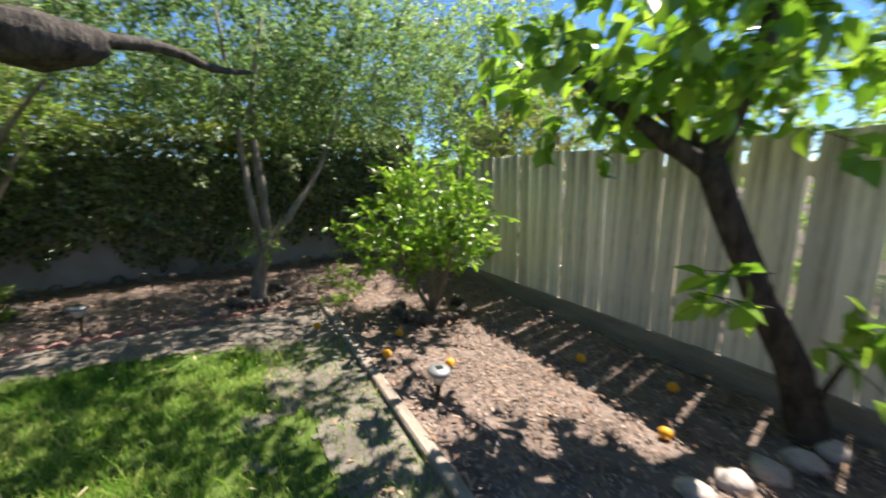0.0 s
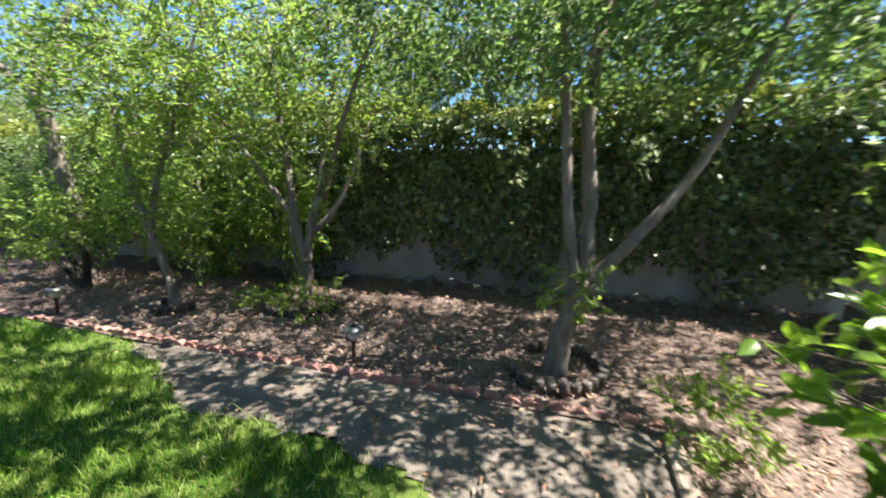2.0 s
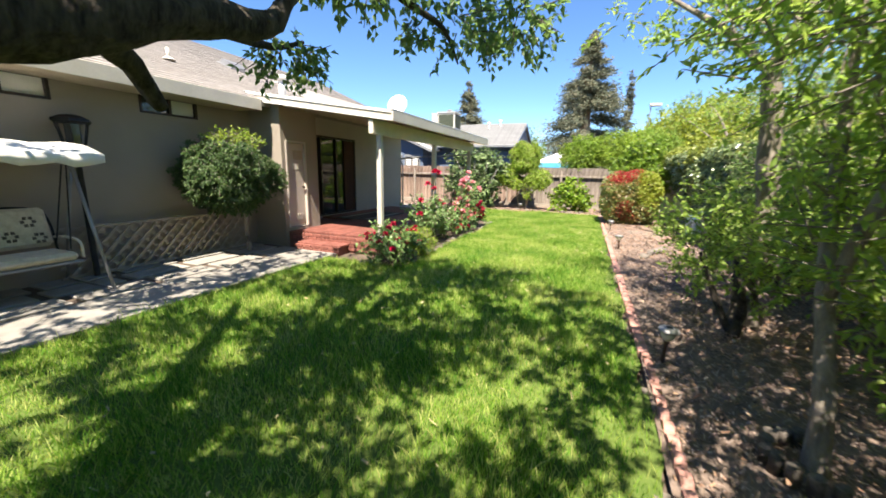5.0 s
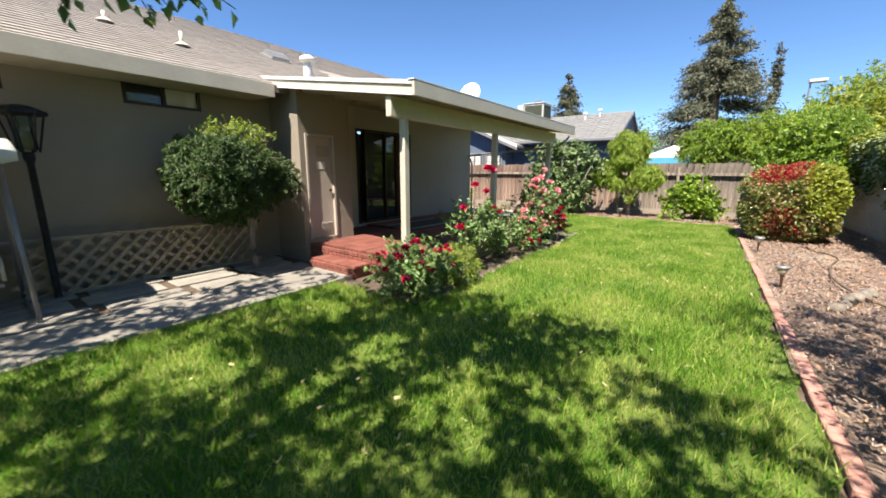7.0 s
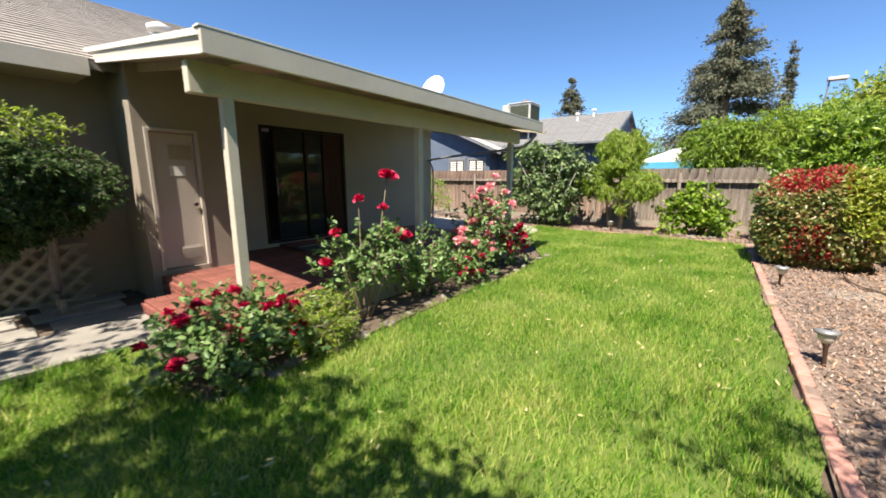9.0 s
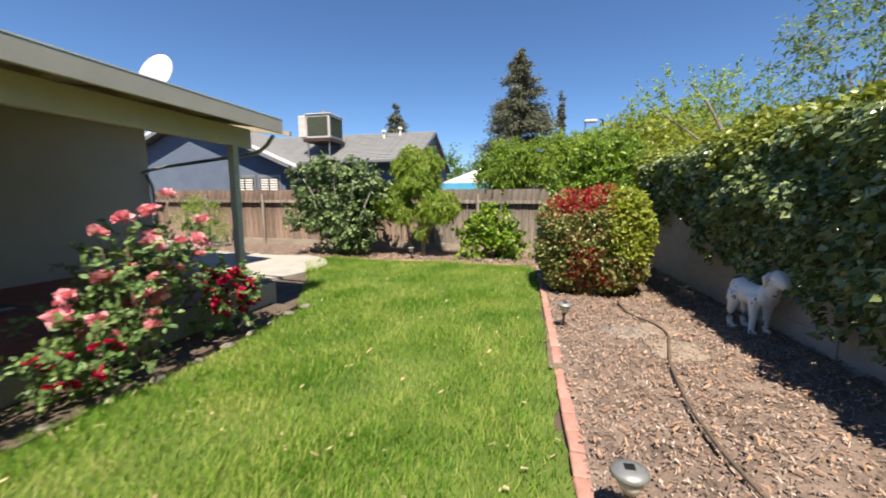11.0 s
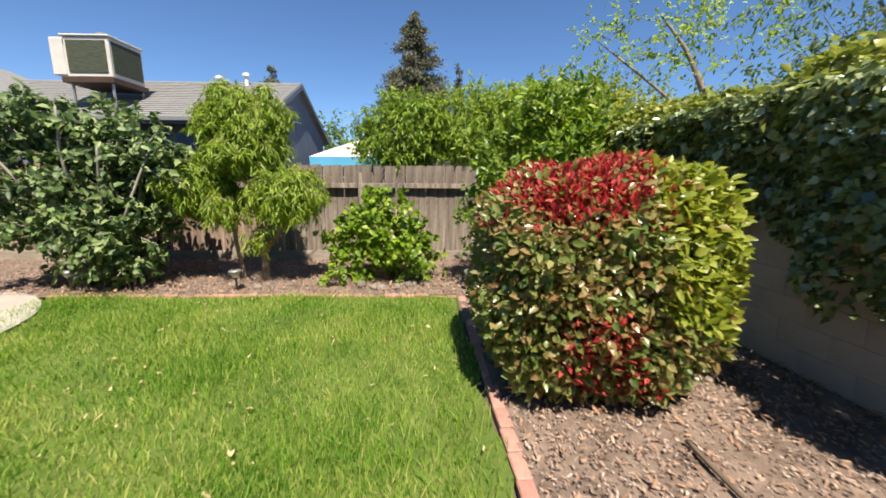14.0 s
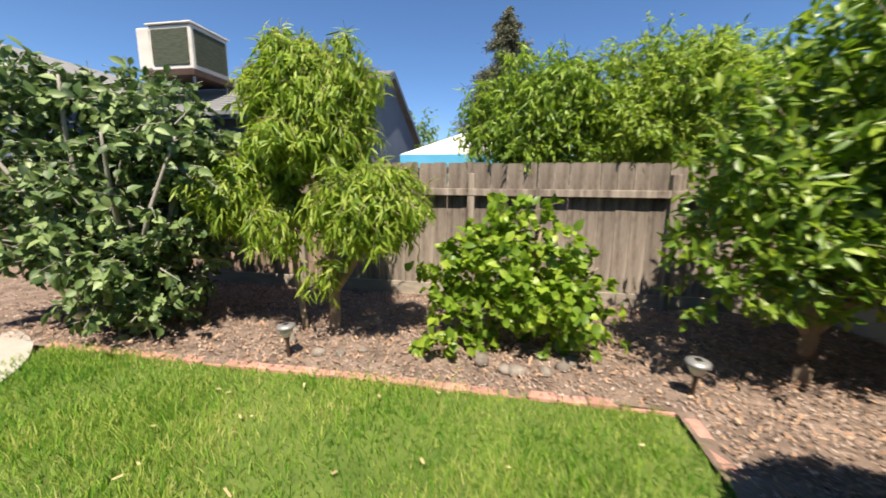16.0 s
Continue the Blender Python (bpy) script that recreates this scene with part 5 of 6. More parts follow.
pos = d * (fit_r * hedge_rng.uniform(0.80, 1.0, n) * (1 + 0.05 * np.sin(d[:, 1] * 9) * np.sin(d[:, 2] * 8)))[:, None] * np.array([0.86, 0.84, 0.82]) + np.array([0, 0, 0.84])
pos[:, 2] += 0.05 * pos[:, 1] * (pos[:, 2] > 1.2)
way = unit(d * 0.9 + hedge_rng.normal(0, 0.75, (n, 3)) + np.array([0, 0, 0.2]))
red = ((pos[:, 2] > 1.36 + 0.12 * np.sin(pos[:, 1] * 5) + 0.25 * np.maximum(0, pos[:, 1])) & (pos[:, 1] < 0.18 + 0.1 * np.sin(pos[:, 0] * 6))) | ((np.abs(pos[:, 1] + 0.12 - 0.1 * np.sin(pos[:, 2] * 9)) < 0.26) & (pos[:, 0] > 0.5) & (pos[:, 2] < 0.8 - 0.3 * np.abs(pos[:, 1] + 0.1)) & (pos[:, 2] > 0.15) & (hedge_rng.uniform(0, 1, n) < 0.75))
red |= (pos[:, 2] > 1.2) & (pos[:, 1] < 0.35) & (hedge_rng.uniform(0, 1, n) < 0.22)
red &= hedge_rng.uniform(0, 1, n) < 0.8
yel = ~red & (pos[:, 1] > 0.15) & (pos[:, 2] > 0.85 - 0.5 * (pos[:, 1] - 0.3) + 0.2 * np.sin(pos[:, 0] * 5)) & (hedge_rng.uniform(0, 1, n) < 0.9)
green = ~red & ~yel
for nm, sel, m, ln, lb in (("red_leaves", red, LEAF_RED, 0.062, "crimson young leaves"), ("yellow_leaves", yel, LEAF_YELLOW, 0.08, "yellow-green young leaves"), ("green_leaves", green, LEAF_PHOTINIA, 0.074, "dark glossy leaves")):
    part(nm, leaves(nm, pos[sel], unit(way[sel] + np.array([0, 0, 0.8])) if nm == "red_leaves" else way[sel], m, ln, ln * (0.42 if nm == "red_leaves" else 0.58), hedge_rng, fine=True, out=d[sel], face=0.0 if nm == "red_leaves" else 0.9), m, hedge, lb)

# ---- end bed ----
plant("fig_tree", "broad fig tree with large dark lobed leaves", "tree", (-17.88, -0.86, 0),
      [([(0, 0, -0.05), (0, 0, 0.5), (0.1, -0.2, 1.2), (0.1, -0.5, 2.2)], [0.07, 0.06, 0.045, 0.015]),
       ([(0, 0, 0.1), (0.15, 0.3, 0.8), (0.2, 0.6, 1.7)], [0.05, 0.04, 0.015]), ([(0, 0, 0.1), (0.2, -0.5, 0.6), (0.4, -0.9, 1.4)], [0.05, 0.04, 0.015]), ([(0, 0, 0.1), (-0.2, 0.1, 1.0), (-0.2, 0.2, 2.2)], [0.05, 0.04, 0.015]),
       ([(0.1, 0.0, 0.5), (0.5, 0.2, 1.1), (0.75, 0.45, 1.9)], [0.035, 0.025, 0.01]), ([(0.1, -0.1, 0.6), (0.55, -0.5, 1.2), (0.8, -0.9, 2.0)], [0.035, 0.025, 0.01]), ([(0.1, -0.2, 0.9), (0.5, -0.2, 1.6), (0.6, -0.1, 2.4)], [0.03, 0.022, 0.01]), ([(0.1, -0.2, 0.5), (0.3, -0.7, 1.3), (0.2, -1.0, 2.4)], [0.035, 0.026, 0.01]), ([(0.1, 0.1, 0.5), (0.55, 0.5, 1.0), (0.5, 0.9, 1.9)], [0.03, 0.022, 0.01]), ([(0.2, -0.2, 0.8), (0.5, -0.6, 1.1), (0.55, -0.95, 1.6)], [0.028, 0.022, 0.01])],
      clumps([(0.1, 0.0, 1.3, 0.75, 1.05, 0.9), (0.1, -0.75, 2.25, 0.5, 0.7, 0.45), (0.1, 0.75, 1.9, 0.5, 0.5, 0.5), (0.2, 0.1, 0.6, 0.7, 1.0, 0.35), (0.2, -0.95, 1.4, 0.55, 0.6, 0.6)], 74, 0.32, 90),
      LEAF_FIG, BARK_PALE, 1500, 9, 0.24, 0.115, 0.075, 91, droop=0.25, fine=True, bias=0.7, face=0.7, twig_radius=0.007)
plant("peach_tree", "peach tree with long drooping yellow-green leaves", "tree", (-17.98, 1.12, 0),
      [([(0, 0, -0.05), (0, 0, 0.6), (0.0, -0.1, 1.4), (0, -0.1, 2.5)], [0.06, 0.05, 0.04, 0.012]), ([(0, 0, 0.4), (0.05, 0.4, 1.0), (0, 0.7, 1.6)], [0.04, 0.03, 0.012]), ([(0.05, -0.3, 0), (0, -0.4, 0.6), (0, -0.5, 1.4)], [0.035, 0.03, 0.012])],
      [(0, -0.12, 2.38, 0.46, 0.52, 0.42), (0.1, -0.12, 1.98, 0.45, 0.46, 0.24), (0.12, -0.8, 1.5, 0.35, 0.46, 0.28), (0.25, -0.4, 1.2, 0.25, 0.3, 0.14), (0.2, 0.46, 1.40, 0.38, 0.42, 0.30), (0.35, 0.1, 0.78, 0.14, 0.12, 0.08)],
      LEAF_PEACH, BARK_TAN, 1900, 16, 0.18, 0.12, 0.021, 92, droop=0.85, fine=True, bias=0.9, face=0.5)
plant("grape_vine", "bushy grape vine with bright yellow-green leaves", "shrub", (-18.08, 3.04, 0),
      [([(0, 0, -0.02), (0, 0, 0.5), (0.05, 0.1, 1.1)], [0.03, 0.025, 0.01]), ([(0, 0, 0), (0.1, -0.3, 0.5), (0.15, -0.5, 0.9)], [0.02, 0.015, 0.008]), ([(0, 0, 0), (0.1, 0.3, 0.5), (0.1, 0.6, 0.8)], [0.02, 0.015, 0.008])],
      [(0.05, -0.15, 0.72, 0.42, 0.52, 0.42), (0.1, -0.62, 0.6, 0.26, 0.26, 0.24), (0.15, 0.3, 0.4, 0.34, 0.34, 0.26), (0.05, 0.0, 1.1, 0.26, 0.34, 0.2), (0.35, -0.7, 0.18, 0.2, 0.2, 0.12)],
      LEAF_GRAPE, BARK_TAN, 330, 8, 0.22, 0.10, 0.092, 93, fine=True, bias=0.6, face=0.7)
stake = new("garden_stake", mesh_of(box((-0.02, -0.02, -0.02), (0.02, 0.02, 1.5), 0.004), FENCE_GREY))
stake.matrix_world = pose(-18.33, 3.14, 0.0, 1, 1, 0)
tagged(stake, "plain wooden stake behind the grape vine", "stake")
plant("citrus_tree", "dense citrus tree with bright glossy leaves in the corner", "tree", (-17.73, 5.14, 0),
      [([(0, 0, -0.05), (0.02, 0, 0.4), (0, 0.05, 1.0), (0, 0.1, 2.0)], [0.06, 0.055, 0.05, 0.02]), ([(0, 0, 0.4), (0.1, 0.3, 0.9), (0.1, 0.6, 1.6)], [0.04, 0.03, 0.012]), ([(0, 0, 0.4), (0.15, -0.3, 0.8), (0.15, -0.5, 1.3)], [0.04, 0.03, 0.012])],
      [(0, 0.1, 1.7, 0.75, 0.8, 0.75), (0.1, -0.4, 1.15, 0.55, 0.5, 0.45), (0.1, 0.6, 1.4, 0.6, 0.55, 0.6), (0, 0.3, 2.4, 0.5, 0.6, 0.4)],
      LEAF_CITRUS, BARK_TAN, 820, 13, 0.28, 0.125, 0.05, 94, fine=True, bias=0.85, face=0.6)
plant("corner_shrub", "leafy green shrub in front of the brown fence", "shrub", (-18.18, -6.21, 0),
      [([(0, 0, 0), (0, 0, 0.8), (0, 0.1, 1.4)], [0.03, 0.025, 0.01])], [(0, 0, 0.95, 0.5, 0.6, 0.6), (0, 0.6, 0.45, 0.35, 0.35, 0.3)], LEAF_BRIGHT, BARK_TAN, 180, 12, 0.25, 0.075, 0.035, 95)

plant("topiary_tree", "small round-headed clipped tree on a bare grey trunk", "tree", (-6.68, -1.98, 0.03),
      [([(0, 0, -0.05), (0.02, 0, 0.4), (0, 0, 0.85), (0, 0, 1.5)], [0.05, 0.04, 0.045, 0.02])],
      [(0.33, 0.06, 1.42, 0.75, 0.7, 0.46), (0.33, 0.06, 1.2, 0.62, 0.58, 0.36)],
      LEAF_DARK, BARK_GREY, 3600, 15, 0.10, 0.05, 0.022, 96, bias=1.0, droop=0.4, face=0.3,
      more=[([(0.2, 0.05, 1.95, 0.38, 0.36, 0.08)], LEAF_PEACH, 130, 9, 0.16, 0.05, 0.022, 0.0, "fresh yellow-green shoots")])

# ---- roses ----
def bloom_mesh(material, seed, size):
    rng = np.random.default_rng(seed)
    at, way = [], []
    for layer, (count, tilt, r) in enumerate(((4, 1.5, 0.15), (6, 0.9, 0.3), (7, 0.35, 0.42), (8, -0.05, 0.5))):
        for k in range(count):
            a = 2 * math.pi * (k + 0.5 * layer) / count + rng.uniform(-0.2, 0.2)
            at.append((math.cos(a) * r * size * 0.4, math.sin(a) * r * size * 0.4, size * 0.1 * layer * -0.6))
            way.append((math.cos(a), math.sin(a), tilt))
    return leaves("bloom", np.array(at), unit(np.array(way)), material, size, size * 1.0, rng, fold=0.3, curl=-0.15, fine=True)


def rose(at, label, petals, blooms, blobs, canes, leaf, seed, bloom_size=0.05, density=90):
    rng = np.random.default_rng(seed)
    ob = plant("rose_bush", label, "rose bush", at, canes, blobs, leaf, BARK_TAN, density, 11, 0.2, 0.06, 0.04, seed, fine=True, bias=0.6, group="roses by the porch", sides=6, face=0.6)
    kinds = [bloom_mesh(petals, seed + i, bloom_size * (0.85 + 0.15 * i)) for i in range(3)]
    for i, p in enumerate(blooms):
        b = new("bloom", kinds[i % 3])
        b.parent = ob
        b.matrix_local = pose(*p, rng.uniform(-40, 40), rng.uniform(-40, 40), rng.uniform(0, 360))
        tagged(b, "open rose bloom")


def on_blobs(blobs, n, seed, lift=0.08):
    p, d = in_blobs(blobs, n, np.random.default_rng(seed), 1.0)
    c = np.array(p)
    return [tuple(v) for v in np.column_stack([c[:, 0] + 0.03, c[:, 1] + 0.06, np.maximum(c[:, 2], 0.15) + lift])]


cane = lambda x, y, h, r=0.012: ([(0.1 * x, 0.1 * y, -0.02), (0.6 * x, 0.6 * y, h * 0.5), (x, y, h)], [r, r * 0.8, r * 0.4])
B1 = [(0.05, 0.0, 0.3, 0.45, 0.38, 0.24), (0.35, 0.2, 0.25, 0.34, 0.3, 0.2), (-0.15, 0.25, 0.22, 0.35, 0.3, 0.18)]
rose((-7.36, 0.61, 0.02), "low rose bush with scattered dark red blooms at the porch steps", PETAL_RED, on_blobs(B1, 34, 5, 0.14), B1, [cane(0.2, 0.1, 0.35), cane(-0.2, 0.1, 0.4), cane(0.1, -0.1, 0.4)], LEAF_ROSE, 201, 0.045, 230)
B2 = [(0, 0, 0.72, 0.36, 0.28, 0.26), (-0.3, 0, 0.6, 0.3, 0.25, 0.22), (0.3, 0.0, 0.5, 0.22, 0.2, 0.22)]
rose((-8.63, 0.69, 0.02), "tall rose bush with crimson blooms on bare canes", PETAL_RED, [(0.12, 0.1, 1.28), (-0.25, 0.1, 1.52), (-0.3, 0.12, 1.5), (-0.2, 0.1, 1.18), (-0.45, 0.1, 0.9), (-0.5, 0.15, 0.84), (0.4, 0.1, 0.98), (0.55, 0.15, 0.72), (-0.38, 0.15, 0.88)], B2,
     [cane(0.12, 0.1, 1.26), cane(-0.27, 0.1, 1.48), cane(-0.2, 0.1, 1.15), cane(0.4, 0.1, 0.95), cane(-0.45, 0.1, 0.85), cane(0.2, 0.0, 0.6, 0.018), cane(-0.1, 0.05, 0.6, 0.018)], LEAF_ROSE, 202, 0.062, 130)
B3 = [(0, 0, 0.5, 0.28, 0.24, 0.24), (0.05, 0, 0.3, 0.26, 0.22, 0.2)]
rose((-9.66, 0.69, 0.02), "white rose bush with few small blooms", PETAL_WHITE, on_blobs(B3, 9, 7, 0.12), B3, [cane(0.1, 0, 0.6), cane(-0.15, 0, 0.6), cane(0, 0.1, 0.7)], LEAF_ROSE, 203, 0.035, 110)
B4 = [(0, 0, 0.8, 0.42, 0.3, 0.34), (-0.35, 0.05, 0.95, 0.35, 0.25, 0.26), (0.2, 0, 0.5, 0.4, 0.3, 0.28)]
rose((-11.03, 0.59, 0.02), "large rose bush with many salmon pink blooms", PETAL_PINK, on_blobs(B4, 30, 9) + [(-0.3, 0.1, 1.5), (-0.65, 0.1, 1.25), (0.1, 0.1, 1.3), (0.3, 0.1, 1.2), (-0.1, 0.12, 1.36)], B4,
     [cane(-0.3, 0.1, 1.48), cane(-0.65, 0.1, 1.2), cane(0.3, 0.1, 1.15), cane(0.1, 0.1, 1.26), cane(0, 0, 0.8, 0.02)], LEAF_ROSE, 204, 0.075, 210)
B5 = [(0, 0, 0.42, 0.3, 0.26, 0.28)]
rose((-11.88, 0.69, 0.02), "compact rose bush covered in bright red blooms", PETAL_RED, on_blobs(B5, 64, 11, 0.04), B5, [cane(0.1, 0, 0.5), cane(-0.1, 0, 0.5)], LEAF_ROSE, 205, 0.045, 70)
B6 = [(0, 0, 0.28, 0.3, 0.2, 0.18)]
rose((-10.48, 0.81, 0.02), "low rose with small red blooms under taller bushes", PETAL_RED, on_blobs(B6, 12, 13, 0.04), B6, [cane(0.1, 0, 0.3), cane(-0.1, 0, 0.3)], LEAF_ROSE, 206, 0.045, 60)
plant("feathery_plant", "small feathery yellow-green plant at the rose bed edge", "plant", (-7.93, 0.88, 0.0), [([(0, 0, 0), (0, 0, 0.25)], [0.01, 0.004])],
      [(0, 0, 0.24, 0.27, 0.22, 0.2)], LEAF_PEACH, BARK_TAN, 260, 13, 0.15, 0.06, 0.011, 207, face=0.5)


# ---- garden things ----
def solar_lamp(at, tilt, label):
    lamp = thing("solar_lamp", label, "garden lamp", (at[0], at[1], 0.0), "solar path lamps")
    lamp.matrix_world = pose(at[0], at[1], -0.09 if at[0] > 0 else 0.0, tilt[0], tilt[1], 0)
    part("stake", lathe([(0.004, -0.08), (0.014, 0.0), (0.016, 0.18), (0.026, 0.2), (0.026, 0.215)], 10), BROWN_PLASTIC, lamp, "", True)
    part("lens", lathe([(0.03, 0.215), (0.052, 0.25), (0.062, 0.29), (0.06, 0.292)], 18), LAMP_LENS, lamp, "clear ribbed lens", True)
    cap = part("cap", lathe([(0.075, 0.29), (0.082, 0.3), (0.076, 0.318), (0.035, 0.328)], 20), GREY_METAL, lamp, "grey domed cap", True)
    part("solar_cell", box((-0.022, -0.022, 0.3285), (0.022, 0.022, 0.331)), BLACK_METAL, cap, "small dark solar cell")


for at, tilt in (((-10.18, 4.41), (3, -4)), ((-12.93, 4.31), (-2, 4)), ((-17.30, 4.19), (0, 5)), ((-17.30, 1.03), (3, 0)), ((-17.30, -1.16), (-2, 3)), ((-1.45, 4.66), (0, 2)), ((1.05, 2.06), (4, 2)), ((-5.1, 4.52), (-3, 3))):
    solar_lamp(at, tilt, "brown stake solar path lamp with a grey cap")

hose = new("garden_hose", mesh_of(tube(smooth_line([(-14.18, 5.14, 0.06), (-13.63, 5.17, 0.05), (-13.28, 5.34, 0.055), (-12.93, 5.39, 0.05), (-12.48, 5.27, 0.055), (-11.98, 5.14, 0.05), (-11.08, 5.04, 0.055), (-10.28, 5.14, 0.05), (-9.28, 5.49, 0.05), (-8.48, 5.59, 0.05)], 6), 0.013, 8), HOSE, True))
tagged(hose, "long brown garden hose lying across the mulch", "hose")
for px, py, pr in ((-12.5, 5.32, 0.26), (-13.15, 5.32, 0.2)):
    bm = lathe([(pr, 0.0), (pr * 0.92, 0.008), (pr * 0.5, 0.014), (0.02, 0.016)], 26)
    for v in bm.verts:
        v.co.x *= 1.25 + 0.5 * noise.noise(Vector((v.co.x * 5, v.co.y * 5, px)))
        v.co.y *= 1.0 + 0.6 * noise.noise(Vector((v.co.x * 6, v.co.y * 6, py)))
    earth = new("earth_patch", mesh_of(bm, SAND, True))
    earth.matrix_world = pose(px, py, 0.024, 0, 0, px * 90)
    tagged(earth, "bare sandy earth patch showing through the mulch", "ground", "", "structure")
bm = lathe([(0.25, 0.0), (0.27, 0.02), (0.26, 0.045), (0.1, 0.055)], 18)
for v in bm.verts:
    v.co.x += 0.04 * noise.noise(v.co * 6)
    v.co.z += 0.01 * noise.noise(v.co * 9)
disc = new("stepping_stone", mesh_of(bm, ROCK, True))
disc.matrix_world = pose(-12.98, 4.99, -0.012)
tagged(disc, "round flat grey stepping stone sunk in the mulch", "stepping stone")


def animal_statue(at, turn):
    """One plain body: barrel, haunch, neck, head, ears and four legs, joined."""
    bm = bmesh.new()
    add_tube(bm, smooth_line([(-0.24, 0, 0.44), (-0.16, 0, 0.47), (0.05, 0, 0.43), (0.24, 0, 0.45), (0.3, 0, 0.46)], 3), [0.05, 0.1, 0.13, 0.145, 0.145, 0.135, 0.125, 0.125, 0.13, 0.135, 0.13, 0.1, 0.05], 12)
    add_tube(bm, smooth_line([(0.2, 0, 0.46), (0.3, 0, 0.56), (0.35, -0.02, 0.64)], 2), [0.12, 0.11, 0.1, 0.09, 0.08], 10)
    add_tube(bm, smooth_line([(0.27, 0, 0.69), (0.36, -0.02, 0.68), (0.46, -0.04, 0.63), (0.52, -0.05, 0.61)], 2), [0.05, 0.085, 0.092, 0.085, 0.06, 0.055, 0.03], 10)
    for y in (-0.08, 0.06):
        add_tube(bm, [(0.3, y, 0.74), (0.28, y * 1.5, 0.68), (0.29, y * 1.6, 0.58)], [0.02, 0.035, 0.012], 8)
    for x in (-0.15, 0.15):
        for y in (-0.08, 0.08):
            add_tube(bm, smooth_line([(x * 0.9, y, 0.46), (x * 1.05, y * 1.2, 0.28), (x * (1.25 if x < 0 else 1.0), y * 1.2, 0.12), (x, y * 1.25, 0.02)], 2), [0.1, 0.085, 0.06, 0.045, 0.036, 0.034, 0.034], 9)
            add_tube(bm, [(x - 0.02, y * 1.25, 0.018), (x + 0.07, y * 1.25, 0.014)], [0.034, 0.022], 8)
    add_tube(bm, smooth_line([(-0.24, 0, 0.47), (-0.32, 0, 0.42), (-0.36, 0, 0.3)], 2), [0.03, 0.025, 0.02, 0.018, 0.012], 7)
    ob = new("animal_statue", mesh_of(bm, STATUE, True))
    ob.matrix_world = pose(*at, 0, 0, turn) @ Matrix.Diagonal((0.8, 0.95, 0.95, 1))
    return tagged(ob, "white dark-spotted four-legged garden animal statue under the ivy", "statue")


animal_statue((-13.40, 6.36, 0.02), 24)

wire = new("bent_wire", mesh_of(tube([(0.0, 0.12, 0.0), (0.0, 0.11, 0.09), (0.05, 0.0, 0.1), (0.03, -0.12, 0.09), (-0.18, -0.16, 0.1)], 0.005, 6), GREY_METAL, True))
wire.matrix_world = pose(-15.22, 6.34, 0.02, 0, 0, 15)
tagged(wire, "thin bent grey wire standing in the mulch by the wall", "wire")

fruit = bmesh.new()
bmesh.ops.create_icosphere(fruit, subdivisions=3, radius=0.036)
orange_me = mesh_of(fruit, ORANGE, True)
for x, y in ((0.56, 3.66), (0.95, 2.75), (1.32, 2.35), (2.25, 1.9), (1.2, 3.1), (1.95, 1.05), (2.45, 1.3)):
    ob = new("orange", orange_me)
    ob.matrix_world = pose(x, y, 0.062)
    tagged(ob, "ripe orange fruit fallen on the ground", "fruit", "fallen oranges")

# lattice against the house
lat = thing("lattice_panel", "long low diagonal wooden lattice panel leaning on the house wall", "lattice", (-7.0, -2.52, 0.04))
LW, LH = 2.75, 0.66
for layer, sgn in ((0, 1), (1, -1)):
    c = -LH
    while c < LW:
        a0, a1 = max(0.0, c), min(LW, c + LH)
        if a1 - a0 > 0.06:
            z0, z1 = (a0 - c, a1 - c) if sgn > 0 else (LH - (a0 - c), LH - (a1 - c))
            h = 0.032
            y0 = 0.012 * layer
            part("slat", prism([(a0 - h, z0), (a0 + h, z0), (a1 + h, z1), (a1 - h, z1)], y0, y0 + 0.01, "y"), LATTICE, lat)
        c += 0.18
for z in (0.0, LH):
    part("rail", box((-0.03, -0.006, z - 0.02), (LW + 0.03, 0.03, z + 0.02), 0.003), LATTICE, lat)

# lantern post
lan = thing("lantern_post", "black metal garden lantern on a post", "lamp post", (-4.56, -2.42, -0.05))
part("post", lathe([(0.07, 0.0), (0.07, 0.04), (0.035, 0.08), (0.032, 1.6), (0.05, 1.65), (0.05, 1.72)], 14), BLACK_METAL, lan, "", True)
for k in range(6):
    a = k * math.pi / 3
    part("cage_bar", tube([(0.09 * math.cos(a), 0.09 * math.sin(a), 1.72), (0.17 * math.cos(a), 0.17 * math.sin(a), 2.1)], 0.011, 5), BLACK_METAL, lan)
part("glass", prism([(0.085 * math.cos(k * math.pi / 3), 0.085 * math.sin(k * math.pi / 3)) for k in range(6)], 1.745, 2.09, "z"), PANE, lan, "smoky glass")
part("cap", lathe([(0.19, 2.1), (0.215, 2.12), (0.205, 2.15), (0.12, 2.19), (0.03, 2.21)], 6), BLACK_METAL, lan)

# swing seat
sw = thing("garden_swing", "canopy swing seat with pale cushions and a white cloth roof", "garden swing", (-3.38, -2.02, 0.03))
for x in (-0.92, 0.92):
    for y in (0.5, -0.55):
        part("leg", tube([(x, y, 0.0), (x, 0.0, 1.52)], 0.02, 8), GREY_METAL, sw, "", True)
    for y in (0.16, -0.16):
        part("hanger", tube([(x * 0.93, y * 0.3, 1.5), (x * 0.78, y, 0.52)], 0.008, 6), BLACK_METAL, sw)
    part("foot_bar", tube([(x, 0.52, 0.018), (x, -0.57, 0.018)], 0.016, 8), GREY_METAL, sw)
part("top_bar", tube([(-0.98, 0, 1.53), (0.98, 0, 1.53)], 0.022, 8), GREY_METAL, sw, "", True)
bm = bmesh.new()
nx, ny = 14, 8
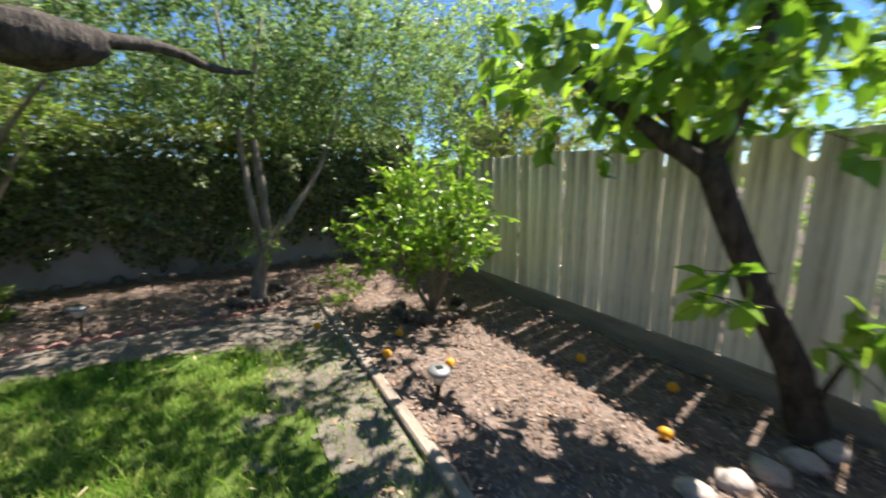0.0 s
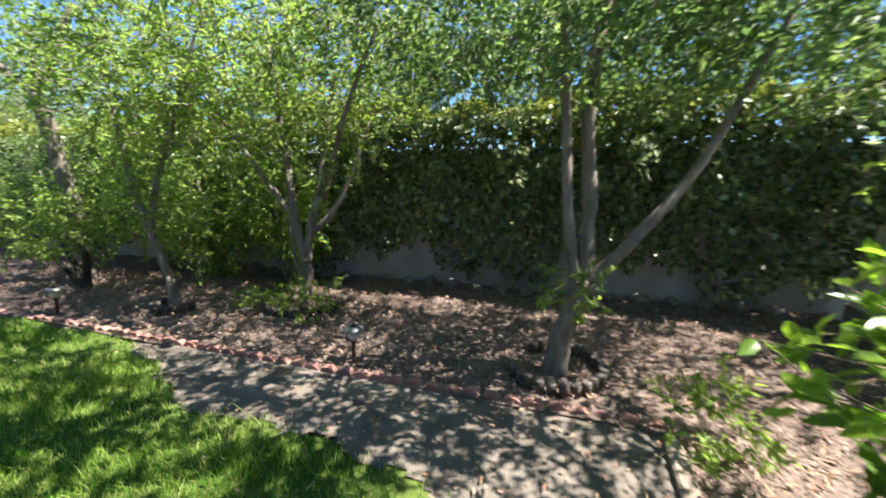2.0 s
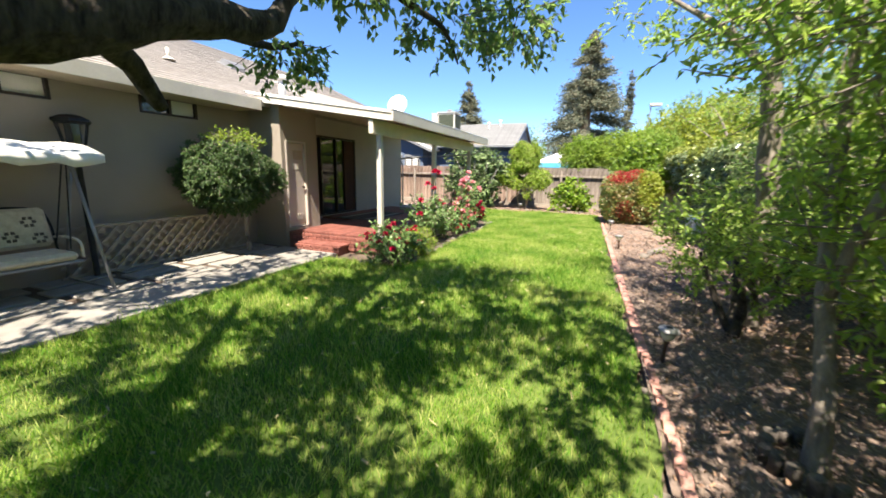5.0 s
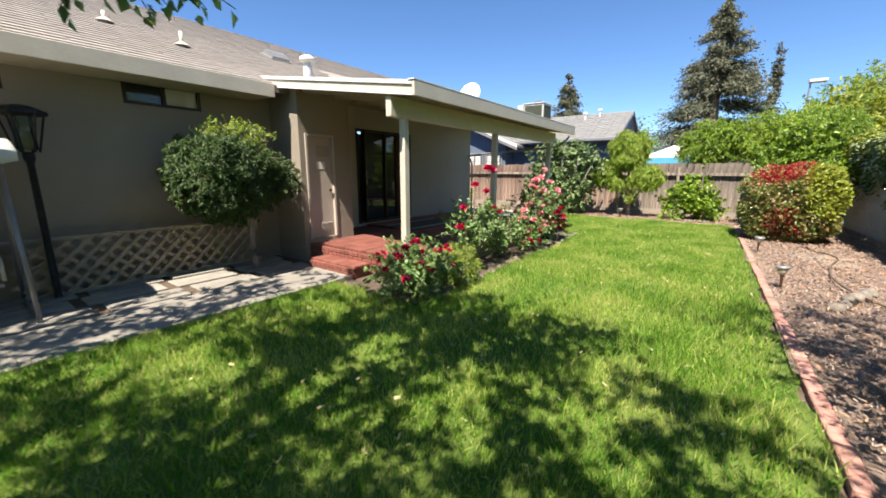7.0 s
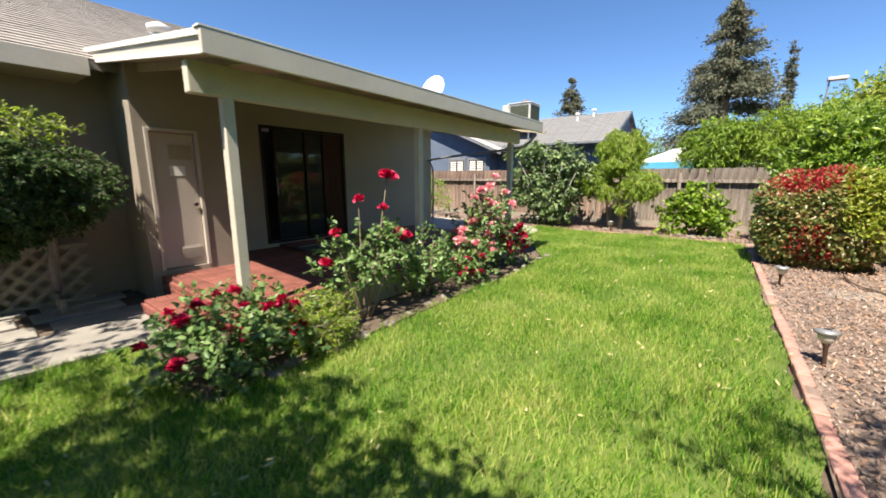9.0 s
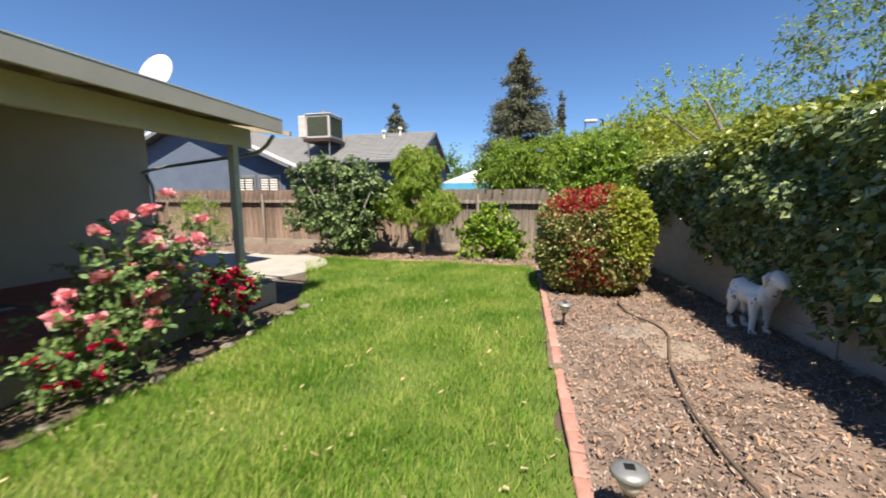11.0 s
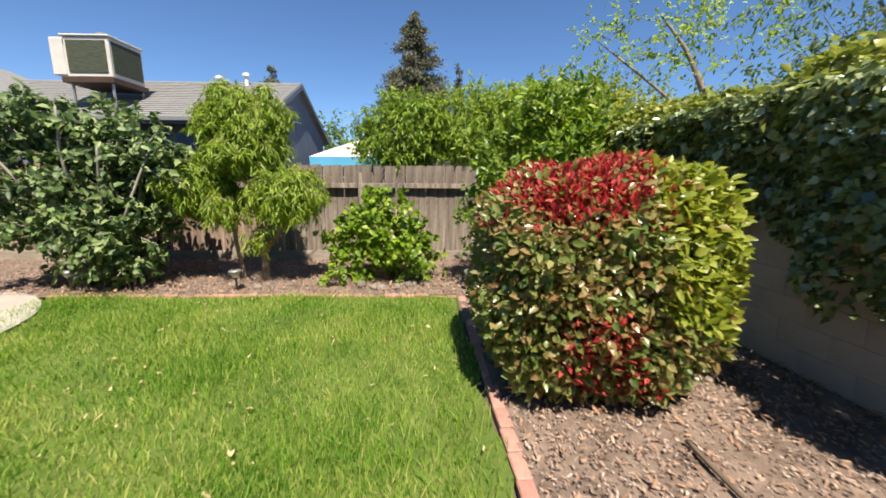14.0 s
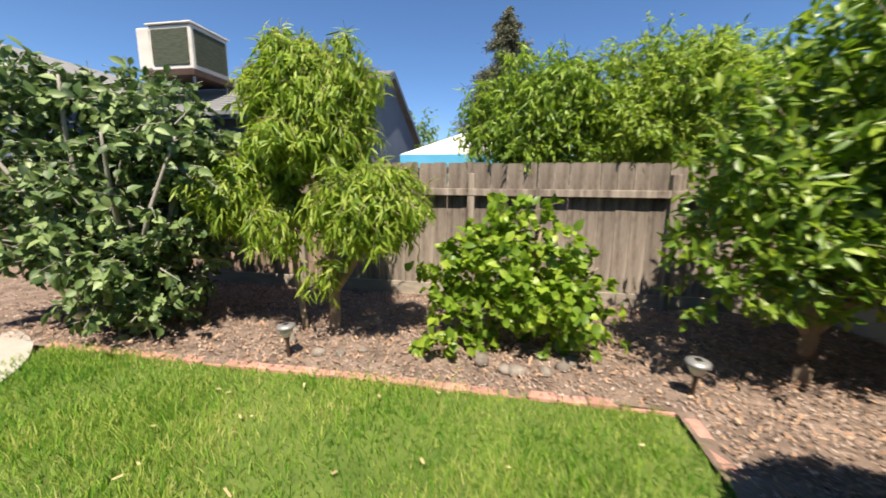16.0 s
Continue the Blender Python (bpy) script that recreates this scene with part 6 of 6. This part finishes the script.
grid = [[bm.verts.new((-1.0 + 2.0 * i / nx, -0.56 + 1.12 * j / ny, 1.62 + 0.13 * math.sin(math.pi * j / ny) + 0.012 * math.sin(i * 1.7))) for j in range(ny + 1)] for i in range(nx + 1)]
for i in range(nx):
    for j in range(ny):
        bm.faces.new((grid[i][j], grid[i + 1][j], grid[i + 1][j + 1], grid[i][j + 1]))
border = [e for e in bm.edges if e.is_boundary]
ext = bmesh.ops.extrude_edge_only(bm, edges=border)["geom"]
for v in [g for g in ext if isinstance(g, bmesh.types.BMVert)]:
    v.co.z -= 0.12 + 0.035 * math.sin(v.co.x * 14 + v.co.y * 11)
canopy = part("canopy", bm, FABRIC_WHITE, sw, "white scalloped cloth canopy", True)
solid = canopy.modifiers.new("thickness", "SOLIDIFY")
solid.thickness = 0.008
part("seat_frame", box((-0.74, -0.24, 0.36), (0.74, 0.28, 0.40), 0.01), GREY_METAL, sw)
for y in (0.28, -0.24):
    part("seat_rail", tube([(-0.76, y, 0.38), (0.76, y, 0.38)], 0.016, 8), GREY_METAL, sw)
for x in (-0.37, 0.37):
    part("seat_cushion", box((x - 0.36, -0.2, 0.405), (x + 0.36, 0.3, 0.5), 0.035), CUSHION, sw, "pale padded seat cushion")
    bm = box((x - 0.36, -0.05, -0.22), (x + 0.36, 0.06, 0.25), 0.04)
    bmesh.ops.rotate(bm, cent=(0, 0, 0), matrix=Matrix.Rotation(radians(14), 3, "X"), verts=bm.verts)
    bmesh.ops.translate(bm, vec=(0, -0.3, 0.74), verts=bm.verts)
    back = part("back_cushion", bm, CUSHION, sw, "pale patterned back cushion")
    for mx, mz in ((-0.18, 0.08), (0.18, 0.08), (0.0, -0.08), (-0.24, -0.12), (0.24, -0.12)):
        bm = bmesh.new()
        for k in range(6):
            a = k * math.pi / 3
            add_box(bm, (x + mx + 0.05 * math.cos(a) - 0.018, 0.061, mz + 0.05 * math.sin(a) - 0.018), (x + mx + 0.05 * math.cos(a) + 0.018, 0.064, mz + 0.05 * math.sin(a) + 0.018), 0.001)
        bmesh.ops.rotate(bm, cent=(0, 0, 0), matrix=Matrix.Rotation(radians(14), 3, "X"), verts=bm.verts)
        bmesh.ops.translate(bm, vec=(0, -0.3, 0.74), verts=bm.verts)
        part("motif", bm, STAKE_WOOD, back, "dark ring of woven dots")
part("back_frame", tube(smooth_line([(-0.76, -0.24, 0.42), (-0.76, -0.36, 0.85), (-0.6, -0.4, 0.98), (0, -0.41, 1.0), (0.6, -0.4, 0.98), (0.76, -0.36, 0.85), (0.76, -0.24, 0.42)], 4), 0.014, 8), BLACK_METAL, sw, "", True)
for x in (-0.77, 0.77):
    part("armrest", tube(smooth_line([(x, -0.3, 0.62), (x, 0.0, 0.64), (x, 0.26, 0.6), (x, 0.28, 0.42)], 4), 0.016, 8), CUSHION, sw, "", True)

# ---- beyond the fences ----
nb = thing("neighbour_house", "neighbour's blue-grey house with a grey shingle roof", "house", (0, 0, 0), "", "structure")
RX, RTOP, EXF, EZF, EXB = -24.2, 4.3, -21.5, 2.92, -26.9
part("wall", prism([(EXF - 0.4, -0.1), (EXF - 0.4, EZF - 0.05), (RX, RTOP - 0.2), (EXB + 0.4, EZF - 0.05), (EXB + 0.4, -0.1)], -9.5, -0.44, "y"), BLUE_WALL, nb)
nroof = part("roof", prism([(EXF, EZF), (RX, RTOP), (EXB, EZF), (EXB, EZF - 0.12), (RX, RTOP - 0.14), (EXF, EZF - 0.12)], -9.5, -0.35, "y"), SHINGLE_GREY, nb)
ang = math.atan2(RTOP - EZF, EXF - RX)
ncourse = mesh_of(prism([(0.0, 0.004), (-0.17, 0.0), (-0.17, 0.004), (0.0, 0.018)], -9.5, -0.33, "y"), SHINGLE_GREY, False, "shingle_course")
for i in range(20):
    ob = new("shingle_course", ncourse)
    ob.parent = nroof
    ob.matrix_world = pose(EXF - i * 0.152 * math.cos(ang), 0, EZF + i * 0.152 * math.sin(ang), 0, math.degrees(ang), 0)
part("fascia", box((EXF - 0.005, -9.5, EZF - 0.16), (EXF + 0.03, -0.35, EZF - 0.01)), BLUE_WALL, nb)
part("gutter", box((EXF + 0.031, -9.0, EZF - 0.1), (EXF + 0.12, -0.33, EZF - 0.005), 0.01), GREY_METAL, nb)
part("barge_board", prism([(EXF, EZF - 0.14), (RX, RTOP - 0.16), (EXB, EZF - 0.14), (EXB, EZF - 0.02), (RX, RTOP - 0.02), (EXF, EZF - 0.02)], -0.348, -0.31, "y"), BLUE_WALL, nb)
WX = -21.2
part("wing_wall", prism([(-13.0, -0.1), (-5.4, -0.1), (-5.4, 2.75), (-9.6, 4.6), (-13.0, 3.1)], WX - 4, WX, "x"), BLUE_WALL, nb)
part("wing_roof", prism([(-4.6, 2.72), (-9.6, 4.78), (-14.0, 2.9), (-14.0, 2.8), (-9.6, 4.66), (-4.6, 2.6)], WX - 4, WX + 0.4, "x"), SHINGLE_GREY, nb)
for dz, m in ((0.0, WHITE_TRIM), (-0.14, GREY_METAL)):
    part("barge_board", prism([(-4.6, 2.74 + dz), (-9.6, 4.8 + dz), (-14.0, 2.94 + dz), (-14.0, 2.83 + dz), (-9.6, 4.69 + dz), (-4.6, 2.62 + dz)], WX + 0.402, WX + 0.44, "x"), m, nb, "white painted edge board" if dz == 0 else "")
for y in (-7.65, -6.55):
    w = part("window", box((WX + 0.003, y, 1.55), (WX + 0.05, y + 0.98, 2.42), 0.008), GREY_METAL, nb)
    part("shutter_frame", box((WX + 0.052, y + 0.08, 1.62), (WX + 0.06, y + 0.9, 2.3)), DARK_FRAME, w)
    for s in range(2):
        for k in range(7):
            part("slat", box((WX + 0.062, y + 0.13 + 0.4 * s, 1.66 + k * 0.09), (WX + 0.075, y + 0.46 + 0.4 * s, 1.72 + k * 0.09)), WHITE_TRIM, w)


nb.matrix_world = pose(0.12, 0.19, 0)


def nroof_z(x):
    return EZF + (EXF - x) * math.tan(ang)


cool = thing("roof_cooler", "boxy evaporative cooler with dark pads on a roof stand", "roof cooler", (-22.13, -4.11, 0))
cz = 3.80
casing = part("casing", box((-0.5, -0.5, cz), (0.5, 0.5, cz + 0.86), 0.02), COOLER, cool)
for x0, y0, x1, y1 in ((0.502, -0.43, 0.52, 0.43), (-0.43, 0.502, 0.43, 0.52), (-0.43, -0.52, 0.43, -0.502)):
    part("pad", box((x0, y0, cz + 0.1), (x1, y1, cz + 0.78)), COOLER_PAD, casing, "dark slatted cooler pad")
part("lid", box((-0.54, -0.54, cz + 0.861), (0.54, 0.54, cz + 0.9), 0.01), COOLER, cool)
part("duct", box((-0.45, -0.86, cz + 0.05), (0.45, -0.54, cz + 0.86), 0.02), COOLER, cool, "pale sheet-metal duct")
part("cowl", lathe([(0.1, cz + 0.8), (0.1, cz + 0.98), (0.16, cz + 1.0), (0.16, cz + 1.06), (0.05, cz + 1.1)], 12), GREY_METAL, casing)
for x in (-0.45, 0.45):
    for y in (-0.45, 0.45):
        part("leg", box((x - 0.02, y - 0.02, nroof_z(-22.25 + x)), (x + 0.02, y + 0.02, cz - 0.132)), GREY_METAL, cool)
part("platform", box((-0.55, -0.6, cz - 0.13), (0.55, 0.55, cz - 0.003), 0.01), BROWN_PLASTIC, cool)
for x, y in ((-23.5, -2.2), (-23.8, -1.6)):
    nv = thing("roof_vent", "small pale vent pipe on the neighbour's roof", "roof vent", (x, y, nroof_z(x) - 0.05), "neighbour roof vents")
    part("pipe", lathe([(0.05, 0), (0.05, 0.35), (0.1, 0.36), (0.1, 0.42), (0.04, 0.45)], 10), WHITE_TRIM, nv)

tent = thing("canopy_tent", "white pop-up canopy tent with a blue valance", "canopy tent", (-22.78, 1.94, 0))
bm = bmesh.new()
apex = bm.verts.new((0, 0, 2.66))
ring = [bm.verts.new((1.35 * math.cos(a) * 1.25, 1.35 * math.sin(a) * 1.25, 2.08)) for a in np.linspace(math.pi / 4, 2 * math.pi + math.pi / 4, 5)[:-1]]
for i in range(4):
    bm.faces.new((ring[i], ring[(i + 1) % 4], apex))
part("roof", bm, FABRIC_WHITE, tent, "white cloth roof")
tp = 1.35 * 1.25 * math.cos(math.pi / 4)
bm = bmesh.new()
for lo, hi in (((tp - 0.005, -tp), (tp + 0.005, tp)), ((-tp - 0.005, -tp), (-tp + 0.005, tp)), ((-tp + 0.006, tp - 0.005), (tp - 0.006, tp + 0.005)), ((-tp + 0.006, -tp - 0.005), (tp - 0.006, -tp + 0.005))):
    add_box(bm, (lo[0], lo[1], 1.84), (hi[0], hi[1], 2.078))
part("valance", bm, TENT_BLUE, tent, "bright blue valance")
for x in (-tp, tp):
    for y in (-tp, tp):
        part("pole", box((x - 0.02, y - 0.02, -0.03), (x + 0.02, y + 0.02, 1.84)), GREY_METAL, tent)

for k, (x, y, z, r, leafm, dr, lab) in enumerate(((-20.08, 3.12, 2.52, (0.6, 0.75, 0.6), LEAF_GRAPE, 0.6, "peach tree behind the fence with drooping leaves"), (-20.15, 4.62, 2.68, (0.7, 0.9, 0.65), LEAF_PEACH, 0.5, "bright green tree leaning over the fence"), (-20.78, 5.89, 2.6, (0.7, 0.9, 0.8), LEAF_BRIGHT, 0.2, "bright green tree leaning over the fence"))):
    plant("neighbour_tree", lab, "tree", (x, y, 0), [([(0, 0, -0.05), (0, 0, 1.0), (0.05, 0.05, z)], [0.07, 0.05, 0.02])],
          [(0, 0, z, *r), (0.2, -0.3, z - 0.32, r[0] * 0.7, r[1] * 0.7, 0.36), (0.15, 0.35, z + 0.2, r[0] * 0.7, r[1] * 0.6, 0.4)], leafm, BARK_DARK, 900, 13, 0.26, 0.11, 0.03, 300 + k, droop=dr, fine=True, bias=0.9, face=0.5)
for k, (x, y, z, r, m, size, tw) in enumerate(((-16.5, 9.6, 3.9, (2.2, 1.3, 1.5), LEAF_MID, 0.08, 700), (-12.2, 9.4, 3.8, (2.4, 1.2, 1.4), LEAF_BRIGHT, 0.07, 700), (-8.6, 9.8, 3.9, (2.2, 1.3, 1.6), LEAF_BRIGHT, 0.09, 500), (-4.6, 9.8, 4.2, (2.3, 1.3, 1.9), LEAF_YELLOW, 0.09, 800), (-0.6, 9.8, 4.3, (2.4, 1.3, 2.0), LEAF_MID, 0.09, 900), (3.2, 9.0, 3.9, (2.4, 1.3, 2.0), LEAF_MID, 0.09, 950), (5.6, 7.4, 3.6, (1.5, 1.5, 1.7), LEAF_MID, 0.09, 650), (4.3, 6.2, 3.7, (1.9, 1.3, 0.8), LEAF_BRIGHT, 0.08, 480), (4.6, 4.6, 2.2, (0.7, 2.6, 0.5), LEAF_YELLOW, 0.08, 420), (4.7, 0.6, 2.1, (0.7, 2.2, 0.45), LEAF_BRIGHT, 0.08, 380))):
    plant("neighbour_tree", "light green leafy tree rising behind the garden boundary", "tree", (x, y, 0),
          [([(0, 0, -0.05), (0.1, 0, 1.5), (0, 0.05, z)], [0.14, 0.1, 0.05]), ([(0.1, 0, 1.5), (r[0] * 0.5, 0, z)], [0.07, 0.02]), ([(0.1, 0, 1.6), (-r[0] * 0.5, 0, z)], [0.07, 0.02])],
          [(0, 0, z, *r), (r[0] * 0.6, 0, z - 1.5, r[0] * 0.7, r[1] * 0.8, r[2] * 0.7), (-r[0] * 0.6, 0, z - 1.5, r[0] * 0.6, r[1] * 0.8, r[2] * 0.6)], m, BARK_GREY, tw, 14, 0.6, size * 1.25, size * 0.5, 320 + k, droop=0.2, bias=0.5, twig_radius=0.006, group="trees behind the boundary")
plant("lacy_tree", "thin open tree with pale leaves above the ivy wall", "tree", (-18.68, 8.39, 0),
      [([(0, 0, 0), (0.2, -0.1, 2.0), (0, -0.5, 3.4), (-0.2, -1.0, 4.2)], [0.09, 0.07, 0.04, 0.012]), ([(0.2, -0.1, 2.2), (-0.3, -0.9, 3.1), (-0.5, -1.9, 3.9)], [0.04, 0.025, 0.008])],
      [(-0.2, -1.0, 3.9, 0.8, 0.9, 0.55), (0.2, -0.2, 3.6, 0.9, 0.8, 0.7), (-0.5, -1.8, 3.8, 0.6, 0.5, 0.3)], LEAF_BRIGHT, BARK_GREY, 130, 11, 0.4, 0.09, 0.05, 340)


def conifer(at, tall, wide, seed, label, n=2600, size=0.9):
    rng = np.random.default_rng(seed)
    root = thing("conifer_tree", label, "tree", at, "far conifers")
    part("trunk", tube([(0, 0, 0), (0, 0, tall * 0.5), (0, 0, tall)], [wide * 0.12, wide * 0.07, 0.03], 8), BARK_TAN, root)
    boughs = 150
    bh = np.sort(rng.uniform(0.10, 0.99, boughs))
    ba = rng.uniform(0, 2 * np.pi, boughs)
    far_out = wide * (1 - bh) ** 0.85 * rng.uniform(0.45, 1.05, boughs) + 0.15
    k = rng.choice(boughs, n, p=far_out / far_out.sum())
    s = rng.uniform(0.05, 1.0, n) ** 0.7
    puff = (0.05 + 0.16 * s) * far_out[k] * 0.55 + 0.1
    off = rng.normal(size=(n, 3)) * puff[:, None] * np.array([1, 1, 0.75])
    a, r = ba[k], far_out[k] * s
    p = np.column_stack([np.cos(a) * r, np.sin(a) * r, bh[k] * tall + far_out[k] * (0.25 * s - 0.35 * s * s)]) + off
    p[:, 2] = np.clip(p[:, 2], 0.3, tall)
    w = unit(np.column_stack([np.cos(a), np.sin(a), -0.2 + rng.normal(0, 0.35, n)]) + rng.normal(0, 0.5, (n, 3)))
    part("crown", leaves("crown", p, w, NEEDLES, size, size * 0.4, rng, curl=0.25), NEEDLES, root)


conifer((-55, 1.7, -0.03), 18.8, 7.6, 401, "tall dark conifer far behind the fence", 70000, 0.34)
conifer((-70, -19.2, -0.03), 17.6, 5.5, 402, "distant grey-green conifer tree", 22000, 0.4)
conifer((-56, 6.6, -0.03), 14.2, 0.55, 403, "slim dark cypress beside the tall conifer", 7000, 0.26)
for k, (x, y, z, r, m) in enumerate(((-34, 12.5, 4.2, (3.5, 3.6, 2.4), LEAF_YELLOW), (-30, 9.2, 3.4, (2.5, 2.6, 1.8), LEAF_YELLOW), (-48, 13, 6.0, (4, 4, 3), LEAF_MID), (-44, 18, 6.5, (4, 5, 3), LEAF_MID), (-34, -4, 3.0, (2, 3, 1.6), LEAF_MID), (-30, 7.2, 2.6, (1.6, 1.8, 1.2), LEAF_BRIGHT))):
    plant("far_tree", "leafy tree beyond the neighbouring gardens", "tree", (x, y, -0.03), [([(0, 0, 0), (0, 0, z)], [0.25, 0.1])],
          [(0, 0, z, *r), (r[0] * 0.5, r[1] * 0.5, z - 0.8, r[0] * 0.6, r[1] * 0.6, r[2] * 0.6), (0, -r[1] * 0.5, z + 0.6, r[0] * 0.6, r[1] * 0.5, r[2] * 0.6)], m, BARK_GREY, 700, 12, 0.9, 0.26, 0.13, 420 + k, bias=0.7, group="far trees")
pole = thing("street_lamp", "tall pale street lamp beyond the gardens", "street lamp", (-39.88, 7.39, -0.03))
part("pole", tube([(0, 0, 0), (0, 0, 4), (0, 0.1, 7.5)], [0.09, 0.07, 0.05], 10), GREY_METAL, pole)
part("head", box((-0.25, 0.0, 7.4), (0.25, 0.9, 7.6), 0.03), COOLER, pole)
